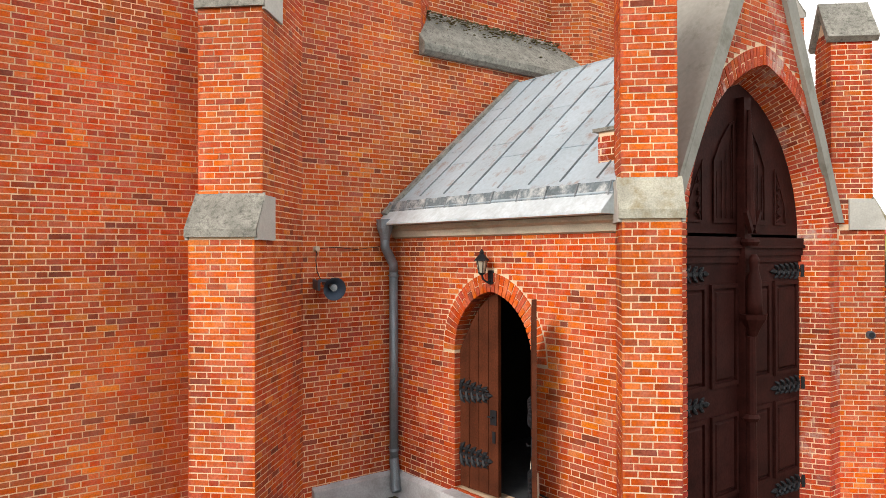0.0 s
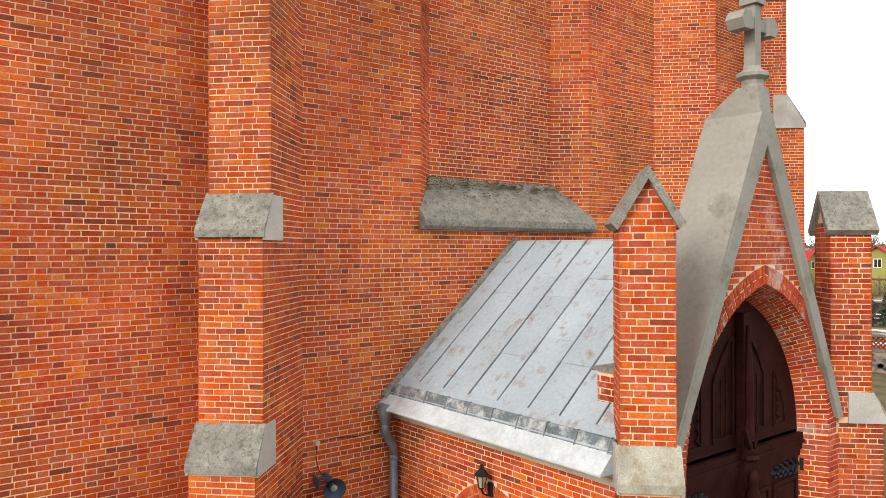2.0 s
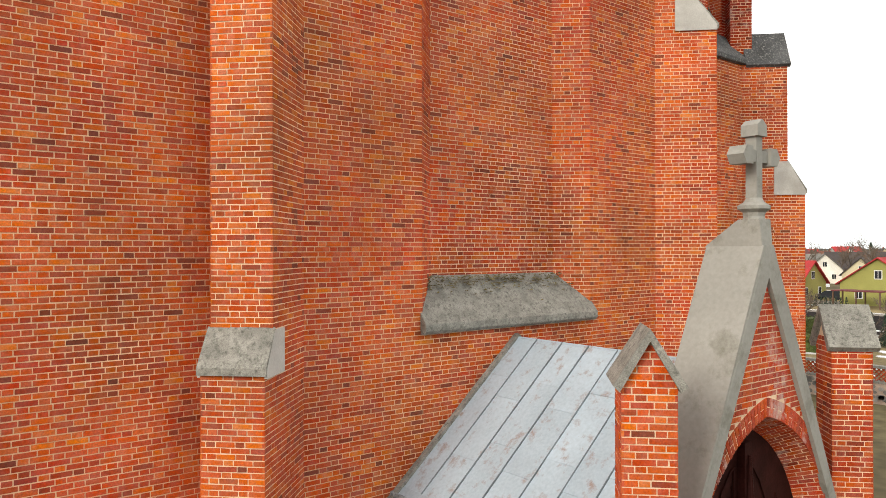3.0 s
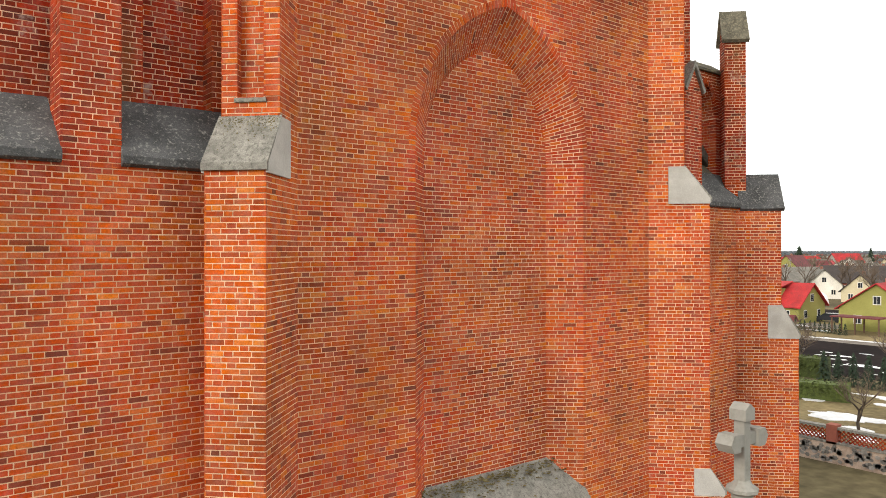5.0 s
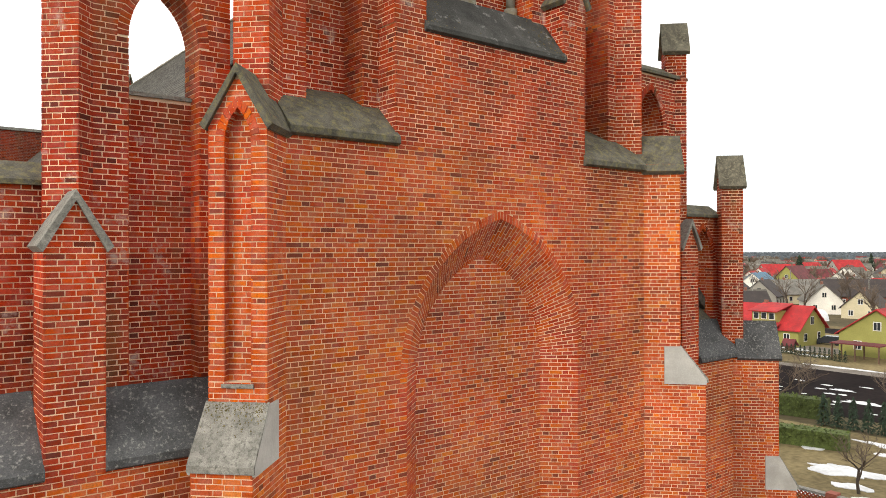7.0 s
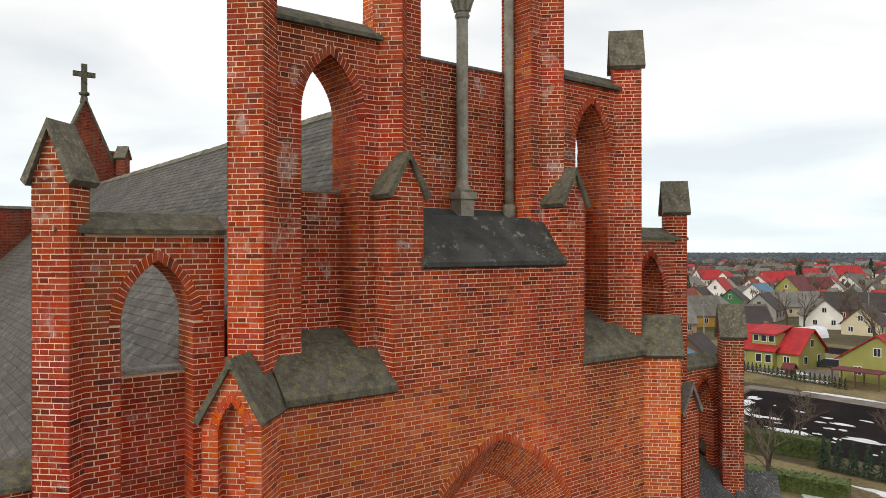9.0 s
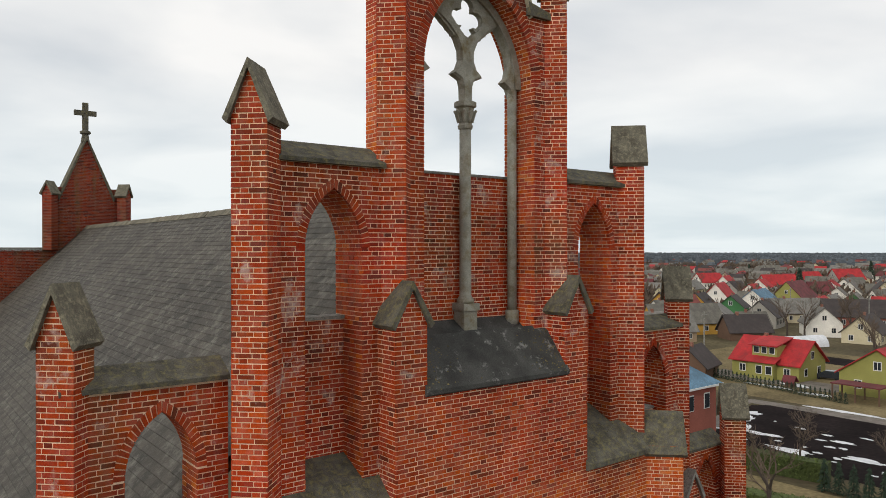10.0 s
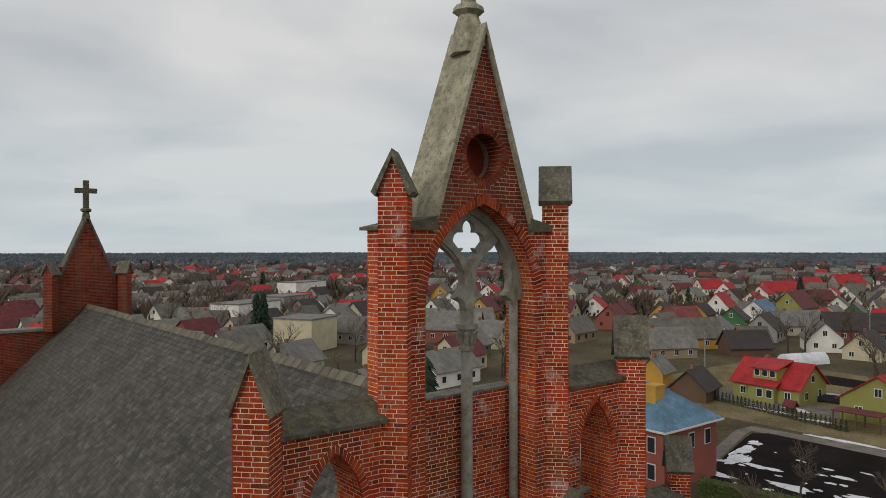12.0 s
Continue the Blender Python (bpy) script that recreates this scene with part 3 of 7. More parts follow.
# ---- diagonal buttresses ----
def cap_stone(parent, face, half, z_low, z_high, b_out, b_in, stone=STONE):
    """The sloped offset of a buttress, with rendered triangles at its sides."""
    c = part("cap_stone", weathering(face, -half - 0.035, half + 0.035, z_low, z_high, b_out + 0.045, b_in, 0.085), stone, parent)
    for s in (-1, 1):
        m = Mesh()
        a = s * (half + 0.006)
        tri = [face.at(a, z_low - 0.03, b_out + 0.01), face.at(a, z_low + 0.07, b_out + 0.01), face.at(a, z_high - 0.03, b_in + 0.01), face.at(a, z_high - 0.03, b_in - 0.3), face.at(a, z_low - 0.03, b_in - 0.3)]
        m.prism(tri, (face.u[0] * s * 0.034, face.u[1] * s * 0.034, 0))
        part("side_triangle", m, STONE_PALE, c, "pale rendered triangle")


def pinnacle_roof(parent, face, half, z_eave, z_top, b0, b1, stone=STONE_CAP, over=0.10):
    k = (z_top - z_eave) / half
    m = Mesh()
    slab_roof(m, face, half + over, z_eave - over * k, z_top + 0.05, b0 - 0.07, b1 + 0.07, 0.07)
    return part("saddle_roof", m, stone, parent)


def buttress(s, e, name, label, stages, gablet, pier, group, out=0.0):
    """stages: (half, z0, z1, front, back, cap top or None); gablet: half, z0, eave, top, front; pier: half, z0, eave, top, front, back."""
    f = diag(s, e)
    top = thing(name, label, "buttress", group, kind="structure")
    for i, (half, z0, z1, fr, bk, cap, stone) in enumerate(stages):
        shaft(top, f, half, z0, z1, fr, bk)
        if cap:
            cap_stone(top, f, half, z1, cap[0], fr, cap[1], stone)
    if gablet:
        half, z0, ze, zt, fr, deep, with_niche = gablet
        g = thing_part("gablet", top)
        niche = (0.0, half * 0.47, z0 + 0.93, ze - 0.34, 0.42)
        gs = gable_spans(half, ze, zt)
        def spans(z):
            lo, hi = gs(z)[0]
            h = arch_half(niche[1], niche[4], z - niche[3]) if with_niche and niche[2] < z < niche[3] + niche[4] else 0
            return [(lo, -h), (h, hi)] if h > 0 else [(lo, hi)]
        mm, bb = Mesh(), Mesh()
        core(mm, f, z0, zt, spans, fr - 0.13, fr)
        core(mm, f, z0, zt, gs, fr - deep, fr - 0.13)
        lay(bb, f, z0, zt, spans, fr)
        lay(bb, f, z0, ze + 0.1, (-niche[1], niche[1]), fr - 0.13)
        if with_niche:
            ring(bb, f, 0, niche[1], niche[3], niche[4], 0.11, fr - 0.12, fr + 0.008)
            lay(bb, Face(f.at(-niche[1], 0, fr)[:2], (-f.n[0], -f.n[1])), niche[2], niche[3], (0, 0.13))
            lay(bb, Face(f.at(niche[1], 0, fr - 0.13)[:2], f.n), niche[2], niche[3], (0, 0.13))
            st = Mesh(); f.box(st, -niche[1] - 0.03, niche[1] + 0.03, niche[2] - 0.05, niche[2], fr - 0.13, fr + 0.03)
            part("niche_sill", st, STONE, g)
        for q in (Face(f.at(-half, 0, fr - deep)[:2], f.n), Face(f.at(half, 0, fr)[:2], (-f.n[0], -f.n[1]))):
            lay(bb, q, z0, ze, (0, deep))
        part("gablet_bed", mm, MORTAR, g)
        part("gablet_brickwork", bb, BRICK, g, kind="stuff")
        pinnacle_roof(g, f, half, ze, zt, fr - deep, fr, STONE_MOSS, 0.09)
    if not pier:
        return top
    half, z0, ze, zt, fr, bk = pier
    f = Face(f.at(s * out, 0)[:2], f.u)
    p = shaft(top, f, half, z0, ze, fr, bk, BRICK_OLD, MORTAR_OLD, top=zt, name="pinnacle")
    pinnacle_roof(p, f, half, ze, zt, bk, fr)
    return top


def thing_part(name, parent):
    ob = new(name)
    ob.parent = parent
    return ob


for s in (-1, 1):
    buttress(s, 4.16, "tower_buttress", "stepped diagonal red brick buttress with stone caps, gablet and pinnacle",
             [(0.365, GROUND, 3.46, 1.42, -0.6, (3.95, 1.18), STONE), (0.365, 3.46, 5.99, 1.18, -0.6, (6.5, 0.92), STONE), (0.365, 5.99, 11.6, 0.92, -0.6, (12.32, 0.45), STONE)],
             (0.365, 11.6, 15.78, 16.33, 0.45, 0.75, True), (0.235, 15.5, 21.4, 21.9, *((-0.13, -0.62) if s < 0 else (-0.25, -0.77))), "tower buttresses", 0.06 if s < 0 else 0.0)
    # a flat pier with a stone gablet, flush with the aisle front, and a diagonal pinnacle behind it
    buttress(s, 6.65, "aisle_pinnacle", "slender diagonal red brick pinnacle with a stone saddle roof", [], None,
                 (0.225, 11.6, 18.65, 19.1, *((-0.72, -1.1) if s < 0 else (-0.78, -1.22))), "aisle pinnacles", 0.125 if s < 0 else 0.09)
    p = thing("aisle_pier", "flat red brick pier with a stone gablet on the aisle front", "pier", "aisle piers", kind="structure")
    f = Face((-6.165 if s < 0 else 5.98, AISLE[s]), (1, 0))
    k = shaft(p, f, 0.31, 11.6, 14.3, 0.004, -0.6, BRICK_DEEP, MORTAR_OLD, top=14.76)
    pinnacle_roof(k, f, 0.31, 14.3, 14.76, -0.5, 0.004, STONE, 0.08)
cb = buttress(1, 8.64, "corner_buttress", "stepped diagonal red brick buttress at the facade corner",
              [(0.4, GROUND, 8.66, 0.47, -0.9, (9.43, 0.09), STONE), (0.4, 8.66, 11.74, 0.09, -0.9, None, STONE_DARK)],
              None, (0.22, 11.5, 15.84, 16.32, -0.64, -1.11), "corner buttresses")
pinnacle_roof(cb, diag(1, 8.64), 0.4, 11.74, 12.42, -0.75, 0.09, STONE_DARK, 0.06)

# ---- ledges, side-bay walls and parapets ----
def open_wall(name, label, face, x0, x1, z0, z1, hole, infill, cap_z, brick=BRICK_OLD, T=0.55, slope=None):
    """A parapet wall with a pointed opening, a low infill wall inside it and a sloped coping."""
    top = wall(name, label, face, z0, z1, arch_cut(x0, x1, [hole], 0.07), T, brick=brick, bed=MORTAR_OLD, runs=arch_cut(x0, x1, [hole], 0.13))
    c, w, foot, spring, rise = hole
    b = Mesh()
    ring(b, face, c, w, spring, rise, 0.125, -0.05, 0.008)
    bd, rv = Mesh(), Mesh()
    reveal(rv, bd, Face(face.at(0, 0, -0.002)[:2], face.u), c, w, spring, rise, T - 0.004, 0.0, foot)
    part("reveal_bricks", rv, BRICK, top, "lighter orange brick lining")
    part("reveal_bed", bd, MORTAR_OLD, top)
    part("arch_bricks", b, brick, top)
    if slope:
        part("sloping_foot", weathering(face, c - w, c + w, slope[0], slope[1], -0.02, -T + 0.23, 0.05, 0.1), STONE_MOSS, top, "mossy sloping stone in the opening")
    mm, bb = Mesh(), Mesh()
    face.box(mm, c - w, c + w, foot, infill, -T, -T + 0.22)
    lay(bb, face, foot, infill, (c - w, c + w), -T + 0.22)
    inf = part("infill_wall", mm, MORTAR_OLD, top)
    part("brickwork", bb, brick, inf, kind="stuff")
    st = Mesh()
    face.box(st, c - w, c + w, infill, infill + 0.05, -T - 0.01, -T + 0.26)
    part("sill_stone", st, STONE, inf)
    cp = Mesh()
    for bq in ((0.09, 0.004 - T / 2), (-T - 0.09, -0.004 - T / 2)):
        prof = [(bq[0], z1), (bq[0], z1 + 0.06), (bq[1], cap_z), (bq[1], z1)]
        cp.prism([face.at(x0, z, q) for q, z in prof], (face.u[0] * (x1 - x0), face.u[1] * (x1 - x0), 0))
    part("coping", cp, STONE_MOSS, top)
    return top


up, side, low = Face((0, UPPER), (1, 0)), Face((0, SIDEBAY), (1, 0)), Face((0, 0.95), (1, 0))
for s in (-1, 1):
    span = lambda a, b: (a, b) if s > 0 else (-b, -a)
    open_wall("wall_belfry_side", "weathered red brick parapet wall with an open pointed arch", up, *span(1.95, 3.85), 15.6, 20.72,
              (s * 2.77, 0.46, 15.7, 19.55, 0.85), 18.5, 21.05, T=0.75, slope=(16.2, 16.5))
    open_wall("wall_side_bay", "weathered red brick parapet with an open pointed arch", side, *span(4.2, 6.2), 11.5, 17.85,
              (s * (5.04 if s < 0 else 4.97), 0.44, 11.6, 16.75, 0.78), 16.1, 18.12)
    open_wall("wall_outer_bay", "low red brick parapet with a pointed arch", low, *span(6.3, 8.1 if s > 0 else 10.5), 11.5, 14.9,
              (s * 7.42, 0.42, 11.6, 13.85, 0.8), 12.4, 15.2, slope=(12.4, 12.75))
    # sloped ledges where the walls step back
    a0, a1 = span(2.0, 3.72)
    tagged(part("ledge_stone", weathering(tower, a0, a1, 15.66, 16.25, 0.09, -0.46, 0.09, 0.03), STONE_MOSS, None,
                "mossy sloping stone ledge on the tower front"), category="stone ledge", kind="structure")
    aisle = Face((0, AISLE[s]), (1, 0))
    for (p0, p1), b_in in (((4.45, 5.855 if s < 0 else 5.67), AISLE[s] - 0.63), ((6.475 if s < 0 else 6.29, 7.95 if s > 0 else 10.5), AISLE[s] - 0.95)):
        a0, a1 = span(p0, p1)
        tagged(part("ledge_stone", weathering(aisle, a0, a1, 11.67, 12.5, 0.09, b_in, 0.09, 0.03), STONE_DARK, None,
                    "dark lichened sloping stone ledge on the aisle front"), category="stone ledge", kind="structure")

# ---- the belfry: pilasters, window, gable ----
belfry = thing("belfry", "tall red brick belfry with an open traceried window and steep gable", "belfry", kind="structure")
inner = Face((0, 0.36), (1, 0))
WIN = (0.0, 1.2, 17.2, 22.35, 1.65)
mm, bb = Mesh(), Mesh()
orange_bricks = Mesh()
core(mm, inner, 17.2, 23.62, arch_cut(-1.76, 1.76, [WIN], 0.08), -0.75, 0)
lay(bb, inner, 17.4, 23.62, arch_cut(-1.76, 1.76, [WIN], 0.17))
for s in (-1, 1):
    q = Face((-1.76, 0.36 + 0.75), (0, -1)) if s < 0 else Face((1.76, 0.36), (0, 1))
    lay(orange_bricks, q, 17.4, 23.62, (0, 0.75))
ring(bb, inner, 0, 1.2, 22.35, 1.65, 0.16, -0.06, 0.008)
reveal(orange_bricks, mm, Face((0, 0.362), (1, 0)), 0, 1.2, 22.35, 1.65, 0.746, 0.0, 17.4)
# flanks and window reveal take the lighter BRICK tones
part("flank_brickwork", orange_bricks, BRICK, belfry, "lighter orange brick", kind="stuff")
part("belfry_bed", mm, MORTAR_OLD, belfry)
part("belfry_brickwork", bb, BRICK_OLD, belfry, kind="stuff")
# low wall across the window
mm, bb = Mesh(), Mesh()
lw = Face((0, 0.95), (1, 0))
lw.box(mm, -1.22, 1.22, 17.2, 20.78, -0.3, 0)
lay(bb, lw, 17.2, 20.78, (-1.2, 1.2))
w_ = part("low_wall", mm, MORTAR_OLD, belfry)
part("brickwork", bb, BRICK_OLD, w_, kind="stuff")
mm = Mesh(); lw.box(mm, -1.22, 1.22, 20.78, 20.82, -0.32, 0.03)
part("low_wall_coping", mm, STONE, belfry)
part("window_sill", weathering(tower, -1.52, 1.52, 17.4, 18.2, 0.06, -0.5, 0.07, 0.03), STONE_SILL, belfry, "dark lichened sloping sill with pale patches")
part("window_sill_rise", weathering(inner, -1.2, 1.2, 17.95, 18.35, 0.0, -0.6, 0.06, 0.0), STONE_SILL, belfry)
# steep gable
mm, bb = Mesh(), Mesh()
APEX = 26.75
OC = (24.77, 0.37)
gs = gable_spans(1.06, 23.62, APEX)
def gable_runs(z, grow=0.0):
    lo, hi = gs(z)[0]
    h = arch_half(1.2 + grow, 1.65 + grow * 1.06, z - 22.35)
    if abs(z - OC[0]) < OC[1] + grow:
        h = max(h, math.sqrt((OC[1] + grow) ** 2 - (z - OC[0]) ** 2))
    return [(lo, -h), (h, hi)] if h > 0 else [(lo, hi)]


core(mm, inner, 23.62, APEX, lambda z: gable_runs(z, 0.07), -0.75, 0)
for i in range(34):
    q = [inner.at(r_ * math.cos(an), OC[0] + r_ * math.sin(an), bq) for bq in (-0.002, -0.55)
         for r_, an in ((OC[1] + 0.004, i * 0.1848), (OC[1] + 0.004, (i + 1) * 0.1848), (OC[1] + 0.11, (i + 1) * 0.1848), (OC[1] + 0.11, i * 0.1848))]
    mm.hexa(q)
lay(bb, inner, 23.62, APEX, lambda z: gable_runs(z, 0.13))
for i in range(34):
    a = i * 2 * math.pi / 34; a2 = a + 0.152
    q = []
    for bq in (0.012, -0.3):
        for r_, an in ((OC[1], a), (OC[1], a2), (OC[1] + 0.12, a2), (OC[1] + 0.12, a)):
            q.append(inner.at(r_ * math.cos(an), OC[0] + r_ * math.sin(an), bq))
    bb.add(q, [(0, 1, 2, 3), (7, 6, 5, 4), (0, 4, 5, 1), (1, 5, 6, 2), (2, 6, 7, 3), (3, 7, 4, 0)])
oc_ = Mesh(); inner.box(oc_, -0.45, 0.45, 24.4, 25.3, -0.6, -0.42)
part("oculus_back", oc_, BRICK_DARK, belfry)
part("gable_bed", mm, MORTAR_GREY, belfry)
part("gable_brickwork", bb, BRICK_DARK, belfry, kind="stuff")
mm = Mesh()
slab_roof(mm, inner, 1.14, 23.58, APEX + 0.2, -0.85, 0.07, 0.09)
part("gable_slabs", mm, STONE_GABLE, belfry, "mossy grey steep stone gable slabs")
for s in (-1, 1):
    mm = Mesh()
    mm.prism([(s * 1.0, 0.28, 23.55), (s * 1.84, 0.28, 23.55), (s * 1.84, 0.28, 23.6), (s * 1.0, 0.28, 23.78)], (0, 0.95, 0))
    part("shoulder_stone", mm, STONE_MOSS, belfry)
mm = Mesh()
cy = 0.36 + 0.39
mm.tube([(0, cy, z) for z in (26.5, 26.95, 27.15, 27.22, 27.3, 27.36, 28.1)], [0.32, 0.24, 0.17, 0.27, 0.25, 0.13, 0.12], 8)
part("finial", mm, STONE_GABLE, belfry)
for s in (-1, 1):
    # gabled pilasters beside the window
    p = thing("pilaster", "flat red brick pilaster with a stone gablet beside the window", "pilaster", "window pilasters", kind="structure")
    f = Face((s * 1.77, FRONT), (1, 0))
    shaft(p, f, 0.28, 17.415, 18.6, 0, -0.5, BRICK_OLD, MORTAR_OLD, top=19.03)
    pinnacle_roof(p, f, 0.28, 18.6, 19.03, -0.45, 0.0, STONE_MOSS, 0.1)
    # diagonal pinnacles on the belfry corners
    d = Face((s * 1.92, 0.2), (0.7071, 0.7071 * s) if s > 0 else (0.7071, -0.7071))
    p = thing("belfry_pinnacle", "slender diagonal red brick pinnacle with a stone saddle roof", "pinnacle", "belfry pinnacles", kind="structure")
    k = shaft(p, d, 0.215, 17.4, 24.28, -0.06, -0.5, BRICK_OLD, MORTAR_OLD, top=24.68)
    pinnacle_roof(p, d, 0.215, 24.28, 24.68, -0.5, -0.06)


# ---- stone column and tracery in the belfry window ----
def bent_bar(m, pts, y0, y1, wide):
    """One stone bar of square section along points (x, z)."""
    rows = []
    for i, (x, z) in enumerate(pts):
        (xa, za), (xb, zb) = pts[max(i - 1, 0)], pts[min(i + 1, len(pts) - 1)]
        l = math.hypot(xb - xa, zb - za)
        nx, nz = -(zb - za) / l * wide / 2, (xb - xa) / l * wide / 2
        rows += [(x + nx, y0, z + nz), (x - nx, y0, z - nz), (x - nx, y1, z - nz), (x + nx, y1, z + nz)]
    n = len(pts)
    m.add(rows, [(4 * i + k, 4 * i + (k + 1) % 4, 4 * i + 4 + (k + 1) % 4, 4 * i + 4 + k) for i in range(n - 1) for k in range(4)] + [(0, 1, 2, 3), tuple(4 * n - 4 + k for k in (3, 2, 1, 0))])


tr = thing("window_tracery", "grey stone tracery with two lancets over a round column", "tracery", at=(0, 0.07, 0))
ty0, ty1 = 0.62, 0.84
mm = Mesh()
bent_bar(mm, [(a * 0.955, 22.35 + z * 0.955) for a, z in arch_line(1.2, 1.65, 0.12)], ty0, ty1, 0.16)
part("arch_bar", mm, STONE_LIGHT, tr)
def plate(outline, y0=ty0 + 0.02, y1=ty1 - 0.02):
    """A flat stone piece with chamfered edges, from its outline in x and z."""
    k = Mesh()
    n = len(outline)
    cx, cz = sum(x for x, z in outline) / n, sum(z for x, z in outline) / n
    lo = [(x, y0 + 0.035, z) for x, z in outline]
    hi = [(x, y1 - 0.035, z) for x, z in outline]
    fl = [(x + (cx - x) * 0.12, y0, z + (cz - z) * 0.06) for x, z in outline]
    fh = [(x + (cx - x) * 0.12, y1, z + (cz - z) * 0.06) for x, z in outline]
    k.add(fl + lo + hi + fh, [tuple(range(n)), tuple(range(3 * n, 4 * n))[::-1]] + [(r * n + i, r * n + (i + 1) % n, (r + 1) * n + (i + 1) % n, (r + 1) * n + i) for r in range(3) for i in range(n)])
    return k


half_head = [(0.08, 21.95), (0.09, 22.22), (0.14, 22.36), (0.32, 22.44), (0.20, 22.53), (0.13, 22.68), (0.14, 22.86), (0.24, 23.06), (0.42, 23.24), (0.66, 23.40), (0.60, 23.52), (0.40, 23.40), (0.22, 23.22), (0.10, 23.12), (0.0, 23.08)]
part("mullion_head", plate(half_head + [(-x, z) for x, z in half_head[-2::-1]]), STONE_LIGHT, tr)
for s in (-1, 1):
    part("cusp", plate([(s * x, z) for x, z in ((1.06, 22.15), (0.97, 22.34), (0.80, 22.44), (0.92, 22.54), (0.97, 22.75), (0.93, 23.0), (1.08, 22.95))]), STONE_LIGHT, tr)
    mm = Mesh()
    mm.tube([(s * 1.08, 0.73, 18.2), (s * 1.08, 0.73, 22.4)], 0.085, 12)
    mm.tube([(s * 1.08, 0.73, 18.2), (s * 1.08, 0.73, 18.45)], 0.12, 8)
    part("jamb_shaft", mm, STONE_LIGHT, tr, smooth=True)
mm = Mesh()
QC = 23.40
rim = []
for i in range(65):
    th = radians(-48 + 276 * i / 64)
    r_in = 0.17 + 0.17 * abs(math.cos(2 * th)) ** 0.8
    r_out = r_in + 0.04
    while r_out < 1.0 and abs(r_out * math.cos(th)) < arch_half(1.13, 1.58, QC + r_out * math.sin(th) - 22.35) and QC + r_out * math.sin(th) > 23.02 + max(0.0, abs(r_out * math.cos(th)) - 0.2) * 0.82:
        r_out += 0.02
    rim.append((th, r_in, r_out))
loop = [[(r_ * math.cos(th), y_, QC + r_ * math.sin(th)) for r_, y_ in ((a, ty0 + 0.05), (b, ty0 + 0.05), (b, ty0 + 0.17), (a, ty0 + 0.17))] for th, a, b in rim]
mm.add([q for row in loop for q in row], [(4 * i + k, 4 * i + (k + 1) % 4, 4 * i + 4 + (k + 1) % 4, 4 * i + 4 + k) for i in range(len(loop) - 1) for k in range(4)] + [(0, 1, 2, 3), tuple(4 * len(loop) - 4 + k for k in (3, 2, 1, 0))])
part("quatrefoil", mm, STONE_LIGHT, tr)
mm = Mesh()
mm.tube([(0, 0.73, z) for z in (18.62, 18.68, 18.72, 18.76, 19.4, 20.2, 21.6)], [0.15, 0.15, 0.12, 0.1, 0.1, 0.1, 0.098], 16)
part("column", mm, STONE_LIGHT, tr, "round grey stone column", smooth=True)
mm = Mesh()
mm.box(-0.14, 0.14, 0.59, 0.87, 17.9, 18.5); mm.box(-0.17, 0.17, 0.56, 0.90, 18.5, 18.62)
part("column_base", mm, STONE_LIGHT, tr)
mm = Mesh()
mm.tube([(0, 0.73, z) for z in (21.55, 21.6, 21.66, 21.9, 21.92, 22.0)], [0.12, 0.13, 0.1, 0.15, 0.19, 0.19], 8)
cap_ = part("capital", mm, STONE_LIGHT, tr, "carved leaf capital")
for i in range(8):
    a = i * math.pi / 4
    mm = Mesh()
    mm.tube([(0.11 * math.cos(a), 0.73 + 0.11 * math.sin(a), 21.66), (0.15 * math.cos(a), 0.73 + 0.15 * math.sin(a), 21.82), (0.19 * math.cos(a), 0.73 + 0.19 * math.sin(a), 21.86)], [0.03, 0.035, 0.02], 6)
    part("carved_leaf", mm, STONE_LIGHT, cap_)


# ---- the porch ----
PF, PX = -4.28, 2.3
front = Face((0, PF), (1, 0))
PORTAL = (0.0, 1.6, GROUND, 3.45, 2.0)
def porch_runs(z, grow=0.0):
    g = 1.86 * (7.55 - z) / (7.55 - 3.75) if z > 3.75 else 1.86
    return [(max(a, -g), min(b, g)) for a, b in arch_cut(-1.9, 1.9, [PORTAL], grow)(z) if min(b, g) > max(a, -g)]
wall_porch = wall("wall_porch_front", "red brick porch front with a steep gable round a pointed portal", front, GROUND, 7.5, lambda z: porch_runs(z, 0.08), 0.4, runs=lambda z: porch_runs(z, 0.23), brick=BRICK_SALT)
bb = Mesh()
ring(bb, front, 0, 1.6, 3.45, 2.0, 0.2, -0.05, 0.008, foot=0.25)
part("portal_arch", bb, BRICK_SALT, wall_porch)
bb, bd = Mesh(), Mesh()
reveal(bb, bd, Face((0, PF - 0.002), (1, 0)), 0, 1.6, 3.45, 2.0, 0.345, 0.18, 0.02)
bed_ = part("reveal_bed", bd, MORTAR_OLD, wall_porch)
part("brickwork", bb, BRICK_SALT, bed_, kind="stuff")
GX, COPE = -0.04, 0.74
mm = Mesh()
for s in (-1, 1):
    mm.prism([front.at(GX + s * a, z, 0.06) for a, z in ((1.89, 3.66), (0.11, 7.33), (0.0, 7.33), (0.0, 7.05), (1.78, 3.66))], (0, COPE, 0))
    mm.prism([front.at(GX + s * a, z, 0.056) for a, z in ((1.94, 3.66), (0.11, 7.42), (0.0, 7.42), (0.0, 7.30), (0.108, 7.30), (1.872, 3.66))], (0, COPE - 0.02, 0))
hw = 0.115
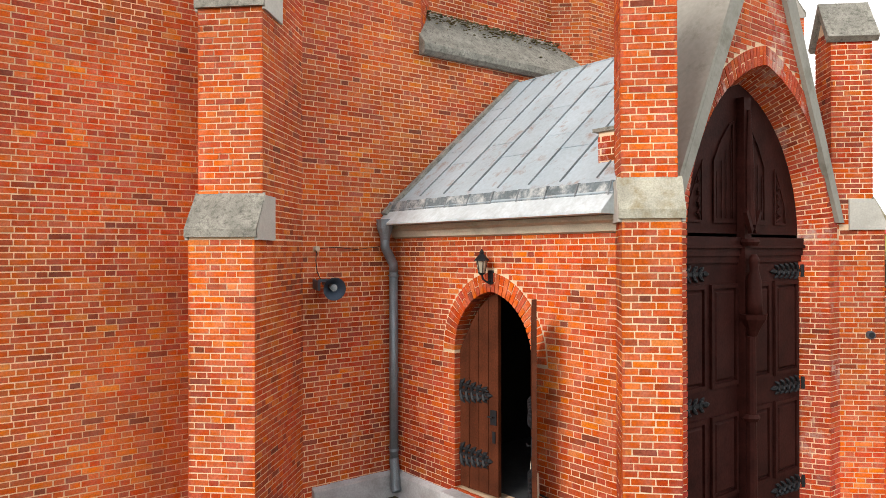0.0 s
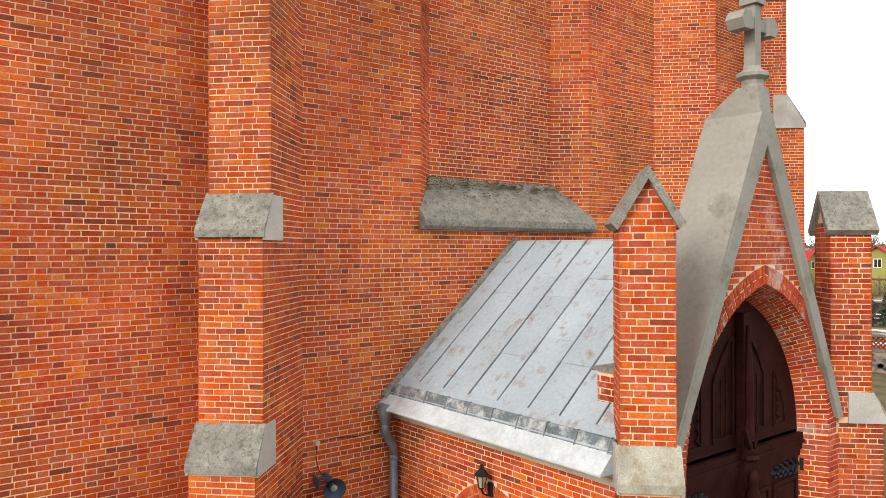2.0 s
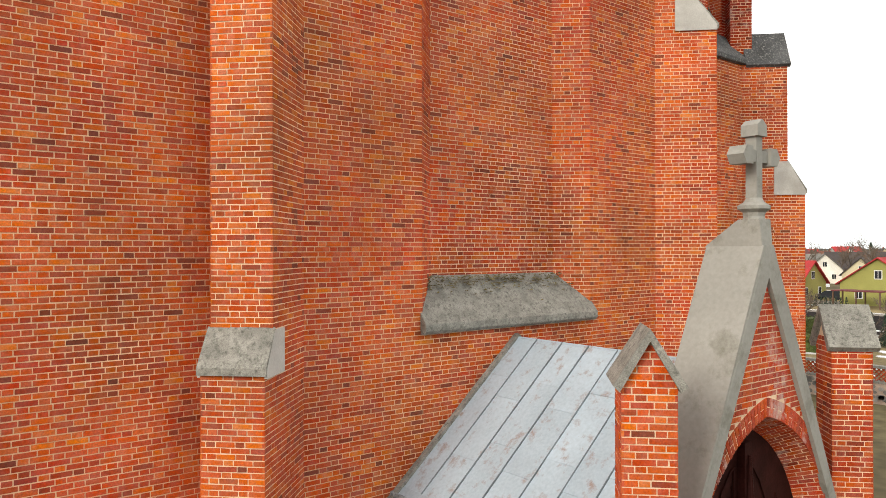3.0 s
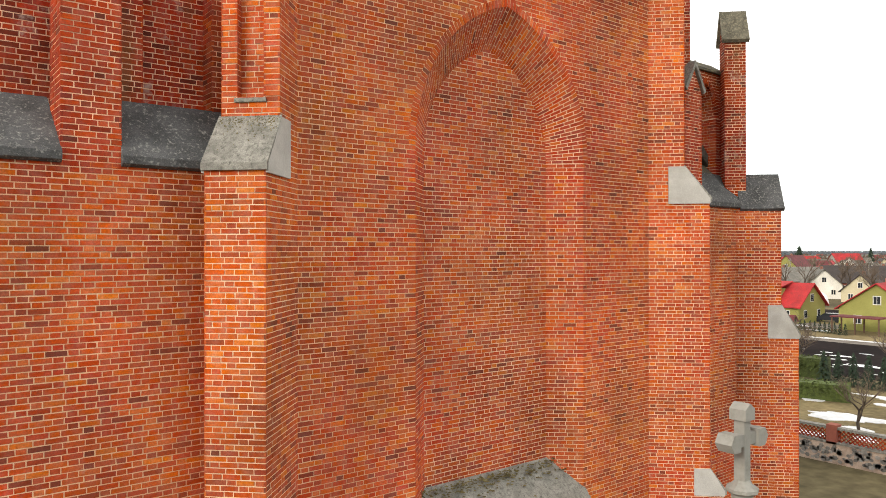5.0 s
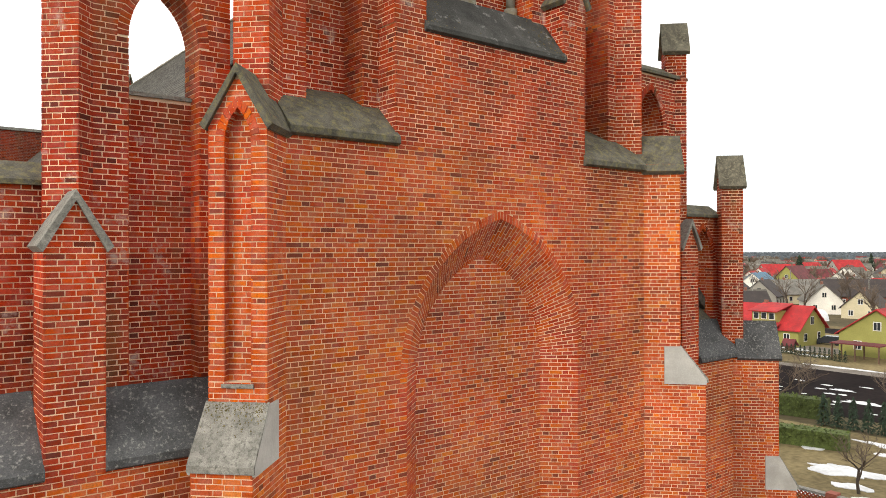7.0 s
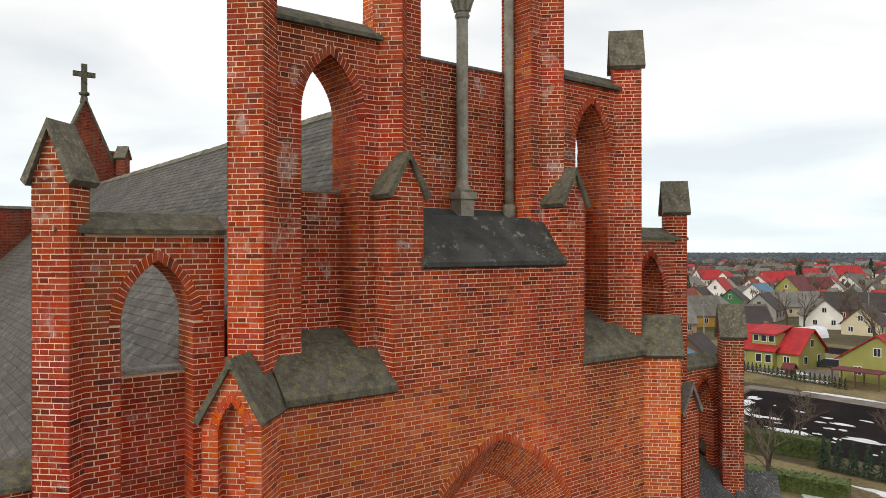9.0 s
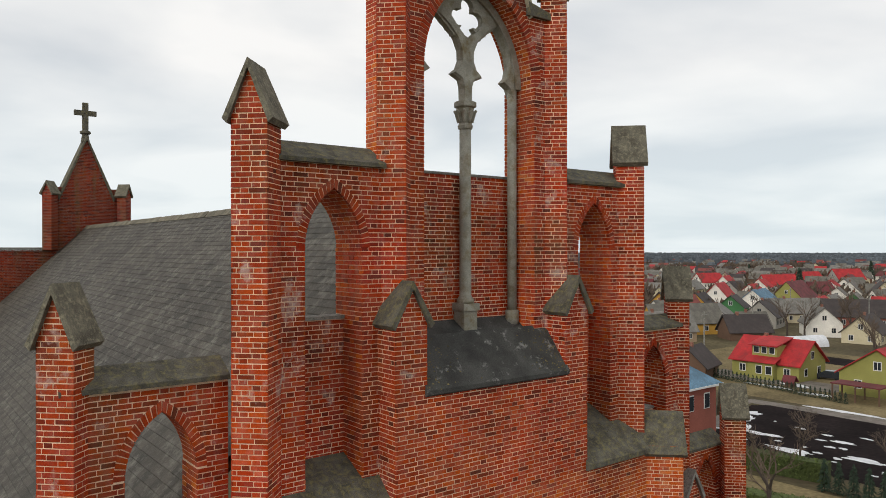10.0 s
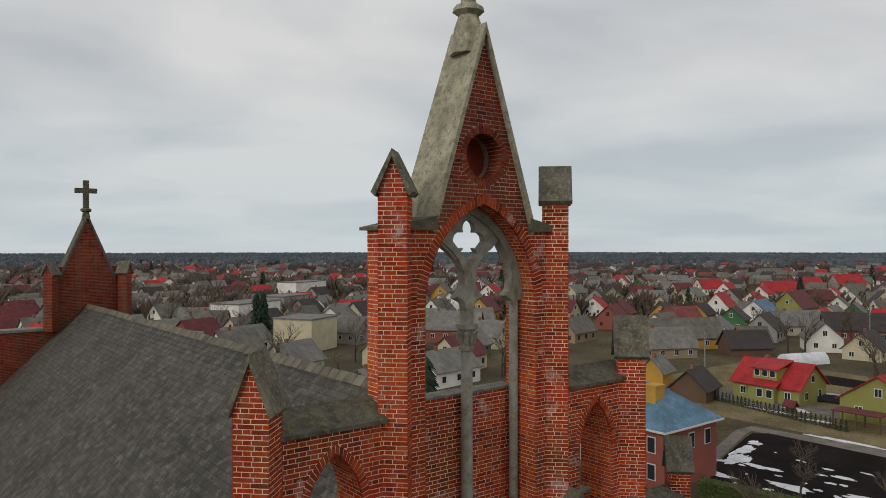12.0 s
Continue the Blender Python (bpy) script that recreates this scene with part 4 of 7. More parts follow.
mm.hexa([front.at(GX - hw, 7.40, 0.04), front.at(GX + hw, 7.40, 0.04), front.at(GX + hw, 7.40, 0.045 - COPE), front.at(GX - hw, 7.40, 0.045 - COPE),
         front.at(GX - 0.125, 7.72, 0.01), front.at(GX + 0.125, 7.72, 0.01), front.at(GX + 0.125, 7.72, -0.25), front.at(GX - 0.125, 7.72, -0.25)])
part("gable_coping", mm, CEMENT, wall_porch, "thick smooth grey cement gable coping with lichen")
for s, nm in ((-1, "wall_porch_north"), (1, "wall_porch_south")):
    f = Face((-PX, FRONT), (0, -1)) if s < 0 else Face((PX, PF), (0, 1))
    hole = (2.01, 0.69, 0.3, 2.05, 0.78)
    w_ = wall(nm, "red brick porch side wall with a small pointed doorway" if s < 0 else "red brick porch side wall", f, GROUND, 3.5,
              arch_cut(0, 4.05, [hole], 0.07) if s < 0 else (0, 4.05), 0.35, runs=arch_cut(0, 4.05, [hole], 0.24) if s < 0 else None, pick=(lambda q, a, z: z < 3.4) if s < 0 else None)
    if s < 0:
        north = f
        bb = Mesh()
        ring(bb, f, 2.01, 0.69, 2.05, 0.78, 0.21, -0.12, 0.012, foot=0.3)
        bd = Mesh()
        reveal(bb, bd, Face(f.at(0, 0, -0.004)[:2], f.u), 2.01, 0.69, 2.05, 0.78, 0.345, 0.0, 0.3)
        part("reveal_bed", bd, MORTAR, w_)
        part("doorway_arch", bb, BRICK, w_)
    m = Mesh()
    for a0, a1 in (((0.0, 1.25), (2.75, 4.0)) if s < 0 else ((0.0, 4.0),)):
        m.prism([f.at(a0, z, b) for b, z in ((0.07, GROUND), (0.07, 0.2), (0.0, 0.26), (-0.1, 0.26), (-0.1, GROUND))], (f.u[0] * (a1 - a0), f.u[1] * (a1 - a0), 0))
    tagged(part("plinth", m, PLINTH, None, "smooth grey rendered plinth at the porch's foot"), category="plinth", kind="structure")
    # cornice under the eave
    m = Mesh()
    m.prism([f.at(-0.0, z, b) for b, z in ((0.0, 3.48), (0.05, 3.50), (0.07, 3.58), (0.12, 3.61), (0.12, 3.655), (-0.2, 3.655), (-0.2, 3.48))], (f.u[0] * 4.15, f.u[1] * 4.15, 0))
    tagged(part("cornice", m, CORNICE, None, "cream rendered cornice under the porch eave"), category="cornice", kind="structure")

# inside of the porch: floor and dark walls seen through the doorway
m = Mesh(); m.box(-1.95, 1.95, -3.9, 0.0, GROUND, 0.28)
tagged(part("porch_floor", m, PLINTH, None, "worn grey porch floor"), category="floor", kind="structure")
m = Mesh(); m.box(-2.0, 2.0, -3.95, 0.0, 3.45, 3.5)
tagged(part("porch_ceiling", m, CORNICE, None, "plain plastered porch ceiling"), category="ceiling", kind="structure")

# ---- porch roof of standing-seam sheet ----
RX, RZ, EX, EZ = 0.0, 5.98, 2.52, 3.80
roof = thing("porch_roof", "pale galvanised standing-seam roof with rust stains", "roof", kind="structure")
Y0, Y1 = -3.9, FRONT - 0.012
cuts = [Y1, -0.62, -1.14, -1.65, -2.17, -2.68, -3.17, -3.68, Y0]
for s in (-1, 1):
    slope = math.atan2(RZ - EZ, EX)
    nz, nx = math.cos(slope), s * math.sin(slope)
    P = lambda t, y, h: (s * EX * (1 - t) + nx * h, y, EZ + (RZ - EZ) * t + nz * h)
    for i in range(len(cuts) - 1):
        yb, ya = cuts[i] - 0.004, cuts[i + 1] + 0.004
        brk = [0.06, 0.43, 0.76, 1.0] if i % 2 == 0 else [0.06, 0.325, 0.65, 1.0]
        for ta, tb in zip(brk, brk[1:]):
            m = Mesh()
            h0, h1 = rnd.uniform(0.0, 0.004), rnd.uniform(0.006, 0.010)
            m.hexa([P(ta, ya, -0.02), P(ta, yb, -0.02), P(tb + 0.004, yb, -0.02), P(tb + 0.004, ya, -0.02), P(ta, ya, h1), P(ta, yb, h1), P(tb + 0.004, yb, h0), P(tb + 0.004, ya, h0)])
            part("sheet_panel", m, ZINC, roof)
    for i in range(1, len(cuts) - 1):
        m = Mesh()
        y = cuts[i] + rnd.uniform(-0.006, 0.006)
        m.hexa([P(0.11, y - 0.005, 0), P(0.11, y + 0.005, 0), P(1, y + 0.005, 0), P(1, y - 0.005, 0), P(0.11, y - 0.003, 0.024), P(0.11, y + 0.003, 0.024), P(1, y + 0.003, 0.024), P(1, y - 0.003, 0.024)])
        part("seam", m, SEAM, roof)
    # flat band under the seams, standing gutter fold in short lengths, and the pale drip flashing
    m = Mesh(); m.hexa([P(0.03, Y0 - 0.14, 0.0), P(0.03, Y1, 0.0), P(0.11, Y1, 0.0), P(0.11, Y0 - 0.14, 0.0), P(0.03, Y0 - 0.14, 0.014), P(0.03, Y1, 0.014), P(0.11, Y1, 0.014), P(0.11, Y0 - 0.14, 0.014)])
    part("eave_band", m, ZINC, roof)
    y = Y1
    while y > Y0 - 0.14:
        y2 = max(y - 0.43, Y0 - 0.14)
        x0, x1 = s * 2.40, s * 2.455
        k = rnd.uniform(-0.006, 0.006)
        m = Mesh(); m.hexa([(x1 + k, y2 + 0.004, 3.85), (x1 + k, y, 3.85), (x0 - s * 0.05, y, 3.85), (x0 - s * 0.05, y2 + 0.004, 3.85), (x0 + k, y2 + 0.004, 3.99), (x0 + k, y, 3.99), (x0 - s * 0.03, y, 3.99), (x0 - s * 0.03, y2 + 0.004, 3.99)])
        part("gutter_fold", m, ZINC_OLD, roof, "dark patinated sheet fold with white paint remains")
        m = Mesh(); m.hexa([(x1 + s * 0.012, y - 0.014, 3.85), (x1 + s * 0.012, y, 3.85), (x0 - s * 0.05, y, 3.85), (x0 - s * 0.05, y - 0.014, 3.85), (x0 + s * 0.012, y - 0.014, 3.998), (x0 + s * 0.012, y, 3.998), (x0 - s * 0.03, y, 3.998), (x0 - s * 0.03, y - 0.014, 3.998)])
        part("fold_joint", m, SEAM, roof)
        y = y2
    m = Mesh(); m.prism([(s * 2.45, Y0 - 0.14, 3.86), (s * 2.63, Y0 - 0.14, 3.685), (s * 2.63, Y0 - 0.14, 3.665), (s * 2.38, Y0 - 0.14, 3.66), (s * 2.38, Y0 - 0.14, 3.84)], (0, Y1 - Y0 + 0.14, 0))
    part("drip_flashing", m, ZINC_PALE, roof, "pale sheet drip flashing along the eave")
# mortar fillet where the roof meets the tower
m = Mesh()
for s in (-1, 1):
    m.prism([(s * 2.55, Y1 - 0.09, 3.84), (0, Y1 - 0.09, 6.04), (0, Y1 - 0.09, 5.98), (s * 2.5, Y1 - 0.09, 3.8)], (0, 0.10, 0))
part("mortar_fillet", m, STONE, roof, "rough grey mortar fillet against the tower")
# brick stub beside the pier
m, b = Mesh(), Mesh()
f2 = Face((-2.02, -3.35), (0, -1))
f2.box(m, 0.16, 0.5, 4.0, 4.56, -0.35, 0); lay(b, f2, 4.05, 4.56, lambda z: [(0.16 + (0.05 if int(z * 15) % 2 else 0), 0.5)])
lay(b, Face(f2.at(0.16, 0, -0.35)[:2], f2.n), 4.2, 4.56, (0, 0.35))
st = tagged(part("brick_stub", m, MORTAR, None, "crumbling brick stub on the porch roof"), category="brick stub", kind="structure")
part("brickwork", b, BRICK_OLD, st, kind="stuff")
m = Mesh(); f2.box(m, 0.1, 0.52, 4.56, 4.60, -0.36, 0.03)
part("stub_coping", m, STONE, st)


# ---- diagonal pillars at the porch corners ----
for s in (-1, 1):
    c = thing("porch_pillar", "diagonal red brick porch pillar with a stone cap and saddle roof", "pillar", "porch pillars", kind="structure")
    f = Face((s * 2.03, -4.06), (0.7071, 0.7071 * s))
    shaft(c, f, 0.265, GROUND, 3.6, 0.60, -0.3)
    cap_stone(c, f, 0.265, 3.6, 4.0, 0.60, 0.46, STONE_LIGHT)
    k = shaft(c, f, 0.255, 3.6, 6.22, 0.46, -0.04, top=6.58, name="upper_shaft")
    pinnacle_roof(k, f, 0.255, 6.22, 6.58, -0.04, 0.46, STONE, 0.09)

# ---- stone cross on the porch gable ----
cr = thing("gable_cross", "grey stone cross on the porch gable", "cross", at=(GX, 0, 0))
cyy = PF + 0.12
m = Mesh()
m.tube([(0, cyy, z) for z in (7.68, 7.74, 7.78)], [0.135, 0.125, 0.12], 8)
part("neck", m, CEMENT, cr)
m = Mesh()
m.tube([(0, cyy, z) for z in (7.74, 7.80, 7.84, 7.88, 7.92, 7.97)], [0.12, 0.13, 0.19, 0.19, 0.12, 0.09], 8)
part("knob", m, CEMENT, cr)
m = Mesh()
m.box(-0.066, 0.066, cyy - 0.067, cyy + 0.067, 7.95, 8.72)
part("post", m, CEMENT, cr)


def cross_end(a, z, horizontal):
    m = Mesh()
    h = 0.104
    if horizontal:
        sg = 1 if a > 0 else -1
        ringp = [(a - sg * 0.09, cyy - h, z - h), (a + sg * 0.05, cyy - h, z - h), (a + sg * 0.12, cyy - h, z), (a + sg * 0.05, cyy - h, z + h), (a - sg * 0.09, cyy - h, z + h)]
    else:
        ringp = [(-h, cyy - h, z - 0.08), (h, cyy - h, z - 0.08), (h, cyy - h, z + 0.05), (0, cyy - h, z + 0.12), (-h, cyy - h, z + 0.05)]
    m.prism(ringp, (0, 2 * h, 0))
    part("cross_end", m, CEMENT, cr)


m = Mesh(); m.box(-0.27, 0.27, cyy - 0.062, cyy + 0.062, 8.38, 8.52)
part("arm", m, CEMENT, cr)
cross_end(-0.29, 8.45, True); cross_end(0.29, 8.45, True); cross_end(0, 8.76, False)

# ---- nave roof and rear gable ----
RR, RS, RY0, RY1 = 20.6, 0.97, 1.15, 28.5
nave = thing("nave_roof", "steep grey slate nave roof with a pale ridge", "roof", kind="structure")
for s in (-1, 1):
    m = Mesh()
    m.hexa([(0, RY0, RR - 0.3), (s * 8.2, RY0, RR - 0.3 - 8.2 * RS), (s * 8.2, RY1, RR - 0.3 - 8.2 * RS), (0, RY1, RR - 0.3),
            (0, RY0, RR - 0.02), (s * 8.2, RY0, RR - 0.02 - 8.2 * RS), (s * 8.2, RY1, RR - 0.02 - 8.2 * RS), (0, RY1, RR - 0.02)])
    part("roof_deck", m, SLATE, nave)
    if s < 0:
        m = Mesh()
        L = math.hypot(1, RS)
        row = 0
        d = 0.05
        while d < 9.0:
            y = RY0 - (0.125 if row % 2 else 0)
            x0, x1 = d / L, (d + 0.21) / L
            while y < RY1:
                wv = 0.25
                t = 0.012 + rnd.uniform(0, 0.01)
                m.add([(-x0, y, RR - x0 * RS - 0.005), (-x0, y + wv - 0.012, RR - x0 * RS - 0.005), (-x1, y + wv - 0.012, RR - x1 * RS + t), (-x1, y, RR - x1 * RS + t),
                       (-x1, y + wv - 0.012, RR - x1 * RS - 0.02), (-x1, y, RR - x1 * RS - 0.02)], [(0, 3, 2, 1), (3, 5, 4, 2)])
                y += wv
            d += 0.165; row += 1
        part("slates", m, SLATE, nave, kind="stuff")
m = Mesh()
y = RY0
while y < RY1:
    z = RR + rnd.uniform(-0.01, 0.01)
    m.prism([(-0.16, y, z - 0.12), (0, y, z + 0.06), (0.16, y, z - 0.12)], (0, 0.33, 0))
    y += 0.35
part("ridge_tiles", m, RIDGE, nave)
rear = Face((0, RY1), (1, 0))
wr = thing("wall_rear_gable", "dark red brick stepped gable with a steep central gablet", "wall", kind="structure")
m, b = Mesh(), Mesh()
def rear_runs(z):
    if z < 19.5:
        return [(-9, min(9, max(1.75, (20.3 - z) / 0.97)))]
    if z < 22.4:
        return [(-1.75, 1.75)]
    h = 1.15 * (24.7 - z) / (24.7 - 22.0)
    return [(-h, h)] if h > 0.02 else []
core(m, rear, 12.0, 24.7, rear_runs, -0.7, 0); lay(b, rear, 17.0, 24.7, lambda z: [(max(p, -5), min(q, 3)) for p, q in rear_runs(z)])
part("mortar_bed", m, MORTAR_DARK, wr); part("brickwork", b, BRICK_DARK, wr, kind="stuff")
m = Mesh(); slab_roof(m, rear, 1.25, 21.9, 24.85, -0.8, 0.08, 0.1); part("gable_slabs", m, STONE_MOSS, wr)
m = Mesh(); rear.box(m, -9, -1.75, 19.5, 19.62, -0.75, 0.08); part("coping", m, STONE, wr)
for s in (-1, 1):
    k = thing("rear_pinnacle", "dark red brick pinnacle with a mossy saddle roof", "pinnacle", "rear pinnacles", kind="structure")
    f = Face((s * 1.58, RY1 - 0.25), (0.7071, 0.7071 * s) if s > 0 else (0.7071, -0.7071))
    q = shaft(k, f, 0.22, 19.5, 22.25, 0.22, -0.22, BRICK_DARK, MORTAR_DARK, top=22.6)
    pinnacle_roof(q, f, 0.22, 22.25, 22.6, -0.22, 0.22, over=0.12)
rc = thing("ridge_cross", "stone cross on the rear gable", "cross")
m = Mesh(); m.tube([(0, RY1 + 0.3, z) for z in (24.6, 24.95, 25.0, 25.1, 25.15)], [0.2, 0.14, 0.24, 0.24, 0.12], 8); part("knob", m, STONE_MOSS, rc)
m = Mesh(); m.box(-0.12, 0.12, RY1 + 0.2, RY1 + 0.4, 25.1, 26.45); part("post", m, STONE_MOSS, rc)
m = Mesh(); m.box(-0.48, 0.48, RY1 + 0.215, RY1 + 0.385, 25.85, 26.08); part("arm", m, STONE_MOSS, rc)
# walls that close the nave
m = Mesh(); m.box(-8.6, -8.2, 1.0, 28, GROUND, 11.4); m.box(8.2, 8.6, 1.0, 28, GROUND, 11.4)
tagged(part("wall_nave_sides", m, BRICK_OLD, None, "plain brick nave side walls"), category="wall", kind="structure")

# ---- ground ----
m = Mesh()
m.box(-2500, 2500, -2500, 2500, GROUND - 1, GROUND)
GRASS = mat("winter_grass", (0.100, 0.083, 0.046), 0.95, vary=0.45, scale=0.05, fine=1.2, bump=0.3, stain=(0.070, 0.055, 0.038), stain_at=0.55, stain_scale=0.02, spec=0.1)
tagged(part("ground", m, GRASS, None, "dull yellowish winter grass"), category="ground", kind="structure")

# ---- moss along the edges of stones ----
def moss(name, label, spots):
    m = Mesh()
    for x, y, z, r in spots:
        k = rnd.uniform(0, 6.28)
        ringp = [(x + r * rnd.uniform(0.7, 1.2) * math.cos(k + i * 1.047), y + r * rnd.uniform(0.7, 1.2) * math.sin(k + i * 1.047), z - 0.012) for i in range(6)]
        m.add(ringp + [(x, y, z + r * rnd.uniform(0.1, 0.3))], [(i, (i + 1) % 6, 6) for i in range(6)])
    tagged(part(name, m, MOSS, None, label, kind="stuff"), label, "moss", kind="stuff")


spots = []
for i in range(420):
    a, g = rnd.uniform(-1.86, 1.86), abs(rnd.gauss(0, 0.16))
    if g < 0.9:
        x_, y_, z_ = tower.at(a, 6.98 - 0.68 * g, -0.36 + 0.5 * g)
        spots.append((x_, y_, z_, rnd.uniform(0.01, 0.035)))
moss("sill_moss", "yellow brown moss along the sloping sill", spots)
for sgn in (-1, 1):
    spots = []
    for i in range(520):
        a, g = sgn * (2.05 + 1.45 * rnd.random() ** 1.5), abs(rnd.gauss(0, 0.3))
        if g < 0.95:
            x_, y_, z_ = tower.at(a, 16.25 - 0.5 * g, -0.46 + 0.55 * g)
            spots.append((x_, y_, z_ - 0.003, rnd.uniform(0.008, 0.022)))
    moss("ledge_moss", "yellow brown moss along the sloping stone ledge", spots)
spots = []
for i in range(260):
    a, g = rnd.choice((-1, 1)) * (1.5 - abs(rnd.gauss(0, 0.35))), rnd.random()
    x_, y_, z_ = tower.at(a, 18.2 - 0.73 * g, -0.5 + 0.56 * g)
    spots.append((x_, y_, z_, rnd.uniform(0.008, 0.03)))
moss("sill_moss", "yellow brown moss on the belfry sill", spots)

cap_face = diag(-1, 4.16)
spots = []
for i in range(260):
    a, g = rnd.uniform(-0.38, 0.38), abs(rnd.gauss(0, 0.22))
    if g < 0.9:
        x_, y_, z_ = cap_face.at(a, 12.32 - 0.63 * g, 0.45 + 0.51 * g)
        spots.append((x_, y_, z_, rnd.uniform(0.008, 0.02)))
moss("cap_moss", "yellow brown moss along the buttress cap", spots)

# ---- portal doors ----
DY = -3.96
dface = Face((0, DY), (1, 0))


def in_arch(w, spring, rise, z):
    return arch_half(w, rise, z - spring)


portal = thing("portal_door", "tall dark brown panelled double door under a pointed arch", "door")
for s, nm in ((-1, "leaf"), (1, "leaf")):
    m = Mesh()
    a0, a1 = (s * 0.04, s * 1.47)
    lo, hi = min(a0, a1), max(a0, a1)
    dface.box(m, lo, hi, 0.05, 3.3, -0.1, 0)
    leaf = part("leaf", m, DOOR, portal)
    cols = [(0.10, 0.66), (0.76, 1.36)]
    rows = [(0.46, 1.42), (1.74, 2.92)]
    for c0, c1 in cols:
        for r0, r1 in rows:
            m = Mesh()
            b0, b1 = sorted((s * c0, s * c1))
            # moulded frame and sunk field
            for (x0, x1, z0, z1) in ((b0, b0 + 0.05, r0, r1), (b1 - 0.05, b1, r0, r1), (b0 + 0.05, b1 - 0.05, r0, r0 + 0.05), (b0 + 0.05, b1 - 0.05, r1 - 0.05, r1)):
                dface.box(m, x0, x1, z0, z1, 0.0, 0.035)
            q = [(b0 + 0.1, r0 + 0.1), (b1 - 0.1, r0 + 0.1), (b1 - 0.1, r1 - 0.1), (b0 + 0.1, r1 - 0.1)]
            m.hexa([dface.at(b0 + 0.07, r0 + 0.07, 0.002), dface.at(b1 - 0.07, r0 + 0.07, 0.002), dface.at(b1 - 0.07, r1 - 0.07, 0.002), dface.at(b0 + 0.07, r1 - 0.07, 0.002)]
                   + [dface.at(a, z, 0.03) for a, z in q])
            part("panel", m, DOOR, leaf)
    for z in (0.30, 1.58, 3.04):
        m = Mesh()
        x0 = s * 1.45
        dface.box(m, min(x0, x0 - s * 0.66), max(x0, x0 - s * 0.66), z - 0.022, z + 0.022, 0.0, 0.016)
        # paired leaves along the strap and a pointed end
        for k in range(5):
            for q in (-1, 1):
                xa, big = x0 - s * (0.06 + 0.125 * k), 1.0 - 0.07 * k
                m.tube([dface.at(xa, z, 0.012), dface.at(xa - s * 0.03, z + q * 0.055 * big, 0.016), dface.at(xa - s * 0.055, z + q * 0.085 * big, 0.016), dface.at(xa - s * 0.10, z + q * 0.108 * big, 0.01)], [0.016, 0.027, 0.024, 0.008], 6)
        m.tube([dface.at(x0 - s * 0.64, z, 0.012), dface.at(x0 - s * 0.69, z, 0.014), dface.at(x0 - s * 0.77, z, 0.01)], [0.02, 0.036, 0.006], 6)
        m.tube([dface.at(x0 + s * 0.02, z - 0.08, 0.03), dface.at(x0 + s * 0.02, z + 0.08, 0.03)], 0.034, 8)
        part("strap_hinge", m, IRON, leaf, "black wrought strap hinge")
m = Mesh()
dface.box(m, -1.455, 1.455, 3.24, 3.33, -0.1, 0.045); dface.box(m, -1.465, 1.465, 3.33, 3.37, -0.1, 0.075); dface.box(m, -1.46, 1.46, 3.37, 3.46, -0.1, 0.055); dface.box(m, -1.445, 1.445, 3.16, 3.24, -0.1, 0.025)
part("transom", m, DOOR, portal)
m = Mesh()
tymp = arch_line(1.5, 1.85, 0.12)
m.prism([dface.at(a, (3.44 if z <= 0 else 3.5) + z, -0.1) for a, z in tymp], (0, -0.09, 0))
ty = part("tympanum", m, DOOR, portal)
for s in (-1, 1):
    # a tall pointed panel beside the post and a small carved one at the jamb
    for outer, boards in (([(0.14, 0.16), (0.14, 1.36), (0.24, 1.32), (0.42, 1.12), (0.58, 0.86), (0.58, 0.16)], 4), ([(0.80, 0.16), (0.80, 0.86), (0.90, 0.70), (1.06, 0.40), (1.10, 0.16)], 0)):
        n = len(outer)
        cx, cz = sum(a for a, z in outer) / n, sum(z for a, z in outer) / n
        inr = [(cx + (a - cx) * 0.84, cz + (z - cz) * 0.92) for a, z in outer]
        m = Mesh()
        for i in range(n):
            quad = (outer[i], outer[(i + 1) % n], inr[(i + 1) % n], inr[i])
            m.hexa([dface.at(s * a, 3.46 + z, 0.0) for a, z in quad] + [dface.at(s * a, 3.46 + z, 0.014) for a, z in quad])
        for k in range(boards):
            x = s * (0.2 + 0.1 * k)
            dface.box(m, x - 0.006, x + 0.006, 3.66, 3.46 + 1.14 - 0.13 * k, 0.0, 0.008)
        if not boards:
            for k in range(4):
                m.tube([dface.at(s * (0.84 + 0.02 * k), 3.66 + 0.13 * k, 0.004), dface.at(s * (0.92 - 0.01 * k), 3.72 + 0.12 * k, 0.016), dface.at(s * (0.85 + 0.01 * k), 3.78 + 0.12 * k, 0.004)], [0.012, 0.018, 0.008], 6)
        part("head_panel", m, DOOR, ty)
m = Mesh()
dface.box(m, -0.075, 0.075, 0.05, 5.1, 0.0, 0.1)
for z, r in ((0.25, 0.12), (1.35, 0.11), (3.4, 0.12)):
    m.tube([dface.at(0, z - 0.04, 0.12), dface.at(0, z, 0.12), dface.at(0, z + 0.04, 0.12)], [r * 0.8, r, r * 0.8], 10)
m.tube([dface.at(0, z, 0.13) for z in (0.1, 1.3, 2.3)], [0.075, 0.06, 0.055], 10)
m.tube([dface.at(0, z, 0.12) for z in (3.6, 3.9, 4.3, 4.95)], [0.075, 0.05, 0.055, 0.02], 8)
part("mullion_post", m, DOOR, portal)
m = Mesh()
m.tube([dface.at(0, z, 0.16) for z in (2.3, 2.42, 2.5, 2.56)], [0.04, 0.1, 0.15, 0.16], 8)
part("bracket", m, DOOR, portal)
m = Mesh()
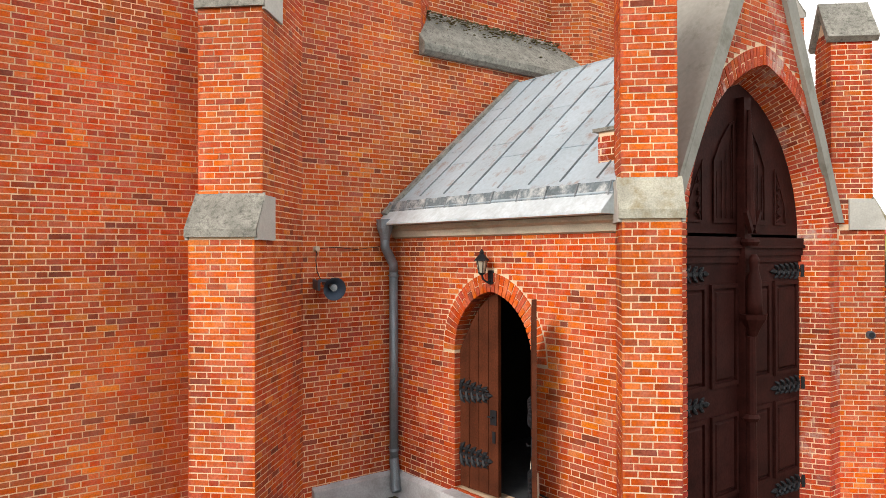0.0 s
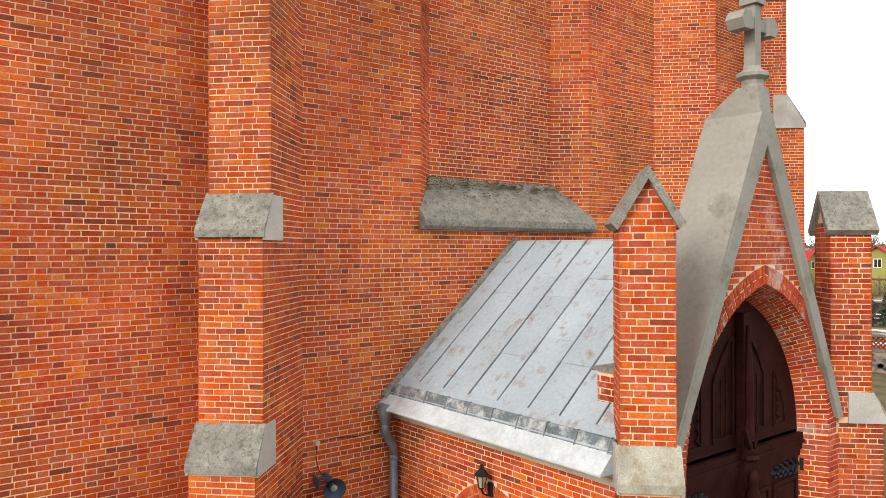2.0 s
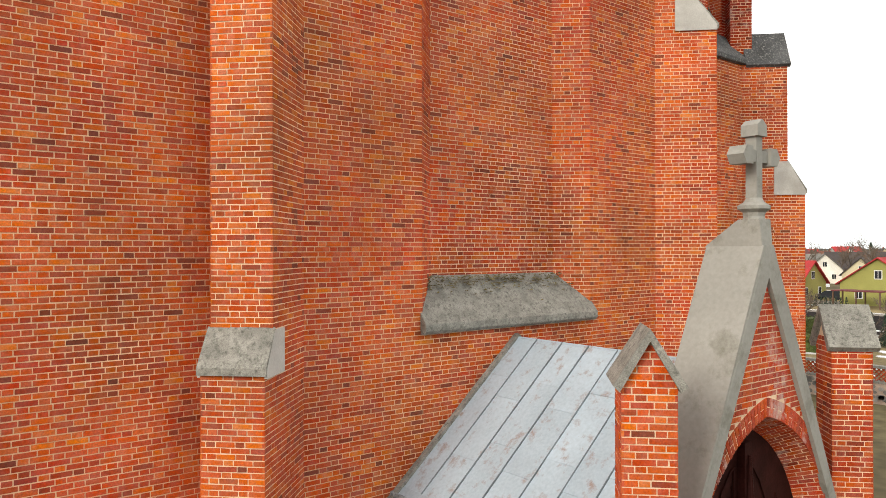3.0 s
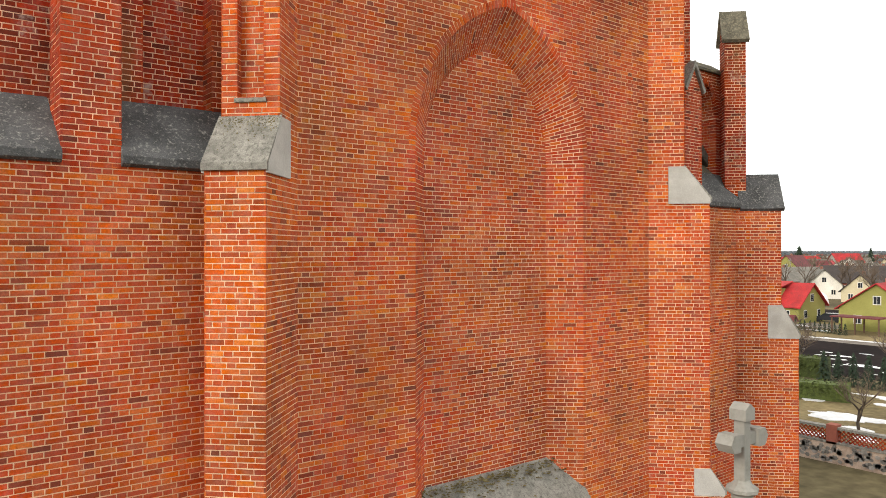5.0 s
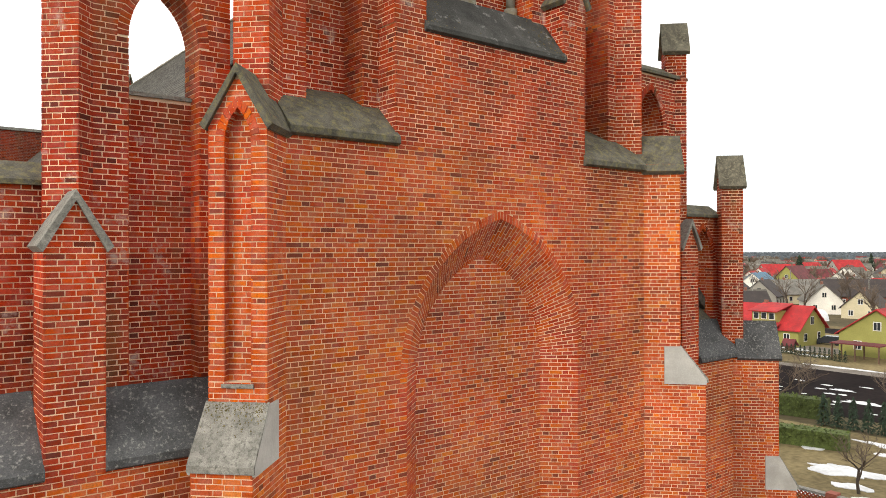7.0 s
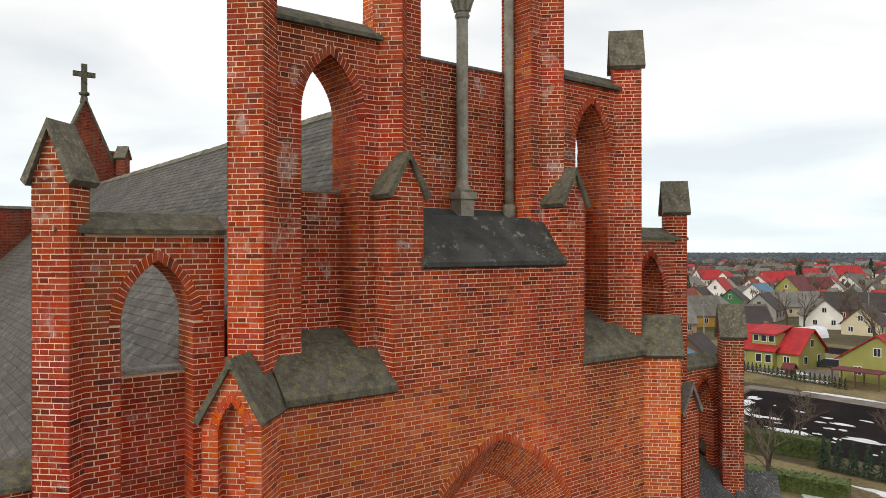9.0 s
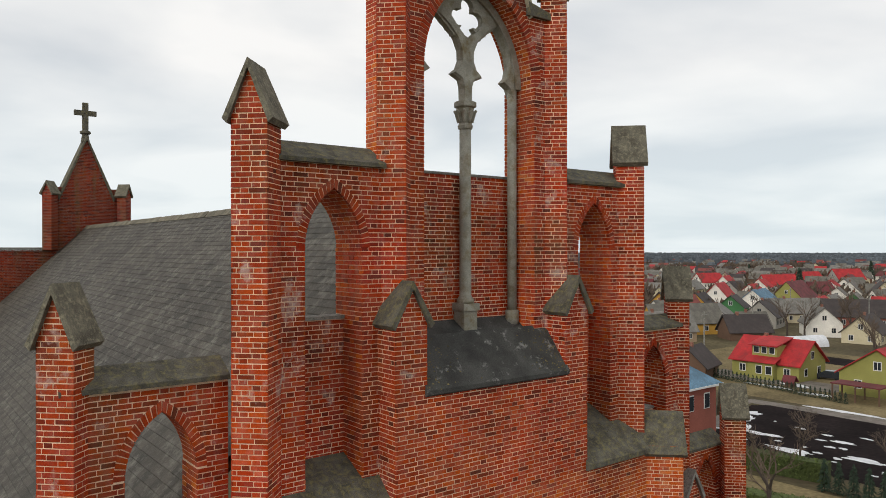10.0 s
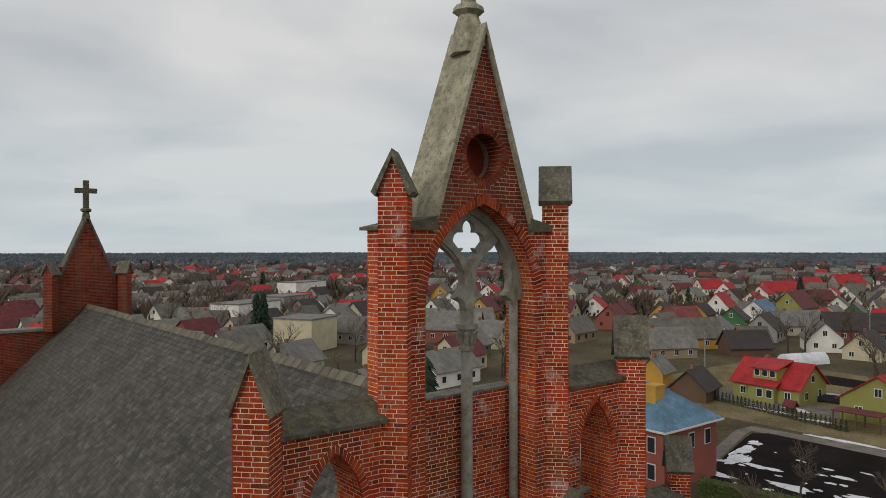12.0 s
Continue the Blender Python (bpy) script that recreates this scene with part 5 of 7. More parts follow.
for q in (-1, 1):
    m.prism([dface.at(q * 0.015, 3.55, 0.13), dface.at(q * 0.14, 3.78, 0.13), dface.at(q * 0.17, 3.74, 0.13), dface.at(q * 0.05, 3.5, 0.13)], (0, -0.05, 0))
part("carved_brace", m, DOOR, portal)
st = Mesh()
st.tube([dface.at(0, z, 0.17) for z in (2.56, 2.7, 2.95, 3.08, 3.12, 3.2, 3.26)], [0.1, 0.09, 0.085, 0.05, 0.055, 0.06, 0.03], 10)
tagged(part("carved_figure", st, DOOR, None, "small dark carved wooden figure on the door post", smooth=True), category="statue")

# ---- small side door: two plank leaves standing open ----
def plank_leaf(hinge, turn, width, label, flip):
    d = thing("side_door_leaf", label, "door", "side door leaves", at=(hinge[0], hinge[1], 0))
    d.rotation_euler = (0, 0, turn)
    n = 4
    pw = width / n
    for i in range(n):
        m = Mesh()
        x0, x1 = i * pw + 0.005, (i + 1) * pw - 0.005
        h = lambda x: 2.05 + 0.76 * (1 - ((width - x) / width) ** 1.7)
        m.hexa([(x0, -0.025, 0.34), (x1, -0.025, 0.34), (x1, 0.025, 0.34), (x0, 0.025, 0.34), (x0, -0.025, h(x0)), (x1, -0.025, h(x1)), (x1, 0.025, h(x1)), (x0, 0.025, h(x0))])
        part("plank", m, DOOR_TAN, d)
    for z in (0.75, 1.55):
        m = Mesh()
        m.box(-0.03, width * 0.74, -0.037, -0.025, z - 0.02, z + 0.02)
        for k in range(5):
            for q in (-1, 1):
                xa, big = 0.02 + 0.098 * k, 1.0 - 0.09 * k
                m.tube([(xa, -0.032, z), (xa + 0.012, -0.036, z + q * 0.06 * big), (xa + 0.035, -0.036, z + q * 0.115 * big), (xa + 0.075, -0.03, z + q * 0.155 * big)], [0.016, 0.026, 0.03, 0.008], 6)
                m.tube([(xa + 0.02, -0.034, z + q * 0.06 * big), (xa + 0.07, -0.036, z + q * 0.075 * big), (xa + 0.10, -0.03, z + q * 0.07 * big)], [0.012, 0.02, 0.007], 6)
        m.tube([(width * 0.72, -0.032, z), (width * 0.78, -0.034, z), (width * 0.86, -0.03, z)], [0.02, 0.034, 0.006], 6)
        part("strap_hinge", m, IRON, d, "black wrought strap hinge")
    m = Mesh()
    m.box(width - 0.13, width - 0.03, -0.035, -0.025, 1.20, 1.38)
    m.box(width - 0.10, width - 0.05, -0.033, -0.025, 0.98, 1.12)
    m.tube([(width - 0.07, -0.03, 1.30), (width - 0.07, -0.07, 1.30), (width - 0.14, -0.075, 1.30)], 0.011, 8)
    part("lock_plate", m, IRON, d, "black lock plate with lever handle")
    return d


plank_leaf((-2.2, FRONT - 1.33), radians(-86), 0.67, "brown plank door leaf with black hinges, partly open", False)
plank_leaf((-2.33, FRONT - 2.73), radians(226), 0.66, "narrow brown plank door leaf folded open outwards", True)
# pull handles of pale wood
for hx_, hy_ in ((-2.52, FRONT - 2.98), (-2.24, FRONT - 2.62)):
    h_ = thing("door_pull", "pale wooden door pull on the side door", "handle", "door pulls")
    m = Mesh(); m.tube([(hx_, hy_, z) for z in (0.62, 0.66, 0.78, 0.9, 0.94)], [0.012, 0.018, 0.021, 0.018, 0.012], 8); part("grip", m, CORNICE, h_)
    m = Mesh(); m.tube([(hx_, hy_, 0.64), (hx_ + 0.05, hy_ + 0.03, 0.64)], 0.01, 6); part("fixing", m, IRON, h_)
    m = Mesh(); m.tube([(hx_, hy_, 0.92), (hx_ + 0.05, hy_ + 0.03, 0.92)], 0.01, 6); part("fixing", m, IRON, h_)
# near-black lining added inside the lobby: its shade is put into the colour
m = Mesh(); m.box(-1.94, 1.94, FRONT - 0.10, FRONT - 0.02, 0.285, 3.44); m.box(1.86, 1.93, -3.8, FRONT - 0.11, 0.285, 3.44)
tagged(part("wall_lobby", m, BLACK, None, "near-black lining for the shade behind the side door"), category="wall", kind="structure")
# a darker sheet added over the grey porch floor
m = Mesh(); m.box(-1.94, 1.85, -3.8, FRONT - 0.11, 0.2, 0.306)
tagged(part("floor_lobby", m, LOBBY_FLOOR, None, "dark floor sheet added behind the side door"), category="floor", kind="structure")
# threshold
m = Mesh(); m.box(-2.5, -1.95, FRONT - 2.75, FRONT - 1.27, GROUND, 0.3)
tagged(part("door_step", m, PLINTH, None, "grey concrete step at the side door"), category="step", kind="structure")

# ---- carriage lamp over the side door ----
lx, ly, lz = -PX, FRONT - 2.02, 3.05
lamp = thing("wall_lamp", "black wrought carriage lamp over the side door", "lamp", at=(lx, ly, lz))
m = Mesh(); m.box(-0.03, 0.0, -0.05, 0.05, -0.17, 0.03); part("wall_plate", m, IRON, lamp)
m = Mesh(); m.tube([(0, 0, -0.1), (-0.09, 0, -0.14), (-0.17, 0, -0.09), (-0.19, 0, -0.02)], 0.015, 8); part("arm", m, IRON, lamp)
for i in range(6):
    a = i * math.pi / 3
    m = Mesh(); m.tube([(-0.19 + 0.05 * math.cos(a), 0.05 * math.sin(a), 0.0), (-0.19 + 0.085 * math.cos(a), 0.085 * math.sin(a), 0.17)], 0.006, 5); part("cage_bar", m, IRON, lamp)
m = Mesh(); m.tube([(-0.19, 0, -0.03), (-0.19, 0, 0.0)], [0.03, 0.06], 6); part("lamp_foot", m, IRON, lamp)
m = Mesh(); m.tube([(-0.19, 0, 0.0), (-0.19, 0, 0.168)], [0.045, 0.08], 6); part("glass_shade", m, GLASS, lamp)
m = Mesh(); m.tube([(-0.19, 0, 0.17), (-0.19, 0, 0.19), (-0.19, 0, 0.27), (-0.19, 0, 0.29), (-0.19, 0, 0.34)], [0.11, 0.105, 0.03, 0.035, 0.008], 6); part("cap", m, IRON, lamp)

lamp.scale = (0.82, 0.82, 0.82)

# ---- loudspeaker horn on the tower wall ----
hx, hz = -3.5, 2.86
horn = thing("loudspeaker", "grey weatherproof horn loudspeaker on the brick wall", "loudspeaker", at=(hx, FRONT - 0.30, hz))
horn.rotation_euler = (radians(6), 0, radians(-12))
m = Mesh(); m.tube([(0, 0.24, 0.02), (0, 0.05, 0.01), (0, -0.05, 0), (0, -0.15, -0.01), (0, -0.16, -0.01)], [0.05, 0.055, 0.08, 0.14, 0.148], 20, caps=False); part("bell", m, GREY_PLASTIC, horn, smooth=True)
m = Mesh(); m.tube([(0, -0.155, -0.01), (0, -0.05, 0), (0, 0.0, 0)], [0.138, 0.075, 0.04], 20, caps=False); part("bell_inside", m, HORN_IN, horn, smooth=True)
m = Mesh(); m.tube([(0, -0.13, 0), (0, 0.0, 0)], [0.045, 0.03], 12); part("phase_plug", m, ZINC_OLD, horn)
m = Mesh(); m.box(-0.16, -0.13, 0.02, 0.29, -0.06, 0.06); m.box(-0.16, 0.02, 0.02, 0.05, 0.06, 0.09); part("bracket", m, GREY_PLASTIC, horn)
box_ = thing("junction_box", "small pale junction box with a hanging cable", "junction box", at=(-3.56, FRONT - 0.02, 3.34))
m = Mesh(); m.tube([(0, 0.02, 0), (0, -0.05, 0)], 0.035, 10); part("case", m, CORNICE, box_)
m = Mesh(); m.tube([(0, -0.02, 0), (-0.02, -0.03, -0.15), (0.0, -0.03, -0.3), (0.05, -0.05, -0.42)], 0.006, 5)
m.tube([(0, -0.02, 0), (0.3, -0.012, 0.02), (0.6, -0.012, -0.01), (0.98, -0.012, 0.03)], 0.005, 5); part("cable", m, IRON, box_)

# ---- downpipe in the corner by the porch ----
dp = thing("downpipe", "blue-grey sheet-metal downpipe with a hopper head", "downpipe")
px_, py_ = -2.42, FRONT - 0.13
m = Mesh(); m.tube([(px_, py_, 0.42), (px_, py_, 3.05)], 0.062, 16); part("pipe", m, PIPE, dp, smooth=True)
m = Mesh(); m.tube([(px_, py_, 3.02), (px_, py_, 3.12), (px_ - 0.10, py_ - 0.02, 3.27), (px_ - 0.16, py_ - 0.03, 3.36), (px_ - 0.16, py_ - 0.03, 3.5)], 0.064, 16); part("swan_neck", m, PIPE, dp, smooth=True)
m = Mesh(); m.tube([(px_ - 0.16, py_ - 0.03, z) for z in (3.46, 3.52, 3.62, 3.72, 3.74)], [0.066, 0.075, 0.11, 0.115, 0.12], 12); part("hopper", m, PIPE, dp)
for z in (0.55, 1.65, 2.95):
    m = Mesh(); m.tube([(px_, py_, z), (px_, py_, z + 0.035)], 0.071, 16); m.tube([(px_, py_, z + 0.02), (px_, py_ + 0.13, z + 0.02)], 0.01, 6); part("collar", m, PIPE, dp)
m = Mesh(); m.tube([(px_, py_, 0.45), (px_, py_ - 0.02, 0.3), (px_ - 0.03, py_ - 0.07, 0.1), (px_ - 0.04, py_ - 0.12, 0.02)], 0.066, 14); part("shoe", m, PIPE, dp)

# ---- round vent and rail on the south porch pillar ----
sf = Face((2.03, -4.06), (0.7071, 0.7071))
at_ = sf.at(-0.265, 2.2, 0.42)
v = thing("wall_floodlight", "small round dark fitting on the brick pillar", "fitting")
m = Mesh(); m.tube([at_, tuple(a - 0.05 * b for a, b in zip(at_, (*sf.u, 0)))], [0.055, 0.05], 12); part("case", m, GREY_PLASTIC, v)
m = Mesh(); m.tube([tuple(a - 0.05 * b for a, b in zip(at_, (*sf.u, 0))), tuple(a - 0.06 * b for a, b in zip(at_, (*sf.u, 0)))], 0.035, 12); part("lens", m, IRON, v)
# door stay on the porch wall
v = thing("door_stay", "thin rusty door stay hook on the wall", "hook")
m = Mesh(); m.tube([(-PX - 0.01, FRONT - 3.2, 0.62), (-PX - 0.06, FRONT - 3.2, 0.62), (-PX - 0.05, FRONT - 2.85, 0.64)], 0.012, 6); part("bar", m, IRON, v)
m = Mesh(); m.tube([(-PX, FRONT - 3.2, 0.62), (-PX - 0.02, FRONT - 3.2, 0.62)], 0.03, 8); part("plate", m, IRON, v)

# ---- the town beyond ----
tr_ = random.Random(21)
WALLS = {n: mat("wall_" + n, c, 0.9, vary=0.12, scale=0.4, fine=8, bump=0.1) for n, c in (
    ("white", (0.74, 0.71, 0.64)), ("grey", (0.30, 0.285, 0.25)), ("cream", (0.52, 0.46, 0.31)), ("olive", (0.27, 0.26, 0.075)), ("yellow", (0.48, 0.27, 0.05)),
    ("brown", (0.12, 0.07, 0.045)), ("green", (0.05, 0.16, 0.06)), ("brick", (0.26, 0.08, 0.055)), ("tan", (0.30, 0.22, 0.14)))}
ROOFS = {n: mat("roof_" + n, c, 0.8, vary=0.28, scale=0.5, fine=9, bump=0.3, stain=tuple(0.6 * k + 0.01 for k in c), stain_at=0.56, stain_scale=0.9) for n, c in (
    ("grey", (0.13, 0.12, 0.10)), ("red", (0.37, 0.020, 0.022)), ("dark", (0.046, 0.036, 0.034)), ("pale", (0.175, 0.165, 0.145)), ("maroon", (0.13, 0.025, 0.028)),
    ("tile", (0.19, 0.048, 0.040)), ("green", (0.04, 0.12, 0.08)), ("blue", (0.10, 0.19, 0.27)))}
PANE = mat("window_pane", (0.025, 0.03, 0.035), 0.12, vary=0.1, bump=0)
FRAME = mat("window_frame", (0.62, 0.62, 0.60), 0.6, vary=0.05, bump=0)
SMOKE = mat("chimney_brick", (0.22, 0.10, 0.07), 0.9, vary=0.3)


def gable_house(label, wall_m, roof_m, w, d, h, rise, detail=True, attic=True, panes=True):
    """A gabled house, ridge along y, front to -x; origin in the middle of its foot."""
    ho = thing("house", label, "house")
    m = Mesh()
    m.box(-d / 2, d / 2, -w / 2, w / 2, 0, h)
    for s in (-1, 1):
        m.prism([(-d / 2, s * w / 2, h), (d / 2, s * w / 2, h), (0, s * w / 2, h + rise)], (0, -s * 0.15, 0))
    wall_ = part("wall", m, wall_m, ho)
    m = Mesh()
    o = 0.45
    k = rise / (d / 2)
    for s in (-1, 1):
        m.prism([(s * (d / 2 + o), -w / 2 - o, h - o * k), (0, -w / 2 - o, h + rise), (0, -w / 2 - o, h + rise + 0.16), (s * (d / 2 + o), -w / 2 - o, h - o * k + 0.16)], (0, w + 2 * o, 0))
    rf = part("roof", m, roof_m, ho)
    m = Mesh()
    m.box(-0.25, 0.25, w * 0.15, w * 0.15 + 0.55, h + rise * 0.6, h + rise + 0.7)
    part("chimney", m, SMOKE, rf)
    spots = []
    if detail:
        n = max(2, int(w / 2.8))
        for i in range(n):
            spots.append((-d / 2, -w / 2 + w * (i + 0.5) / n, h * 0.5, 0))
        for s in (-1, 1):
            for q in (-0.25, 0.25):
                spots.append((q * d, s * w / 2, h * 0.5, s))
            if attic:
                spots.append((0, s * w / 2, h + rise * 0.35, s))
    for x, y, z, s in spots:
        fr, pn = Mesh(), Mesh()
        if s == 0:
            fr.box(x - 0.05, x + 0.05, y - 0.5, y + 0.5, z - 0.6, z + 0.6)
            pn.box(x - 0.07, x - 0.02, y - 0.4, y - 0.04, z - 0.5, z + 0.5); pn.box(x - 0.07, x - 0.02, y + 0.04, y + 0.4, z - 0.5, z + 0.5)
        else:
            fr.box(x - 0.5, x + 0.5, y - 0.05, y + 0.05, z - 0.6, z + 0.6)
            lo, hi = sorted((y + s * 0.02, y + s * 0.07))
            pn.box(x - 0.4, x - 0.04, lo, hi, z - 0.5, z + 0.5); pn.box(x + 0.04, x + 0.4, lo, hi, z - 0.5, z + 0.5)
        wn = part("window", fr if panes else pn, FRAME if panes else PANE, ho)
        if panes:
            part("pane", pn, PANE, wn)
    return ho


def put(ob, x, y, turn=0.0, z=GROUND):
    ob.matrix_basis = pose(x * S, y * S, z * S, 0, 0, turn)
    return ob


# the near houses, each of its own look
red = put(gable_house("olive house with a bright red metal roof and wide dormer", WALLS["olive"], ROOFS["red"], 10.4, 8.4, 2.6, 3.1), 102.3, 47.7)
m = Mesh(); m.box(-4.2, -0.8, -1.9, 1.9, 3.2, 5.0); part("dormer", m, WALLS["olive"], red)
m = Mesh(); m.prism([(-4.8, -2.3, 4.9), (0.2, -2.3, 5.9), (0.2, -2.3, 6.05), (-4.8, -2.3, 5.05)], (0, 4.6, 0)); part("dormer_roof", m, ROOFS["red"], red)
for q in (-1.2, 0, 1.2):
    m = Mesh(); m.box(-4.26, -4.18, q - 0.45, q + 0.45, 3.75, 4.8); dw = part("dormer_window", m, FRAME, red)
    m = Mesh(); m.box(-4.3, -4.24, q - 0.36, q + 0.36, 3.85, 4.7); part("pane", m, PANE, dw)
m = Mesh(); m.prism([(-5.9, -2.5, 2.5), (-4.1, -2.5, 3.3), (-4.1, -2.5, 3.4), (-5.9, -2.5, 2.6)], (0, 5.0, 0)); part("porch_roof", m, ROOFS["red"], red)
m = Mesh(); m.box(-5.4, -4.25, -2.0, 2.0, 0, 2.6); part("front_bay", m, WALLS["olive"], red)
for q in (-1.3, 0.2):
    m = Mesh(); m.box(-5.46, -5.38, q - 0.5, q + 0.5, 0.8, 2.1); dw = part("bay_window", m, FRAME, red)
    m = Mesh(); m.box(-5.5, -5.44, q - 0.4, q + 0.4, 0.9, 2.0); part("pane", m, PANE, dw)
# label, walls, roof, length, depth, eave, rise, windows, place and turn
NEAR = [
    ("olive house with a red roof and broad gable", "olive", "red", 12.0, 9.5, 3.0, 3.3, True, 101.6, 31.2, 92),
    ("weathered dark timber barn with a grey roof", "brown", "dark", 6.5, 5.5, 2.0, 2.6, False, 91.8, 55.6, 105),
    ("long yellow timber house with a patched grey roof", "yellow", "grey", 17.0, 7.0, 2.9, 3.9, True, 139.5, 89.5, 62),
    ("long tan timber house with a rusty grey roof", "tan", "pale", 12.5, 7.0, 2.5, 3.6, True, 124.5, 84.5, 62),
    ("old dark shed with a sagging grey roof", "brown", "dark", 9.0, 6.5, 2.0, 3.2, False, 141.0, 75.0, 55),
    ("low dark timber shed with a grey roof", "brown", "grey", 6.5, 5.5, 2.2, 2.8, False, 151.0, 79.0, 55),
    ("bright green house with a dark grey roof", "green", "dark", 8.0, 7.0, 3.8, 3.0, True, 178.0, 99.0, 110),
    ("white house with a blue-grey roof", "white", "blue", 11.0, 8.0, 4.0, 3.4, True, 201.0, 104.0, 100),
    ("cream house with a long grey roof", "cream", "pale", 15.0, 7.5, 2.8, 3.4, True, 186.0, 86.5, 60),
    ("green house with a dark maroon roof", "olive", "maroon", 15.0, 9.5, 4.0, 5.0, True, 228.0, 106.5, 98),
    ("cream house with a dark grey roof and tall gable", "cream", "dark", 9.0, 7.2, 2.4, 3.3, True, 155.5, 56.0, 98),
    ("long brick house with a dark hipped roof", "brick", "dark", 17.0, 9.0, 3.0, 3.8, True, 186.0, 69.5, 30),
    ("white house with a red roof and low wing", "white", "red", 12.0, 8.0, 3.6, 4.6, True, 213.0, 124.0, 108),
    ("white house with a grey gable roof", "white", "grey", 11.0, 8.0, 3.6, 4.2, True, 268.0, 106.0, 110),
    ("cream house with a dark gable roof", "cream", "dark", 11.0, 8.0, 3.6, 4.2, True, 275.0, 98.0, 118),
    ("yellow timber house with a dark roof", "yellow", "dark", 9.0, 6.5, 3.0, 3.4, True, 180.0, 123.0, 112),
    ("small orange timber shed with a grey roof", "yellow", "pale", 5.0, 4.0, 2.4, 2.2, False, 97.5, 66.6, 105),
    ("white house with a bright red roof", "white", "red", 13.0, 9.0, 3.4, 4.2, True, 314.0, 191.0, 70),
    ("grey house with a long bright red roof", "grey", "red", 16.0, 9.0, 3.2, 4.4, True, 318.0, 158.0, 60),
    ("brick house with a bright red roof", "brick", "red", 13.0, 9.0, 3.4, 4.4, True, 364.0, 166.0, 70),
    ("grey house with a red roof and white porch", "grey", "red", 15.0, 10.0, 4.0, 5.0, True, 388.0, 158.0, 60),
    ("white house with a crimson roof", "white", "red", 10.0, 8.0, 3.4, 4.2, True, 288.0, 166.0, 105),
    ("brick house with a crimson roof", "brick", "tile", 10.0, 8.0, 2.8, 3.6, True, 172.0, 112.0, 70),
    ("yellow house with a maroon roof", "yellow", "maroon", 10.0, 8.0, 3.6, 4.0, True, 143.0, 163.0, 120),
    ("orange house with a grey roof", "yellow", "grey", 10.0, 7.5, 4.2, 4.4, True, 174.0, 224.0, 130),
    ("white house with a dark roof", "white", "dark", 10.0, 8.0, 3.8, 4.2, True, 150.0, 187.0, 125),
    ("pink brick house with a long grey roof", "brick", "pale", 16.0, 9.0, 3.4, 4.0, True, 105.0, 133.0, 40),
    ("low grey house with a metal roof", "grey", "blue", 9.0, 7.0, 2.4, 2.6, True, 86.0, 126.0, 60),
    ("pale brick house with a grey gable roof", "white", "pale", 10.0, 8.0, 4.0, 3.4, True, 91.0, 164.0, 125),
    ("cream house with a steep dark roof", "cream", "dark", 10.0, 8.0, 3.6, 4.4, True, 101.0, 168.0, 120),
    ("grey house with a long grey roof", "grey", "grey", 13.0, 8.0, 3.0, 3.4, True, 84.0, 148.0, 20),
]
for lab, wm, rm, w, d, h, r, win, x, y, turn in NEAR:
    put(gable_house(lab, WALLS[wm], ROOFS[rm], w, d, h, r, win), x, y, turn)
# blocks of flats
for x, y, w, lab, wm in ((78.0, 195.0, 20.0, "white two-storey block of flats", "white"), (100.0, 215.0, 16.0, "grey two-storey block of flats", "grey"), (70.0, 142.0, 11.0, "cream brick two-storey block", "cream"), (150, 300, 26, "pale block of flats", "white")):
    b_ = thing("apartment_block", lab, "apartment block", at=(x, y, GROUND))
    b_.rotation_euler = (0, 0, radians(-60))
    m = Mesh(); m.box(-5, 5, -w / 2, w / 2, 0, 7.2); part("wall", m, WALLS[wm], b_)
    m = Mesh(); m.box(-5.2, 5.2, -w / 2 - 0.2, w / 2 + 0.2, 7.2, 7.5); part("roof", m, ROOFS["pale"], b_)
    for lv in (1.9, 5.0):
        for i in range(int(w / 2.4)):
            y0 = -w / 2 + 1.2 + 2.4 * i
            m = Mesh(); m.box(-5.06, -4.98, y0 - 0.6, y0 + 0.6, lv - 0.7, lv + 0.7); wn = part("window", m, FRAME, b_)
            m = Mesh(); m.box(-5.1, -5.03, y0 - 0.5, y0 + 0.5, lv - 0.6, lv + 0.6); part("pane", m, PANE, wn)
# red house with a blue hipped roof, next to the churchyard
bl = put(thing("parish_house", "red brick house with a blue metal hipped roof", "house"), 55.5, 39.6)
m = Mesh(); m.box(-4.5, 4.5, -7, 7, 0, 6.0); part("wall", m, WALLS["brick"], bl)
m = Mesh(); m.add([(-5, -7.5, 5.9), (5, -7.5, 5.9), (5, 7.5, 5.9), (-5, 7.5, 5.9), (0, -3, 9.3), (0, 3, 9.3)], [(0, 1, 4), (1, 2, 5, 4), (2, 3, 5), (3, 0, 4, 5), (3, 2, 1, 0)]); part("roof", m, ROOFS["blue"], bl)
m = Mesh(); m.box(-5.05, 5.05, -7.55, 7.55, 5.7, 5.9); part("cornice", m, FRAME, bl)
m = Mesh(); m.box(-2.3, -0.8, -4.5, -3.1, 5.8, 9.5); m.box(-2.36, -0.74, -4.56, -3.04, 9.3, 9.55); part("chimney", m, WALLS["yellow"], bl, "tall yellow brick chimney")
for i in range(5):
    for lv in (1.7, 4.3):
        m = Mesh(); m.box(-4.56, -4.48, -5.6 + 2.8 * i - 0.5, -5.6 + 2.8 * i + 0.5, lv - 0.8, lv + 0.8); wn = part("window", m, FRAME, bl)
        m = Mesh(); m.box(-4.6, -4.53, -5.6 + 2.8 * i - 0.4, -5.6 + 2.8 * i + 0.4, lv - 0.7, lv + 0.7); part("pane", m, PANE, wn)
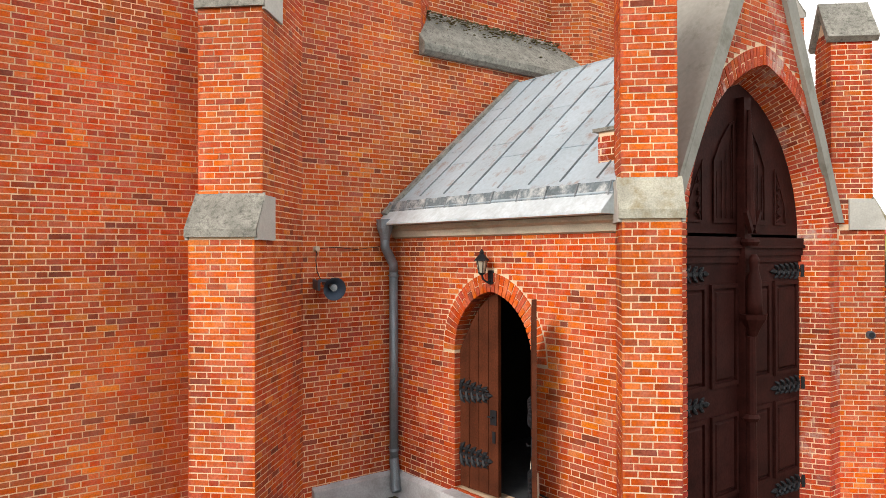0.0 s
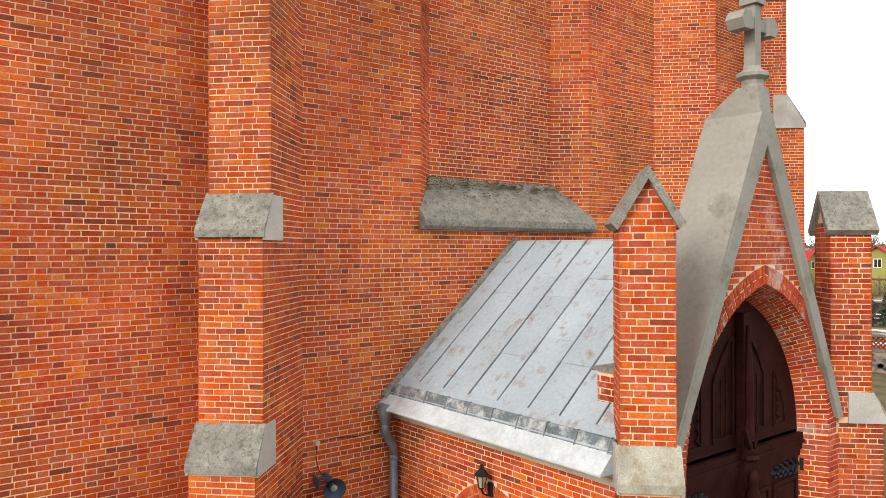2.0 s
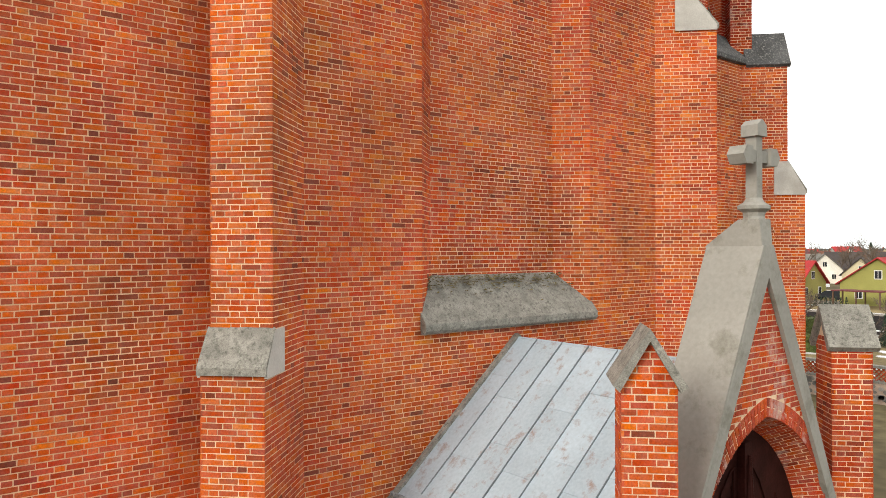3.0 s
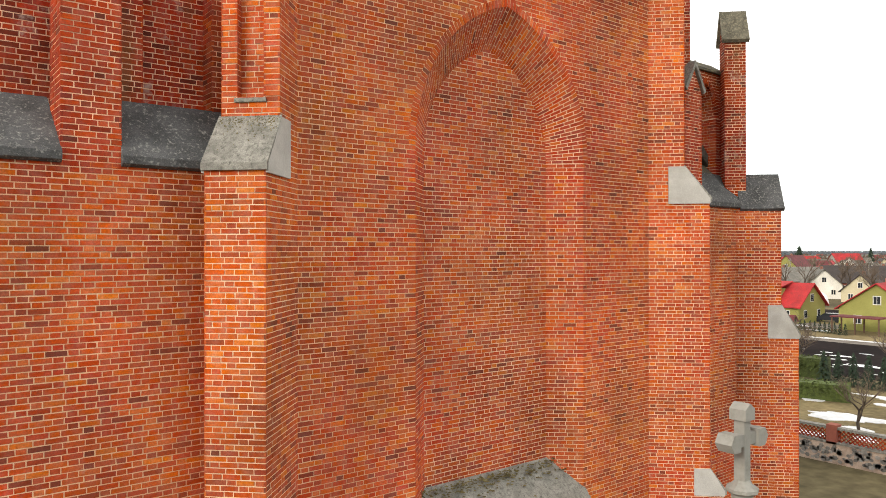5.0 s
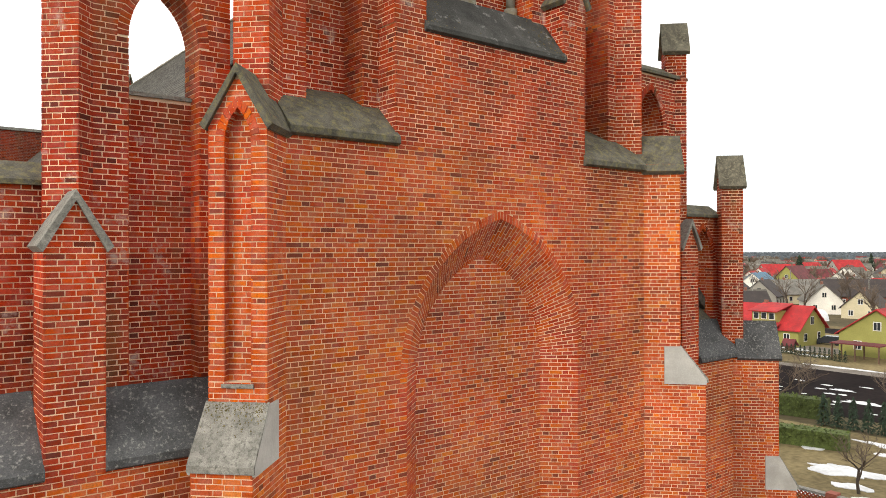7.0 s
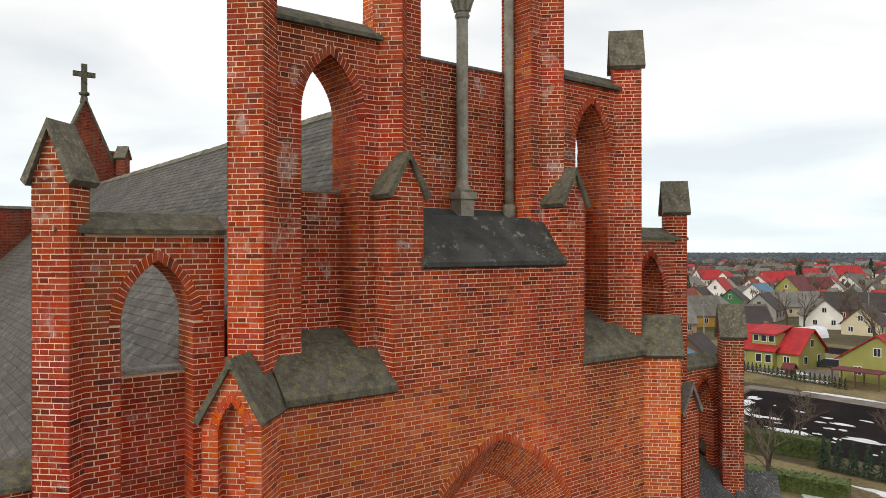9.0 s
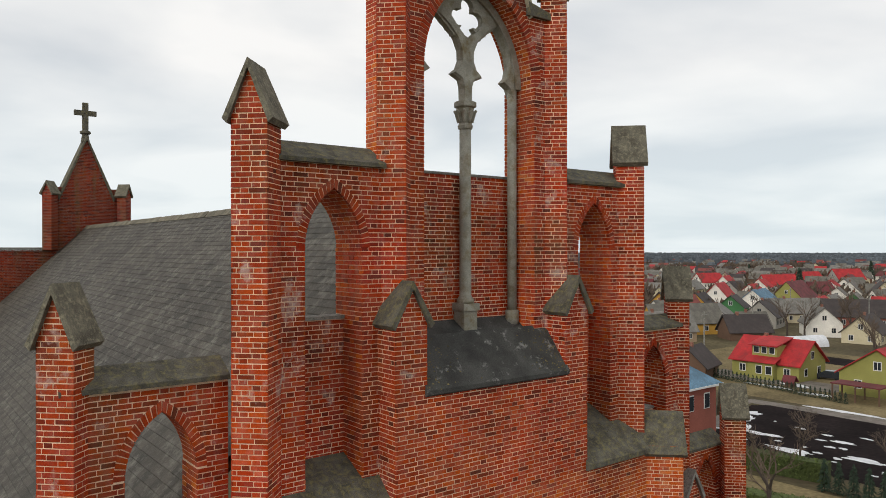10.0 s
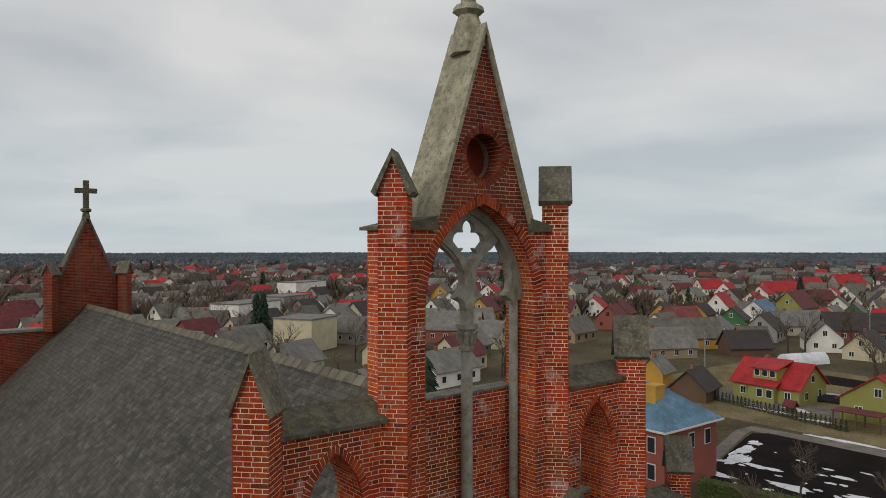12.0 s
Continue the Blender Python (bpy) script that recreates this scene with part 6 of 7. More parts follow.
for i in range(3):
    m = Mesh(); m.box(-2.8 + 2.8 * i - 0.5, -2.8 + 2.8 * i + 0.5, -7.06, -6.98, 3.5, 5.1); wn = part("window", m, FRAME, bl)
    m = Mesh(); m.box(-2.8 + 2.8 * i - 0.4, -2.8 + 2.8 * i + 0.4, -7.1, -7.03, 3.6, 5.0); part("pane", m, PANE, wn)

# kinds of house that repeat through the town
kinds = []
for lab, wm, rm, w, d, h, r in (
        ("white rendered house with a grey gable roof", "white", "grey", 9, 8, 3.2, 3.6), ("cream house with a grey gable roof", "cream", "pale", 10, 8, 3.0, 3.4),
        ("grey rendered house with a dark roof", "grey", "dark", 10, 8.5, 3.2, 3.8), ("white house with a red roof", "white", "red", 9, 8, 3.2, 3.4),
        ("tan timber house with a grey roof", "tan", "grey", 11, 7, 2.8, 3.4), ("brown timber barn with a grey roof", "brown", "grey", 8, 6, 2.4, 2.8),
        ("brick house with a maroon roof", "brick", "maroon", 10, 8, 3.4, 3.6), ("yellow house with a dark roof", "yellow", "dark", 9, 7, 3.0, 3.2),
        ("white house with a pale roof", "white", "pale", 12, 8, 3.0, 3.0), ("green timber house with a grey roof", "green", "pale", 8, 7, 3.0, 3.2),
        ("grey shed with a pale metal roof", "grey", "pale", 6, 5, 2.2, 1.6), ("cream house with a maroon roof", "cream", "maroon", 10, 8, 3.2, 3.6)):
    kinds.append(gable_house(lab, WALLS[wm], ROOFS[rm], w * 0.92, d * 0.92, h * 0.95, r * 0.95, panes=False))
heading = math.atan2(0.786, 0.618)
taken = [(102, 48), (78, 195), (100, 215), (70, 142), (55, 39), (150, 300)] + [row[8:10] for row in NEAR]
first = set(range(len(kinds)))
count = 0
far_walls, far_roofs = {k: Mesh() for k in ("white", "grey", "cream", "brown")}, {k: Mesh() for k in ("grey", "tile", "dark", "pale", "maroon", "red")}
for tries in range(9000):
    dist = 105 + 860 * tr_.random() ** 0.95
    an = heading + radians(tr_.uniform(-36, 36))
    x, y = -7.8 + dist * math.cos(an), -8.5 + dist * math.sin(an)
    # gardens and the open field stay free
    if dist < 175 and an < heading - 0.10 or dist < 118:
        continue
    if any((x - a) ** 2 + (y - b) ** 2 < (11.5 + dist * 0.004) ** 2 for a, b in taken):
        continue
    taken.append((x, y))
    turn = tr_.choice([100, 112, 62, 105, 20, 120]) + tr_.uniform(-8, 8)
    if dist > 620 and tr_.random() < 0.5:
        continue
    if dist > 430:
        # past the nearest few hundred the houses are joined
        f = Face((x, y), (math.cos(radians(turn)), math.sin(radians(turn))))
        w, d, h, r = tr_.uniform(6, 12), tr_.uniform(5.5, 8), tr_.uniform(2.4, 3.6), tr_.uniform(2.2, 3.6)
        mw = far_walls[tr_.choice(["white", "white", "cream", "brown", "grey"])]
        f.box(mw, -w / 2, w / 2, GROUND, h, -d / 2, d / 2)
        for s in (-1, 1):
            mw.prism([f.at(s * w / 2, h, -d / 2), f.at(s * w / 2, h, d / 2), f.at(s * w / 2, h + r, 0)], (-s * 0.2 * f.u[0], -s * 0.2 * f.u[1], 0))
        mr = far_roofs[tr_.choice(["grey", "grey", "tile", "dark", "pale", "pale", "grey", "maroon", "red", "dark"])]
        for s in (-1, 1):
            mr.prism([f.at(-w / 2 - 0.4, h - 0.3, s * (d / 2 + 0.4)), f.at(-w / 2 - 0.4, h + r, 0), f.at(-w / 2 - 0.4, h + r + 0.2, 0), f.at(-w / 2 - 0.4, h - 0.1, s * (d / 2 + 0.4))], (f.u[0] * (w + 0.8), f.u[1] * (w + 0.8), 0))
        continue
    if count > 265:
        continue
    k = tr_.choice([0, 0, 0, 1, 1, 1, 2, 3, 3, 4, 5, 6, 7, 8, 8, 9, 10, 11])
    if k in first:
        put(kinds[k], x, y, turn); first.discard(k)
    else:
        copy_thing(kinds[k], pose(x * S, y * S, GROUND * S, 0, 0, turn))
    count += 1
far = thing("far_houses", "mass of small pale houses with grey and red roofs", "houses", kind="stuff")
for k, v in far_walls.items():
    part("walls", v, WALLS[k], far, kind="stuff")
for k, v in far_roofs.items():
    part("roofs", v, ROOFS[k], far, kind="stuff")

# ---- trees ----
BARK = mat("bare_bark", (0.060, 0.046, 0.036), 0.95, vary=0.3, bump=0.2)
TWIG = mat("bare_twigs", (0.115, 0.085, 0.062), 0.95, vary=0.3, bump=0)
NEEDLE = mat("conifer_needles", (0.018, 0.034, 0.018), 0.9, vary=0.4, scale=2, fine=9, bump=0.4, island=0.4)
THUJA = mat("clipped_thuja", (0.062, 0.084, 0.020), 0.9, vary=0.4, scale=3, fine=14, bump=0.5, island=0.4)


def bare_tree(label, high, seed, spread=0.5):
    r = random.Random(seed)
    t = thing("bare_tree", label, "tree")
    trunk, crown = Mesh(), Mesh()
    def grow(p, d, length, rad, depth):
        q = p + d * length * 0.5 + Vector((r.uniform(-1, 1), r.uniform(-1, 1), 0)) * length * 0.05
        e = p + d * length
        (trunk if depth < 2 else crown).tube([tuple(p), tuple(q), tuple(e)], [rad, rad * 0.82, rad * 0.62], 6 if depth < 2 else 4 if depth < 4 else 3, caps=False)
        if depth >= 5:
            return
        for i in range(3 if depth < 4 else 4):
            nd = (d + Vector((r.uniform(-1, 1), r.uniform(-1, 1), r.uniform(-0.25, 0.6))) * spread * 1.5).normalized()
            grow(e if i < 2 else q, nd, length * r.uniform(0.6, 0.82), rad * 0.58, depth + 1)
    grow(Vector((0, 0, -0.1)), Vector((0, 0, 1)), high * 0.3, high * 0.022, 0)
    part("trunk", trunk, BARK, t)
    part("crown", crown, TWIG, t, kind="stuff")
    return t


def conifer(label, high, wide, seed, name="spruce", material=NEEDLE, tufts=420):
    r = random.Random(seed)
    t = thing(name, label, "tree")
    m = Mesh(); m.tube([(0, 0, -0.1), (0, 0, high * 0.9)], [high * 0.018, 0.01], 6); part("trunk", m, BARK, t)
    m = Mesh()
    for i in range(tufts):
        z = high * (0.04 + 0.95 * r.random() ** 1.2)
        rad = wide * (1 - z / high) ** 0.8 * math.sqrt(r.uniform(0.15, 1.0))
        a = r.uniform(0, 2 * math.pi)
        x, y = rad * math.cos(a), rad * math.sin(a)
        k = wide * r.uniform(0.16, 0.34)
        b = a + 1.57
        m.add([(x - k * 0.5 * math.cos(b), y - k * 0.5 * math.sin(b), z), (x + k * 0.5 * math.cos(b), y + k * 0.5 * math.sin(b), z), (x + k * math.cos(a), y + k * math.sin(a), z - k * 0.5), (x * 0.8, y * 0.8, z + k * 0.8)],
              [(0, 1, 3), (0, 2, 1), (1, 2, 3), (2, 0, 3)])
    part("crown", m, material, t, kind="stuff")
    return t


trees = [bare_tree("tall leafless tree with fine brown twigs", 11, 3), bare_tree("broad leafless tree with fine brown twigs", 9, 5, 0.62), bare_tree("small leafless fruit tree", 5, 8, 0.7)]
spruces = [conifer("tall dark green spruce tree", 12, 2.6, 4), conifer("tall dark green spruce tree", 8, 1.9, 6)]
# near trees by the churchyard and the pond
put(trees[0], 150.0, 70.0, 10)
put(trees[1], 42.0, 17.5, 40)
put(trees[2], 37.2, 9.6, 0)
for x, y, k in ((66, 27, 130), (62, 17, 200), (60, 24, 77), (58, 13, 20)):
    copy_thing(trees[2], pose(x * S, y * S, GROUND * S, 0, 0, k))
copy_thing(trees[2], pose(117 * S, 40 * S, GROUND * S, 0, 0, 30))
put(spruces[0], 33.0, 47.0); put(spruces[1], 30.0, 45.0)
for x, y, k in ((35.5, 49.5, 0), (28.0, 46.5, 1), (31.0, 49.0, 0), (26.0, 47.0, 1), (37.5, 47.5, 1), (66, 160, 0), (69, 163, 0)):
    copy_thing(spruces[k], pose(x * S, y * S, GROUND * S, 0, 0, x * 31))
for i in range(330):
    dist = 125 + 760 * tr_.random() ** 1.1
    an = heading + radians(tr_.uniform(-35, 35))
    if dist < 180 and an < heading - 0.1 and i % 3:
        continue
    x, y = -7.8 + dist * math.cos(an), -8.5 + dist * math.sin(an)
    k = tr_.random()
    src = spruces[i % 2] if k < 0.10 and (dist > 280 or an > heading + 0.2) else trees[i % 3]
    copy_thing(src, pose(x * S, y * S, GROUND * S, 0, 0, tr_.uniform(0, 360)))
# brown thickets and orchard brush between the houses
m = Mesh()
groves = [(170 + 640 * tr_.random(), heading + radians(tr_.uniform(-36, 36))) for i in range(70)]
for i in range(5200):
    dist = 130 + 820 * tr_.random()
    an = heading + radians(tr_.uniform(-36, 36))
    tall = i % 2
    if tall:
        # groves of taller bare trees
        g = groves[i // 2 % 70]
        dist, an = g[0] + tr_.gauss(0, 9), g[1] + tr_.gauss(0, 9) / g[0]
    if dist < (235 if tall else 180) or dist < 235 and an < heading - 0.1:
        continue
    x, y = -7.8 + dist * math.cos(an), -8.5 + dist * math.sin(an)
    h = tr_.uniform(4.5, 9.0) if tall else tr_.uniform(1.5, 5.0)
    for k in range(15):
        a, r = tr_.uniform(0, 6.28), tr_.uniform(0.3, 0.45) * h
        tx, ty_, tz = x + r * math.cos(a), y + r * math.sin(a), GROUND + h * tr_.uniform(0.5, 1.0)
        w = 0.03 * h if not tall else 0.013 * h
        m.add([(x, y, GROUND), (x + w, y + w, GROUND + h * 0.3), (tx, ty_, tz), (tx + w * 2, ty_ - w * 2, tz * 0.85)], [(0, 1, 2), (1, 3, 2)])
tagged(part("thicket", m, TWIG, None, "brown leafless shrubs between the houses"), category="shrubs", kind="stuff")
# one very tall bare tree over the roofs
copy_thing(trees[0], pose(172 * S, 66 * S, GROUND * S, 0, 0, 70))
copy_thing(trees[0], pose(174 * S, 69 * S, GROUND * S, 0, 0, 170))

# clipped thujas in a row before the olive house, and taller ones by the pond
th = conifer("small clipped thuja in a garden row", 1.45, 0.36, 12, "thuja", NEEDLE, 150)
tagged(th, group="garden thujas")
for i in range(34):
    g = i / 33
    x, y = 93.5 - 5.0 * g + tr_.uniform(-0.1, 0.1), 55.0 - 23.0 * g
    if i == 0:
        put(th, x, y)
    else:
        copy_thing(th, pose(x * S, y * S, GROUND * S, 0, 0, i * 47))
th2 = conifer("dark upright thuja by the churchyard hedge", 2.6, 0.6, 13, "thuja", NEEDLE, 240)
tagged(th2, group="hedge thujas")
for i in range(12):
    x, y = 52.6 + 0.05 * i, 18.5 - 1.1 * i
    if i == 0:
        put(th2, x, y)
    else:
        copy_thing(th2, pose(x * S, y * S, GROUND * S, 0, 0, i * 61))


def hedge(x0, y0, x1, y1, h, w, label):
    f = Face((x0, y0), (x1 - x0, y1 - y0))
    L = math.hypot(x1 - x0, y1 - y0)
    m = Mesh()
    n = int(L * h * 130)
    for i in range(n):
        a, b, z = tr_.uniform(0, L), tr_.uniform(-w / 2, w / 2), h * tr_.random() ** 0.5
        if z < h * 0.9 and abs(b) < w * 0.35:
            b = math.copysign(w / 2, b)
        k = tr_.uniform(0.08, 0.18)
        p = f.at(a, z + GROUND, b)
        d = [Vector((tr_.uniform(-1, 1), tr_.uniform(-1, 1), tr_.uniform(-1, 1))) * k for _ in range(3)]
        m.add([tuple(Vector(p) + q) for q in d], [(0, 1, 2)])
    f.box(m, 0, L, GROUND, GROUND + h * 0.92, -w * 0.42, w * 0.42)
    t = thing("hedge", label, "hedge", kind="stuff")
    part("leaves", m, THUJA, t, kind="stuff")


hedge(53.0, 30.0, 55.0, 19.2, 1.8, 1.6, "long clipped green hedge by the pond")
hedge(44.0, 22.0, 46.5, 14.0, 1.3, 1.8, "low clipped green hedge in the churchyard")

# ---- ground patches: wet dark field, snow, paths, drive ----
WET = mat("wet_dark_soil", (0.014, 0.010, 0.010), 0.95, spec=0.05, vary=0.4, scale=0.2, fine=2.0, bump=0.2)
SNOW = mat("old_snow", (0.62, 0.63, 0.65), 0.8, vary=0.15, scale=0.6, fine=4, bump=0.3)
PATH = mat("gravel_path", (0.17, 0.15, 0.13), 0.95, spec=0.1, vary=0.25, scale=0.5, fine=6, bump=0.3)
STRAW = mat("dry_grass", (0.165, 0.130, 0.068), 0.95, spec=0.1, vary=0.35, scale=0.15, fine=2.5, bump=0.3)


def sheet(name, label, ring_, z, material, category="ground"):
    m = Mesh()
    m.prism([(x, y, GROUND - 0.02) for x, y in ring_], (0, 0, 0.02 + z))
    return tagged(part(name, m, material, None, label), category=category, kind="structure")


def blob(cx, cy, rx, ry, seed, n=44):
    r = random.Random(seed)
    ph = [r.uniform(0, 6.28) for k in range(5)]
    def edge(t):
        return 1 + 0.2 * math.sin(2 * t + ph[0]) + 0.16 * math.sin(3 * t + ph[1]) + 0.11 * math.sin(5 * t + ph[2]) + 0.08 * math.sin(8 * t + ph[3]) + 0.06 * math.sin(13 * t + ph[4])
    turns = [i * 2 * math.pi / n for i in range(n)]
    return [(cx + rx * math.cos(t) * edge(t), cy + ry * math.sin(t) * edge(t)) for t in turns]


sheet("garden_ground", "dry yellow winter grass round the gardens", [(84, 4), (130, 4), (134, 70), (84, 70)], 0.010, STRAW)
sheet("churchyard_lawn", "dull churchyard lawn with snow", [(31, -4), (52, -4), (52, 26), (31, 26)], 0.012, STRAW)
sheet("path", "pale gravel path along the pond", [(79.7, 41), (82.2, 41), (84.5, 6), (81.0, 6)], 0.02, PATH, "path")
sheet("path", "pale gravel path beside the pond", [(57, 33.4), (62.0, 36.0), (78.0, 41.0), (79.6, 41.2), (79.6, 39.6), (78.0, 39.4), (62.4, 34.6), (57, 32.0)], 0.024, PATH, "path")
sheet("drive", "gravel drive before the olive house", [(94.5, 56), (101, 56), (101, 36), (94.5, 36)], 0.02, PATH, "path")
sheet("wet_field", "dark wet bare ground with melting snow", [(57, 31.6), (62.4, 34.4), (76, 38.4), (78.6, 39.0), (80.2, 37.6), (80.2, 8), (57, 8)], 0.03, WET)
for i, (x, y, a, b) in enumerate(((66.8, 34.2, 2.6, 1.0), (70.5, 35.6, 2.2, 0.9), (74.5, 36.4, 0.9, 0.8), (62, 26, 0.7, 2.4), (64, 20, 0.6, 2.0), (66, 31, 0.6, 1.8), (61, 14, 0.8, 3.0), (69, 24, 0.4, 1.2), (60.2, 33, 0.6, 2.6))):
    sheet("snow_patch", "old melting snow patch on dark ground", blob(x, y, a, b, i), 0.05, SNOW, "snow")
for i, (x, y, a, b) in enumerate(((41, 12, 1.2, 2.2), (46, 8, 1.1, 1.9), (36, 16, 0.9, 2.0), (49.5, 12, 0.6, 2.4), (110, 38, 2.0, 1.6), (113, 36, 2.2, 1.0), (92.5, 44, 0.5, 3.0), (91.5, 37, 0.5, 2.4), (83.6, 30, 0.5, 4.0), (96, 42, 0.8, 2.0))):
    sheet("snow_patch", "old melting snow patch on the grass", blob(x, y, a, b, 40 + i), 0.055, SNOW, "snow")
for i in range(34):
    x, y = min(78.0, max(59.0, tr_.gauss(64, 4.5))), min(40.0, max(9.0, tr_.gauss(22, 8)))
    k = tr_.uniform(0.1, 0.36)
    sheet("snow_patch", "small melting snow patch on dark ground", blob(x, y, k, k * tr_.uniform(0.7, 2.6), 90 + i, 22), 0.06, SNOW, "snow")
for i in range(16):
    x, y = tr_.uniform(32, 50), tr_.uniform(-2, 22)
    k = tr_.uniform(0.2, 0.8)
    sheet("snow_patch", "small melting snow patch on the grass", blob(x, y, k, k * tr_.uniform(0.6, 2.2), 190 + i, 12), 0.06, SNOW, "snow")
sheet("ploughed_strip", "dark ploughed garden strip", [(118, 24), (126, 24), (128, 52), (120, 52)], 0.02, WET)
for i in range(40):
    d = 190 + 500 * tr_.random()
    an = heading + radians(tr_.uniform(-34, 34))
    x, y = -7.8 + d * math.cos(an), -8.5 + d * math.sin(an)
    sheet("field_strip", "garden plot between the houses", [(x, y), (x + tr_.uniform(8, 22), y + 3), (x + tr_.uniform(8, 20), y + tr_.uniform(14, 34)), (x - 3, y + tr_.uniform(12, 30))], 0.01 + 0.0015 * i, tr_.choice([STRAW, STRAW, PATH, WET, SNOW]))

# ---- churchyard wall of fieldstone with a brick lattice ----
cw = thing("churchyard_wall", "low fieldstone wall topped by an openwork red brick lattice", "wall")
wf = Face((30.0, 24.0), (0, -1))
FIELD = mat("fieldstone", (0.21, 0.20, 0.185), 0.9, vary=0.3, bump=0.3, island=0.35)
m = Mesh(); wf.box(m, 0, 40, GROUND, 0.9, -0.5, 0); part("bed", m, MORTAR_GREY, cw)
m = Mesh()
for i in range(620):
    a, z = tr_.uniform(4, 34), tr_.uniform(0.05, 0.8)
    k = tr_.uniform(0.08, 0.17)
    pts = [wf.at(a + k * math.cos(j * 1.047) * tr_.uniform(0.8, 1.2), z + k * 0.8 * math.sin(j * 1.047), -0.02) for j in range(6)]
    m.prism(pts, (wf.n[0] * 0.05, wf.n[1] * 0.05, 0))
part("fieldstones", m, FIELD, cw, kind="stuff")
m = Mesh(); wf.box(m, 0, 40, 0.9, 1.0, -0.5, 0.04); wf.box(m, 0, 40, 1.62, 1.74, -0.42, -0.05); part("coping", m, STONE, cw)
m = Mesh()
for i in range(180):
    a = i * 0.21
    for q in (-1, 1):
        x0, x1 = (a, a + 0.62) if q > 0 else (a + 0.62, a)
        m.hexa([wf.at(x0 - 0.03, 1.0, -0.3 + 0.04 * q), wf.at(x0 + 0.03, 1.0, -0.3 + 0.04 * q), wf.at(x0 + 0.03, 1.0, -0.2 + 0.04 * q), wf.at(x0 - 0.03, 1.0, -0.2 + 0.04 * q),
                wf.at(x1 - 0.03, 1.62, -0.3 + 0.04 * q), wf.at(x1 + 0.03, 1.62, -0.3 + 0.04 * q), wf.at(x1 + 0.03, 1.62, -0.2 + 0.04 * q), wf.at(x1 - 0.03, 1.62, -0.2 + 0.04 * q)])
part("lattice", m, BRICK_OLD, cw, "red brick lattice", kind="stuff")
for a in (0.0, 8.0, 16.0, 24.0, 32.0):
    m = Mesh(); wf.box(m, a - 0.25, a + 0.25, 0.9, 1.85, -0.52, 0.04); part("pier", m, WALLS["brick"], cw)

# ---- parked car, well roof, greenhouse, pergola ----
car = put(thing("car", "dark grey parked estate car", "car"), 104.8, 41.2, 100)
m = Mesh(); m.prism([(-2.0, -0.8, 0.3), (2.0, -0.8, 0.3), (2.05, -0.8, 0.75), (1.2, -0.8, 0.88), (-1.95, -0.8, 0.92), (-2.05, -0.8, 0.6)], (0, 1.6, 0)); part("body", m, mat("car_paint", (0.04, 0.045, 0.055), 0.25, 0.4, vary=0.05, bump=0), car)
m = Mesh(); m.prism([(-1.8, -0.7, 0.9), (1.1, -0.7, 0.86), (0.5, -0.7, 1.32), (-1.5, -0.7, 1.34)], (0, 1.4, 0)); part("cabin", m, PANE, car)
for x in (-1.3, 1.3):
    for y in (-0.82, 0.7):
        m = Mesh(); m.tube([(x, y, 0.3), (x, y + 0.14, 0.3)], 0.3, 14); part("wheel", m, IRON, car)
we = put(thing("well_house", "small garden well with a maroon gabled roof", "well"), 94.5, 42.0)
m = Mesh(); m.box(-0.5, 0.5, -0.5, 0.5, 0, 0.7); part("well_body", m, WALLS["brown"], we)
m = Mesh()
for s in (-1, 1):
    m.prism([(s * 0.85, -0.9, 0.6), (0, -0.9, 1.5), (0, -0.9, 1.6), (s * 0.85, -0.9, 0.7)], (0, 1.8, 0))
part("well_roof", m, ROOFS["maroon"], we)
gh = put(thing("greenhouse", "long pale tunnel greenhouse", "greenhouse"), 138.0, 61.0, 70)
m = Mesh(); m.prism([(1.8 * math.cos(i * math.pi / 10), -5, 2.2 * math.sin(i * math.pi / 10)) for i in range(11)], (0, 10, 0)); part("cover", m, SNOW, gh)
m = Mesh(); m.box(-0.5, 0.5, -5.04, -4.98, 0, 1.8); part("door", m, ROOFS["pale"], gh)
pg = put(thing("carport", "low carport with a maroon roof on posts", "carport"), 91.5, 31.5)
m = Mesh(); m.box(-1.6, 1.6, -3, 3, 2.1, 2.25); part("roof", m, ROOFS["maroon"], pg)
for x in (-1.4, 1.4):
    for y in (-2.8, 0, 2.8):
        m = Mesh(); m.box(x - 0.08, x + 0.08, y - 0.08, y + 0.08, 0, 2.1); part("post", m, WALLS["brown"], pg)
